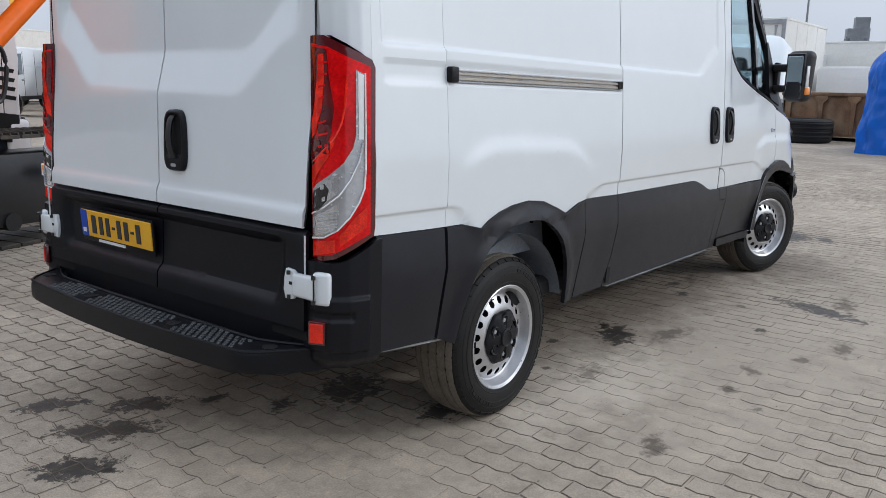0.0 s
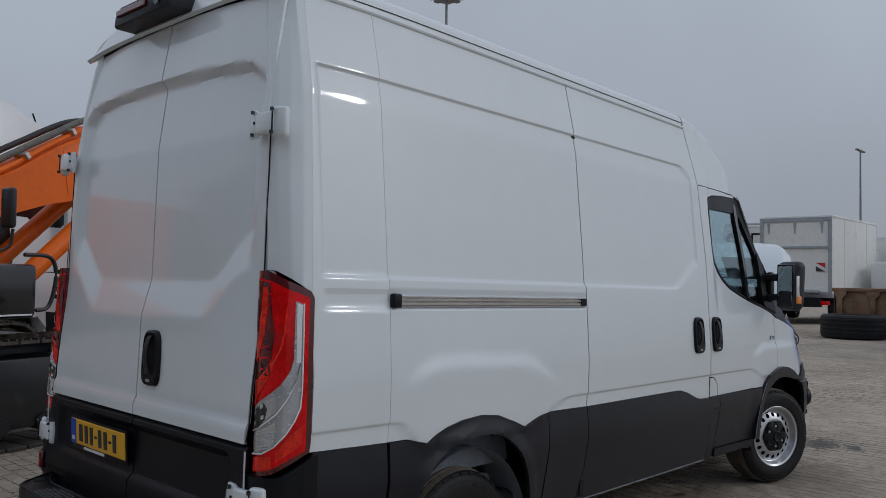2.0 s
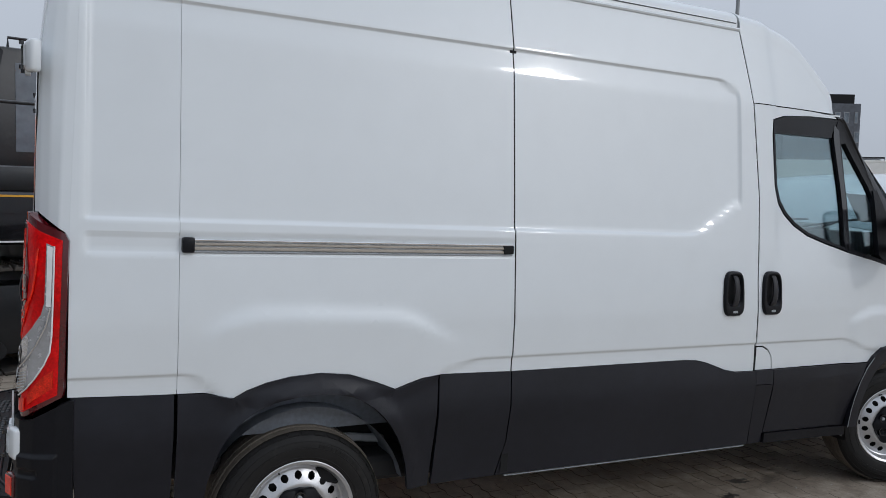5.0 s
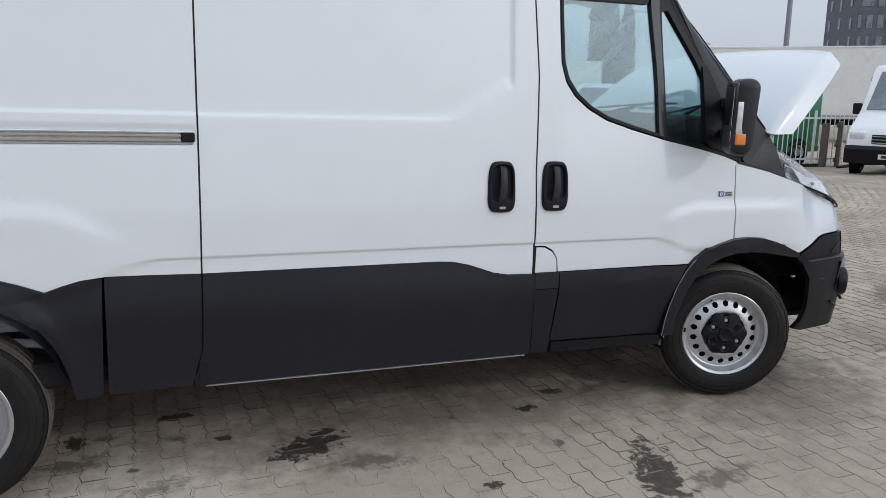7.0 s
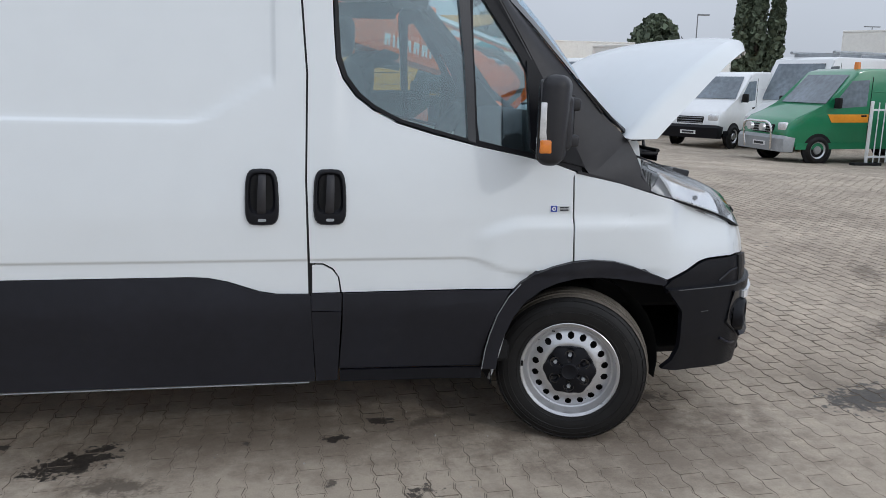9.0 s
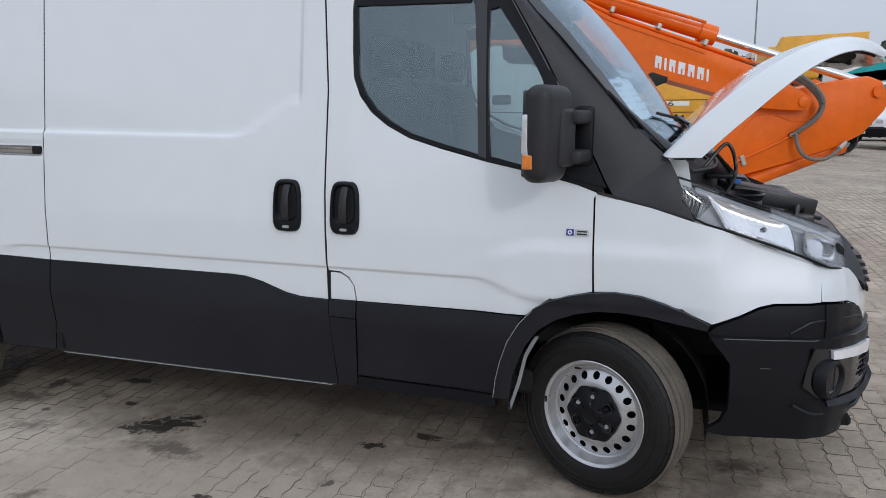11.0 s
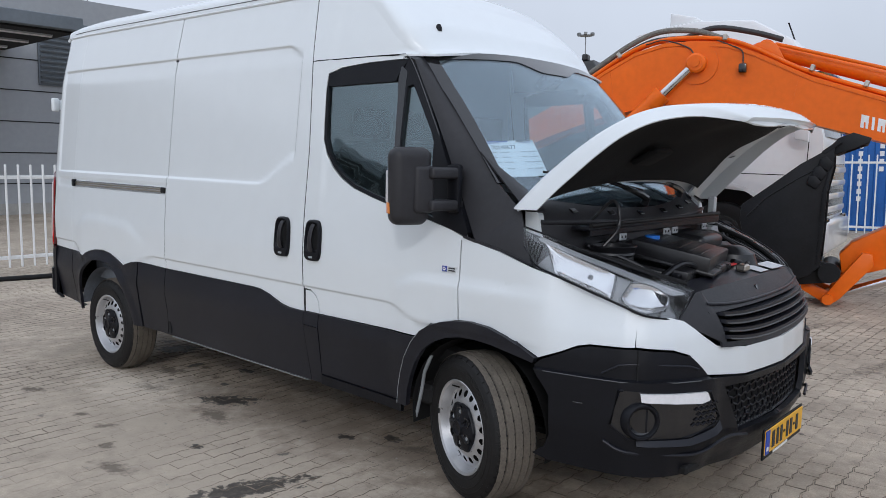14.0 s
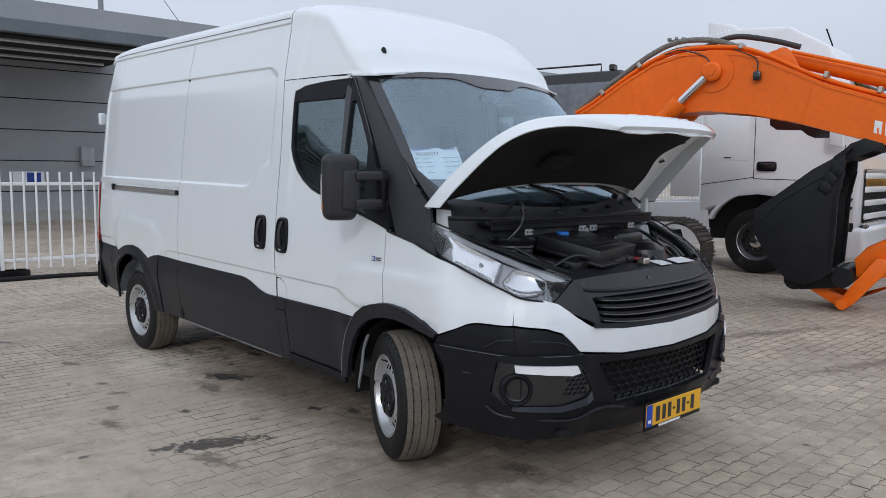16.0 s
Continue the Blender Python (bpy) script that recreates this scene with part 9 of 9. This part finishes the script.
# -- lamp posts --
def lamp_post(x, y, h, r, heads, label):
    p = thing("lamp_post", pose(x, y, gz(x, y) - 0.05), label, "lamp post", group="lamp posts of the yard")
    part("pole", cyl(B(), (0, 0, 0), (0, 0, h), r, r * 0.5, 12), LAMPGREY, p)
    if heads > 2:
        part("crown", lathe(B(), [(0.0, h), (1.0, h), (1.0, h + 0.12), (0.0, h + 0.12)], 24, "z"), LAMPGREY, p)
        for k in range(heads):
            a = 2 * math.pi * k / heads
            part("floodlight", box(B(), (1.15 * math.cos(a), 1.15 * math.sin(a), h + 0.25), (0.5, 0.5, 0.35), 0.05, 1, (0, 0, math.degrees(a))), LAMPGREY, p)
    else:
        for k in range(heads):
            sg = -1 if k else 1
            part("lamp_head", box(B(), (sg * 0.45, 0, h - 0.03), (0.85, 0.22, 0.10), 0.03, 1), LAMPGREY, p)
    part("switch_box", box(B(), (0.0, -r - 0.2, h * 0.20), (0.6, 0.4, 0.7), 0.03), LAMPGREY, p)
    return p


lamp_post(43.0, 37.6, 23.3, 0.20, 9, "tall grey floodlight mast with a ring of lamps")
lamp_post(56.5, 11.9, 10.6, 0.10, 2, "slim grey lamp post with two heads")
lamp_post(31.7, 48.5, 6.6, 0.07, 1, "slim grey lamp post with one head")
lamp_post(59.5, 65.8, 7.2, 0.08, 2, "slim grey lamp post with two heads")
lamp_post(-56.8, 102.4, 21.4, 0.14, 6, "far floodlight mast above the excavator")
lamp_post(9.0, 45.8, 12.0, 0.06, 1, "slim grey lamp post with one head")

# -- trees --
def tree(name, x, y, h, crown, seed, label, n=2600, leaf=0.34, trunk=0.16):
    """A tree: tapered trunk, limbs and a crown of many small leaf clumps. crown(t): radius by height share."""
    rnd = random.Random(seed)
    t = thing(name, pose(x, y, gz(x, y) - 0.1), label, "tree")
    part("trunk", cyl(B(), (0, 0, 0), (0, 0, h * 0.8), trunk, trunk * 0.25, 10), BARK, t)
    bm = B()
    for k in range(14):
        z = h * (0.18 + 0.6 * k / 14)
        a = rnd.uniform(0, 6.28)
        r = crown(z / h) * 0.8
        sweep(bm, [(0, 0, z), (r * 0.5 * math.cos(a), r * 0.5 * math.sin(a), z + h * 0.06), (r * math.cos(a), r * math.sin(a), z + h * 0.14)], [trunk * 0.4, trunk * 0.25, trunk * 0.1], 5)
    part("limbs", bm, BARK, t)
    vs, fs = [], []
    puffs = [(rnd.uniform(0, 6.28), rnd.uniform(0.12, 1.0)) for _ in range(60)]
    for k in range(n):
        a0, t0 = puffs[rnd.randrange(60)]
        tt = min(1.0, max(0.08, t0 + rnd.gauss(0, 0.05)))
        a = a0 + rnd.gauss(0, 0.5)
        r = crown(tt) * (0.35 + 0.65 * math.sqrt(rnd.random())) * rnd.uniform(0.8, 1.1)
        c = Vector((r * math.cos(a), r * math.sin(a), tt * h))
        q = Euler((rnd.uniform(0, 3.1), rnd.uniform(0, 3.1), rnd.uniform(0, 6.2))).to_matrix()
        s = leaf * rnd.uniform(0.5, 1.3)
        i = len(vs)
        for dx, dy in ((-0.5, -0.2), (0.1, -0.5), (0.5, 0.1), (0.0, 0.5), (-0.45, 0.3)):
            vs.append(tuple(c + q @ Vector((dx * s, dy * s, 0.1 * s * rnd.random()))))
        fs.append((i, i + 1, i + 2, i + 3, i + 4))
    me = bpy.data.meshes.new("crown")
    me.from_pydata(vs, [], fs)
    me.materials.append(LEAF)
    ob = new("crown", me)
    ob.parent = t
    return t


for k, (dx, hh) in enumerate(((0.0, 9.6), (1.0, 10.2), (2.15, 8.4))):
    tree("poplar", 34.3 + dx * 0.86, 47.0 - dx * 0.52, hh, lambda t: 0.58 * math.sin(math.pi * min(1.0, 0.12 + 0.86 * t)) ** 0.6, 11 + k, "slender dark green poplar in a row", n=2600, leaf=0.36)
tree("tree", 33.6, 58.8, 7.2, lambda t: 2.3 * math.sin(math.pi * min(1.0, max(0.02, (t - 0.15) / 0.87))) ** 0.6, 31, "rounded dark green broadleaf tree", n=3600, leaf=0.5)
for k in range(3):
    x, y = 10 + 9 * k, 95 - 2 * k
    tree("tree", x, y, 7.5 + (k * 37 % 5) * 0.6, lambda t: 3.6 * math.sin(math.pi * min(1.0, max(0.02, (t - 0.1) / 0.92))) ** 0.55, 51 + k, "distant dark green tree on the skyline", n=1100, leaf=1.1)
# ---- ground ----
STAINS = [  # x, y, long, wide, turn, darkness
    (2.40, -0.84, 0.22, 0.13, 20, 0.95), (2.50, -0.72, 0.10, 0.05, 40, 0.9), (2.61, -1.07, 0.21, 0.09, -12, 0.72), (3.72, -1.62, 0.40, 0.12, 66, 0.85), (3.95, -1.72, 0.24, 0.08, 10, 0.7), (6.30, -0.80, 0.34, 0.20, 15, 0.85),
    (3.52, -0.79, 0.07, 0.045, 0, 0.9), (3.74, -0.64, 0.08, 0.05, 0, 0.85), (3.98, -0.67, 0.17, 0.07, 20, 0.6), (2.05, -0.63, 0.05, 0.035, 0, 0.85), (1.86, -0.57, 0.05, 0.04, 0, 0.8),
    (1.42, -0.46, 0.10, 0.06, 80, 0.9), (1.42, -0.68, 0.17, 0.09, 0, 0.75), (1.54, -0.45, 0.08, 0.05, 0, 0.8), (1.74, -1.01, 0.14, 0.07, 10, 0.6), (1.86, -0.31, 0.10, 0.05, 0, 0.95),
    (0.12, 0.30, 0.20, 0.10, -35, 0.95), (-0.12, 0.17, 0.26, 0.12, -40, 0.85), (-0.13, 0.58, 0.16, 0.09, -30, 0.90), (-0.35, -0.04, 0.20, 0.12, -40, 0.9), (0.35, 0.11, 0.08, 0.05, 0, 0.9),
    (0.51, -0.17, 0.10, 0.06, 20, 0.85), (0.84, -0.26, 0.24, 0.16, 20, 0.95), (0.92, -0.73, 0.16, 0.10, 0, 0.88), (5.15, -0.58, 0.15, 0.08, 10, 0.8), (6.34, -1.07, 0.20, 0.09, 30, 0.86),
    (2.30, -1.62, 0.09, 0.05, 30, 0.7), (2.64, -1.78, 0.07, 0.05, 0, 0.7), (3.02, -1.45, 0.06, 0.04, 0, 0.85), (2.98, -1.91, 0.17, 0.06, 10, 0.7), (1.97, -1.62, 0.07, 0.05, 0, 0.8), (1.18, -1.60, 0.11, 0.06, 20, 0.8), (-0.02, -1.77, 0.12, 0.05, 30, 0.88),
    (7.4, 0.3, 0.5, 0.14, 35, 0.7), (6.9, -1.9, 0.18, 0.06, 20, 0.6), (8.3, 1.7, 0.4, 0.15, 60, 0.6), (5.6, 3.6, 1.3, 0.12, 75, 0.6), (4.4, 4.0, 1.2, 0.12, 70, 0.6)]


def paving(name, near=True):
    """Worn concrete paving: dusty blotches, oil drips with ragged rims, pale trodden sand by a wheel."""
    m = bpy.data.materials.new(name)
    m.use_nodes = True
    n, l = m.node_tree.nodes, m.node_tree.links
    b = n["Principled BSDF"]
    pos = n.new("ShaderNodeNewGeometry").outputs["Position"]

    def noise(scale, detail=6.0, rough=0.6):
        t = n.new("ShaderNodeTexNoise")
        t.inputs["Scale"].default_value, t.inputs["Detail"].default_value, t.inputs["Roughness"].default_value = scale, detail, rough
        l.new(pos, t.inputs["Vector"])
        return t

    def span(src, a, c, lo, hi):
        r = n.new("ShaderNodeMapRange")
        r.inputs[1].default_value, r.inputs[2].default_value, r.inputs[3].default_value, r.inputs[4].default_value = a, c, lo, hi
        l.new(src, r.inputs[0])
        return r.outputs[0]

    def mix(fac, ca, cb, blend="MIX"):
        x = n.new("ShaderNodeMix")
        x.data_type, x.blend_type = "RGBA", blend
        if isinstance(fac, float):
            x.inputs["Factor"].default_value = fac
        else:
            l.new(fac, x.inputs["Factor"])
        for key, c in (("A", ca), ("B", cb)):
            if isinstance(c, tuple):
                x.inputs[key].default_value = (*c, 1)
            else:
                l.new(c, x.inputs[key])
        return x.outputs["Result"]

    def calc(op, a, c):
        x = n.new("ShaderNodeMath")
        x.operation = op
        for k, v in ((0, a), (1, c)):
            if isinstance(v, float):
                x.inputs[k].default_value = v
            else:
                l.new(v, x.inputs[k])
        return x.outputs[0]

    col = mix(span(noise(0.75, 8.0, 0.68).outputs["Fac"], 0.36, 0.62, 0.0, 1.0), (0.300, 0.248, 0.192), (0.450, 0.378, 0.296))
    col = mix(1.0, col, span(noise(7.0, 8.0, 0.7).outputs["Fac"], 0.3, 0.7, 0.78, 1.20), "MULTIPLY")
    col = mix(1.0, col, span(noise(140.0, 3.0).outputs["Fac"], 0.3, 0.7, 0.80, 1.20), "MULTIPLY")
    col = mix(span(noise(1.7, 8.0, 0.7).outputs["Fac"], 0.56, 0.80, 0.0, 0.50), col, (0.175, 0.148, 0.120))
    col = mix(span(noise(34.0, 5.0, 0.7).outputs["Fac"], 0.62, 0.74, 0.0, 0.55), col, (0.13, 0.112, 0.092))
    col = mix(span(noise(21.0, 6.0, 0.7).outputs["Fac"], 0.62, 0.78, 0.0, 0.45), col, (0.50, 0.45, 0.38))
    if near:
        src = n.new("ShaderNodeObjectInfo").outputs["Random"]
        isl = n.new("ShaderNodeNewGeometry").outputs["Random Per Island"]
        col = mix(1.0, col, span(src, 0.0, 1.0, 0.92, 1.08), "MULTIPLY")
        col = mix(1.0, col, span(isl, 0.0, 1.0, 0.92, 1.08), "MULTIPLY")
        # trodden pale sand
        for at, size, tone, most in (((3.3, -1.45, 0), (2.9, 0.95, 1), (0.43, 0.365, 0.29), 0.70), ((1.62, -0.98, 0), (0.72, 0.42, 1), (0.60, 0.52, 0.42), 0.95)):
            mp = n.new("ShaderNodeMapping")
            mp.vector_type = "TEXTURE"
            mp.inputs["Location"].default_value, mp.inputs["Scale"].default_value = at, size
            l.new(pos, mp.inputs["Vector"])
            ln = n.new("ShaderNodeVectorMath")
            ln.operation = "LENGTH"
            l.new(mp.outputs[0], ln.inputs[0])
            edge = calc("ADD", ln.outputs["Value"], span(noise(4.0, 9.0, 0.68).outputs["Fac"], 0.3, 0.7, -0.50, 0.50))
            col = mix(span(edge, 0.35, 1.15, most, 0.0), col, tone)
        # grey-brown dirt in blotches a hand wide; brown dirt and van shadow painted along its side
        col = mix(span(noise(4.6, 7.0, 0.74).outputs["Fac"], 0.52, 0.72, 0.0, 0.36), col, (0.190, 0.156, 0.120))
        col = mix(span(noise(11.0, 6.0, 0.74).outputs["Fac"], 0.56, 0.70, 0.0, 0.36), col, (0.150, 0.124, 0.098))
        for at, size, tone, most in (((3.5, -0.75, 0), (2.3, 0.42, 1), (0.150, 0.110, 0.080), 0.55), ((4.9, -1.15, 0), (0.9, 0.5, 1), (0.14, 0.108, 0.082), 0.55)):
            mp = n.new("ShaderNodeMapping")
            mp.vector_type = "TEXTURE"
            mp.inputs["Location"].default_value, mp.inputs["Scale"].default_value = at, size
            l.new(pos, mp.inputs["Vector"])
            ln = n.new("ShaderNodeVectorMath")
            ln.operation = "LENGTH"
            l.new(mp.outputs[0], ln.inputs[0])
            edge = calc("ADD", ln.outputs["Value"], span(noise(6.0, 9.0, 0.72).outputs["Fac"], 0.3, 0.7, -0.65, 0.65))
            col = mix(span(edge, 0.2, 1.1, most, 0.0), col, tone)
        # oil
        wob = n.new("ShaderNodeVectorMath")
        wob.operation = "MULTIPLY_ADD"
        l.new(noise(11.0, 5.0, 0.7).outputs["Color"], wob.inputs[0])
        wob.inputs[1].default_value = (0.12, 0.12, 0.0)
        wob.inputs[2].default_value = (-0.06, -0.06, 0.0)
        add = n.new("ShaderNodeVectorMath")
        add.operation = "ADD"
        l.new(pos, add.inputs[0])
        l.new(wob.outputs[0], add.inputs[1])
        total = faint = None
        rag = span(noise(17.0, 7.0, 0.72).outputs["Fac"], 0.25, 0.75, -0.75, 0.95)
        for x, y, a, w, turn, dark in STAINS:
            mp = n.new("ShaderNodeMapping")
            mp.vector_type = "TEXTURE"
            mp.inputs["Location"].default_value, mp.inputs["Scale"].default_value = (x, y, 0), (a, w, 1)
            mp.inputs["Rotation"].default_value = (0, 0, radians(turn))
            l.new(add.outputs[0], mp.inputs["Vector"])
            ln = n.new("ShaderNodeVectorMath")
            ln.operation = "LENGTH"
            l.new(mp.outputs[0], ln.inputs[0])
            ragged = calc("ADD", ln.outputs["Value"], rag)
            if dark >= 0.84:
                v = span(ragged, 0.72, 0.90, min(1.0, dark * 1.1), 0.0)
                total = v if total is None else calc("MAXIMUM", total, v)
            else:
                v = span(ragged, 0.45, 1.10, dark, 0.0)
                faint = v if faint is None else calc("MAXIMUM", faint, v)
        # small drips all over
        vo = n.new("ShaderNodeTexVoronoi")
        vo.inputs["Scale"].default_value = 2.6
        l.new(add.outputs[0], vo.inputs["Vector"])
        drip = calc("MULTIPLY", span(vo.outputs["Distance"], 0.05, 0.075, 0.8, 0.0), span(noise(0.8).outputs["Fac"], 0.44, 0.52, 0.0, 1.0))
        total = calc("MAXIMUM", total, drip)
        total = calc("MULTIPLY", total, span(noise(26.0, 4.0).outputs["Fac"], 0.25, 0.55, 0.82, 1.0))
        col = mix(faint, col, (0.078, 0.060, 0.045))
        col = mix(total, col, (0.036, 0.030, 0.025))
        l.new(span(total, 0.0, 1.0, 0.82, 0.55), b.inputs["Roughness"])
    else:
        br = n.new("ShaderNodeTexBrick")
        br.inputs["Scale"].default_value = 1.0
        br.inputs["Brick Width"].default_value, br.inputs["Row Height"].default_value, br.inputs["Mortar Size"].default_value = 0.21, 0.105, 0.006
        br.inputs["Color1"].default_value, br.inputs["Color2"].default_value, br.inputs["Mortar"].default_value = (1.1, 1.1, 1.1, 1), (0.88, 0.88, 0.88, 1), (0.55, 0.55, 0.55, 1)
        rt = n.new("ShaderNodeMapping")
        rt.inputs["Rotation"].default_value = (0, 0, radians(90))
        l.new(pos, rt.inputs["Vector"])
        l.new(rt.outputs[0], br.inputs["Vector"])
        col = mix(1.0, col, br.outputs["Color"], "MULTIPLY")
        b.inputs["Roughness"].default_value = 0.85
    l.new(col, b.inputs["Base Color"])
    bp = n.new("ShaderNodeBump")
    bp.inputs["Strength"].default_value, bp.inputs["Distance"].default_value = 0.5, 0.004
    l.new(noise(65.0, 5.0).outputs["Fac"], bp.inputs["Height"])
    l.new(bp.outputs[0], b.inputs["Normal"])
    return m


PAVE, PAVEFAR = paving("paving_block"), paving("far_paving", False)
JOINT = mat("dark_joint_dirt", (0.155, 0.124, 0.094), 0.95, vary=0.35, scale=5, bump=0.4, bump_scale=120)
BX0, BX1, BY0, BY1 = -6.0, 14.0, -8.0, 12.0        # the stretch laid block by block
vs, fs, mi = [], [], []
xs = [-400.0, -200.0, -100.0] + [float(v) for v in np.arange(-60, -10, 10.0)] + [float(v) for v in np.arange(-10, 50, 2.0)] + [float(v) for v in np.arange(50, 401, 25.0)]
ys = [-400.0, -200.0, -100.0, -50.0, -20.0] + [float(v) for v in np.arange(-10, 50, 2.0)] + [float(v) for v in np.arange(50, 401, 25.0)]
for x in xs:
    for y in ys:
        vs.append((x, y, gz(x, y) - 0.0012))
for i in range(len(xs) - 1):
    for j in range(len(ys) - 1):
        a = i * len(ys) + j
        fs.append((a, a + len(ys), a + len(ys) + 1, a + 1))
        mi.append(0 if BX0 <= xs[i] < BX1 and BY0 <= ys[j] < BY1 else 1)
me = bpy.data.meshes.new("ground")
me.from_pydata(vs, [], fs)
me.materials.append(PAVE)
me.materials.append(PAVEFAR)
me.polygons.foreach_set("material_index", mi)
ground = tagged(new("ground", me), "grey block-paved yard with dark oil stains", "ground", kind="structure")

# paving blocks with wavy long sides in running bond, long joints along y; here and there they sink under dust and sand
BW, BL = 0.105, 0.21
NB = 10
BLOCK_F = [tuple(range(NB))] + [(k + NB, (k + 1) % NB + NB, (k + 1) % NB, k) for k in range(NB)]


def block_ring(jit, rnd):
    """Two rings: the worn upper edge, and the foot of the chamfer in the joint."""
    line = [(q * BL / 4, 0.006 if q % 2 == 0 else -0.006) for q in (-2, -1, 0, 1, 2)]
    out = []
    for ins, z in ((0.0062, 0.0), (0.0016, -0.0045)):
        for sx, row in ((1, line), (-1, line[::-1])):
            for y, wave in row:
                y_in = y - math.copysign(ins, y) if abs(y) > BL * 0.4 else y
                out.append((sx * (BW / 2 - ins) + wave + rnd.uniform(-jit, jit), y_in + rnd.uniform(-jit, jit), z))
    return out


def sunk(x, y):
    """How far a block lies above the dust: patches are buried, more of them beside the van."""
    n1 = noise.noise(Vector((x * 0.55, y * 0.55, 3.0))) + 0.5 * noise.noise(Vector((x * 1.7, y * 1.7, 9.0)))
    return 0.0011 + 0.0034 * n1 - 0.0012 * smooth01(-3.2, -2.2, y) * (1 - smooth01(-0.9, -0.4, y)) * smooth01(0.2, 1.2, x) * (1 - smooth01(5.5, 7.0, x))


rnd = random.Random(11)
shapes = []
for k in range(6):
    me = bpy.data.meshes.new("block")
    me.from_pydata(block_ring(0.0016, rnd), [], BLOCK_F)
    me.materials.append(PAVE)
    me.materials.append(JOINT)
    me.polygons.foreach_set("material_index", [0] + [1] * NB)
    shapes.append(me)
rings6 = [block_ring(0.0016, rnd) for k in range(6)]
vs, fs = [], []
for i in range(int((BX1 - BX0) / BW)):
    x = BX0 + BW * (i + 0.5)
    for j in range(int((BY1 - BY0) / BL) + 1):
        y = BY0 + BL * (j + (0.5 if i % 2 else 0.0))
        if y > BY1 - 0.05:
            continue
        z, tx, ty = gz(x, y) + sunk(x, y) + rnd.uniform(-0.0009, 0.0009), rnd.uniform(-0.010, 0.010), rnd.uniform(-0.007, 0.007)
        if 2.0 < x < 5.2 and -2.65 < y < -0.80:
            blk = new("block", shapes[rnd.randrange(6)])
            blk.parent = ground
            blk.matrix_basis = pose(x + rnd.uniform(-0.0012, 0.0012), y + rnd.uniform(-0.003, 0.003), z, math.degrees(ty), math.degrees(tx), rnd.uniform(-0.7, 0.7))
        else:
            base = len(vs)
            jx, jy, jr = rnd.uniform(-0.0012, 0.0012), rnd.uniform(-0.003, 0.003), rnd.uniform(-0.012, 0.012)
            vs.extend((x + jx + p[0] - jr * p[1], y + jy + p[1] + jr * p[0], z + p[2] + tx * p[0] + ty * p[1]) for p in rings6[rnd.randrange(6)])
            fs.extend(tuple(base + q for q in f) for f in BLOCK_F)
me = bpy.data.meshes.new("paving_blocks")
me.from_pydata(vs, [], fs)
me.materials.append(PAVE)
me.materials.append(JOINT)
me.polygons.foreach_set("material_index", ([0] + [1] * NB) * (len(fs) // (NB + 1)))
pb = new("paving_blocks", me)
pb.parent = ground
tagged(pb, "worn grey concrete paving blocks", kind="stuff")

# grit and small stones in the joints
GRIT = mat("pale_grit", (0.36, 0.33, 0.29), 0.9, vary=0.25, scale=30, island=True, rand=0.35)
vs, fs = [], []
for k in range(900):
    x, y, r = rnd.uniform(-2.5, 9.0), rnd.uniform(-3.4, 4.0), rnd.choice((0.003, 0.004, 0.004, 0.006, 0.009))
    base = len(vs)
    a0 = rnd.uniform(0, 6.28)
    z = gz(x, y) - 0.002
    for q in range(5):
        rr = r * rnd.uniform(0.7, 1.2)
        vs.append((x + rr * math.cos(a0 + q * 1.2566), y + rr * math.sin(a0 + q * 1.2566), z))
    vs.append((x, y, z + r * rnd.uniform(0.7, 1.1)))
    fs.extend((base + q, base + (q + 1) % 5, base + 5) for q in range(5))
me = bpy.data.meshes.new("grit")
me.from_pydata(vs, [], fs)
me.materials.append(GRIT)
tagged(new("grit", me), "scattered pale grit on the paving", "grit", kind="stuff")
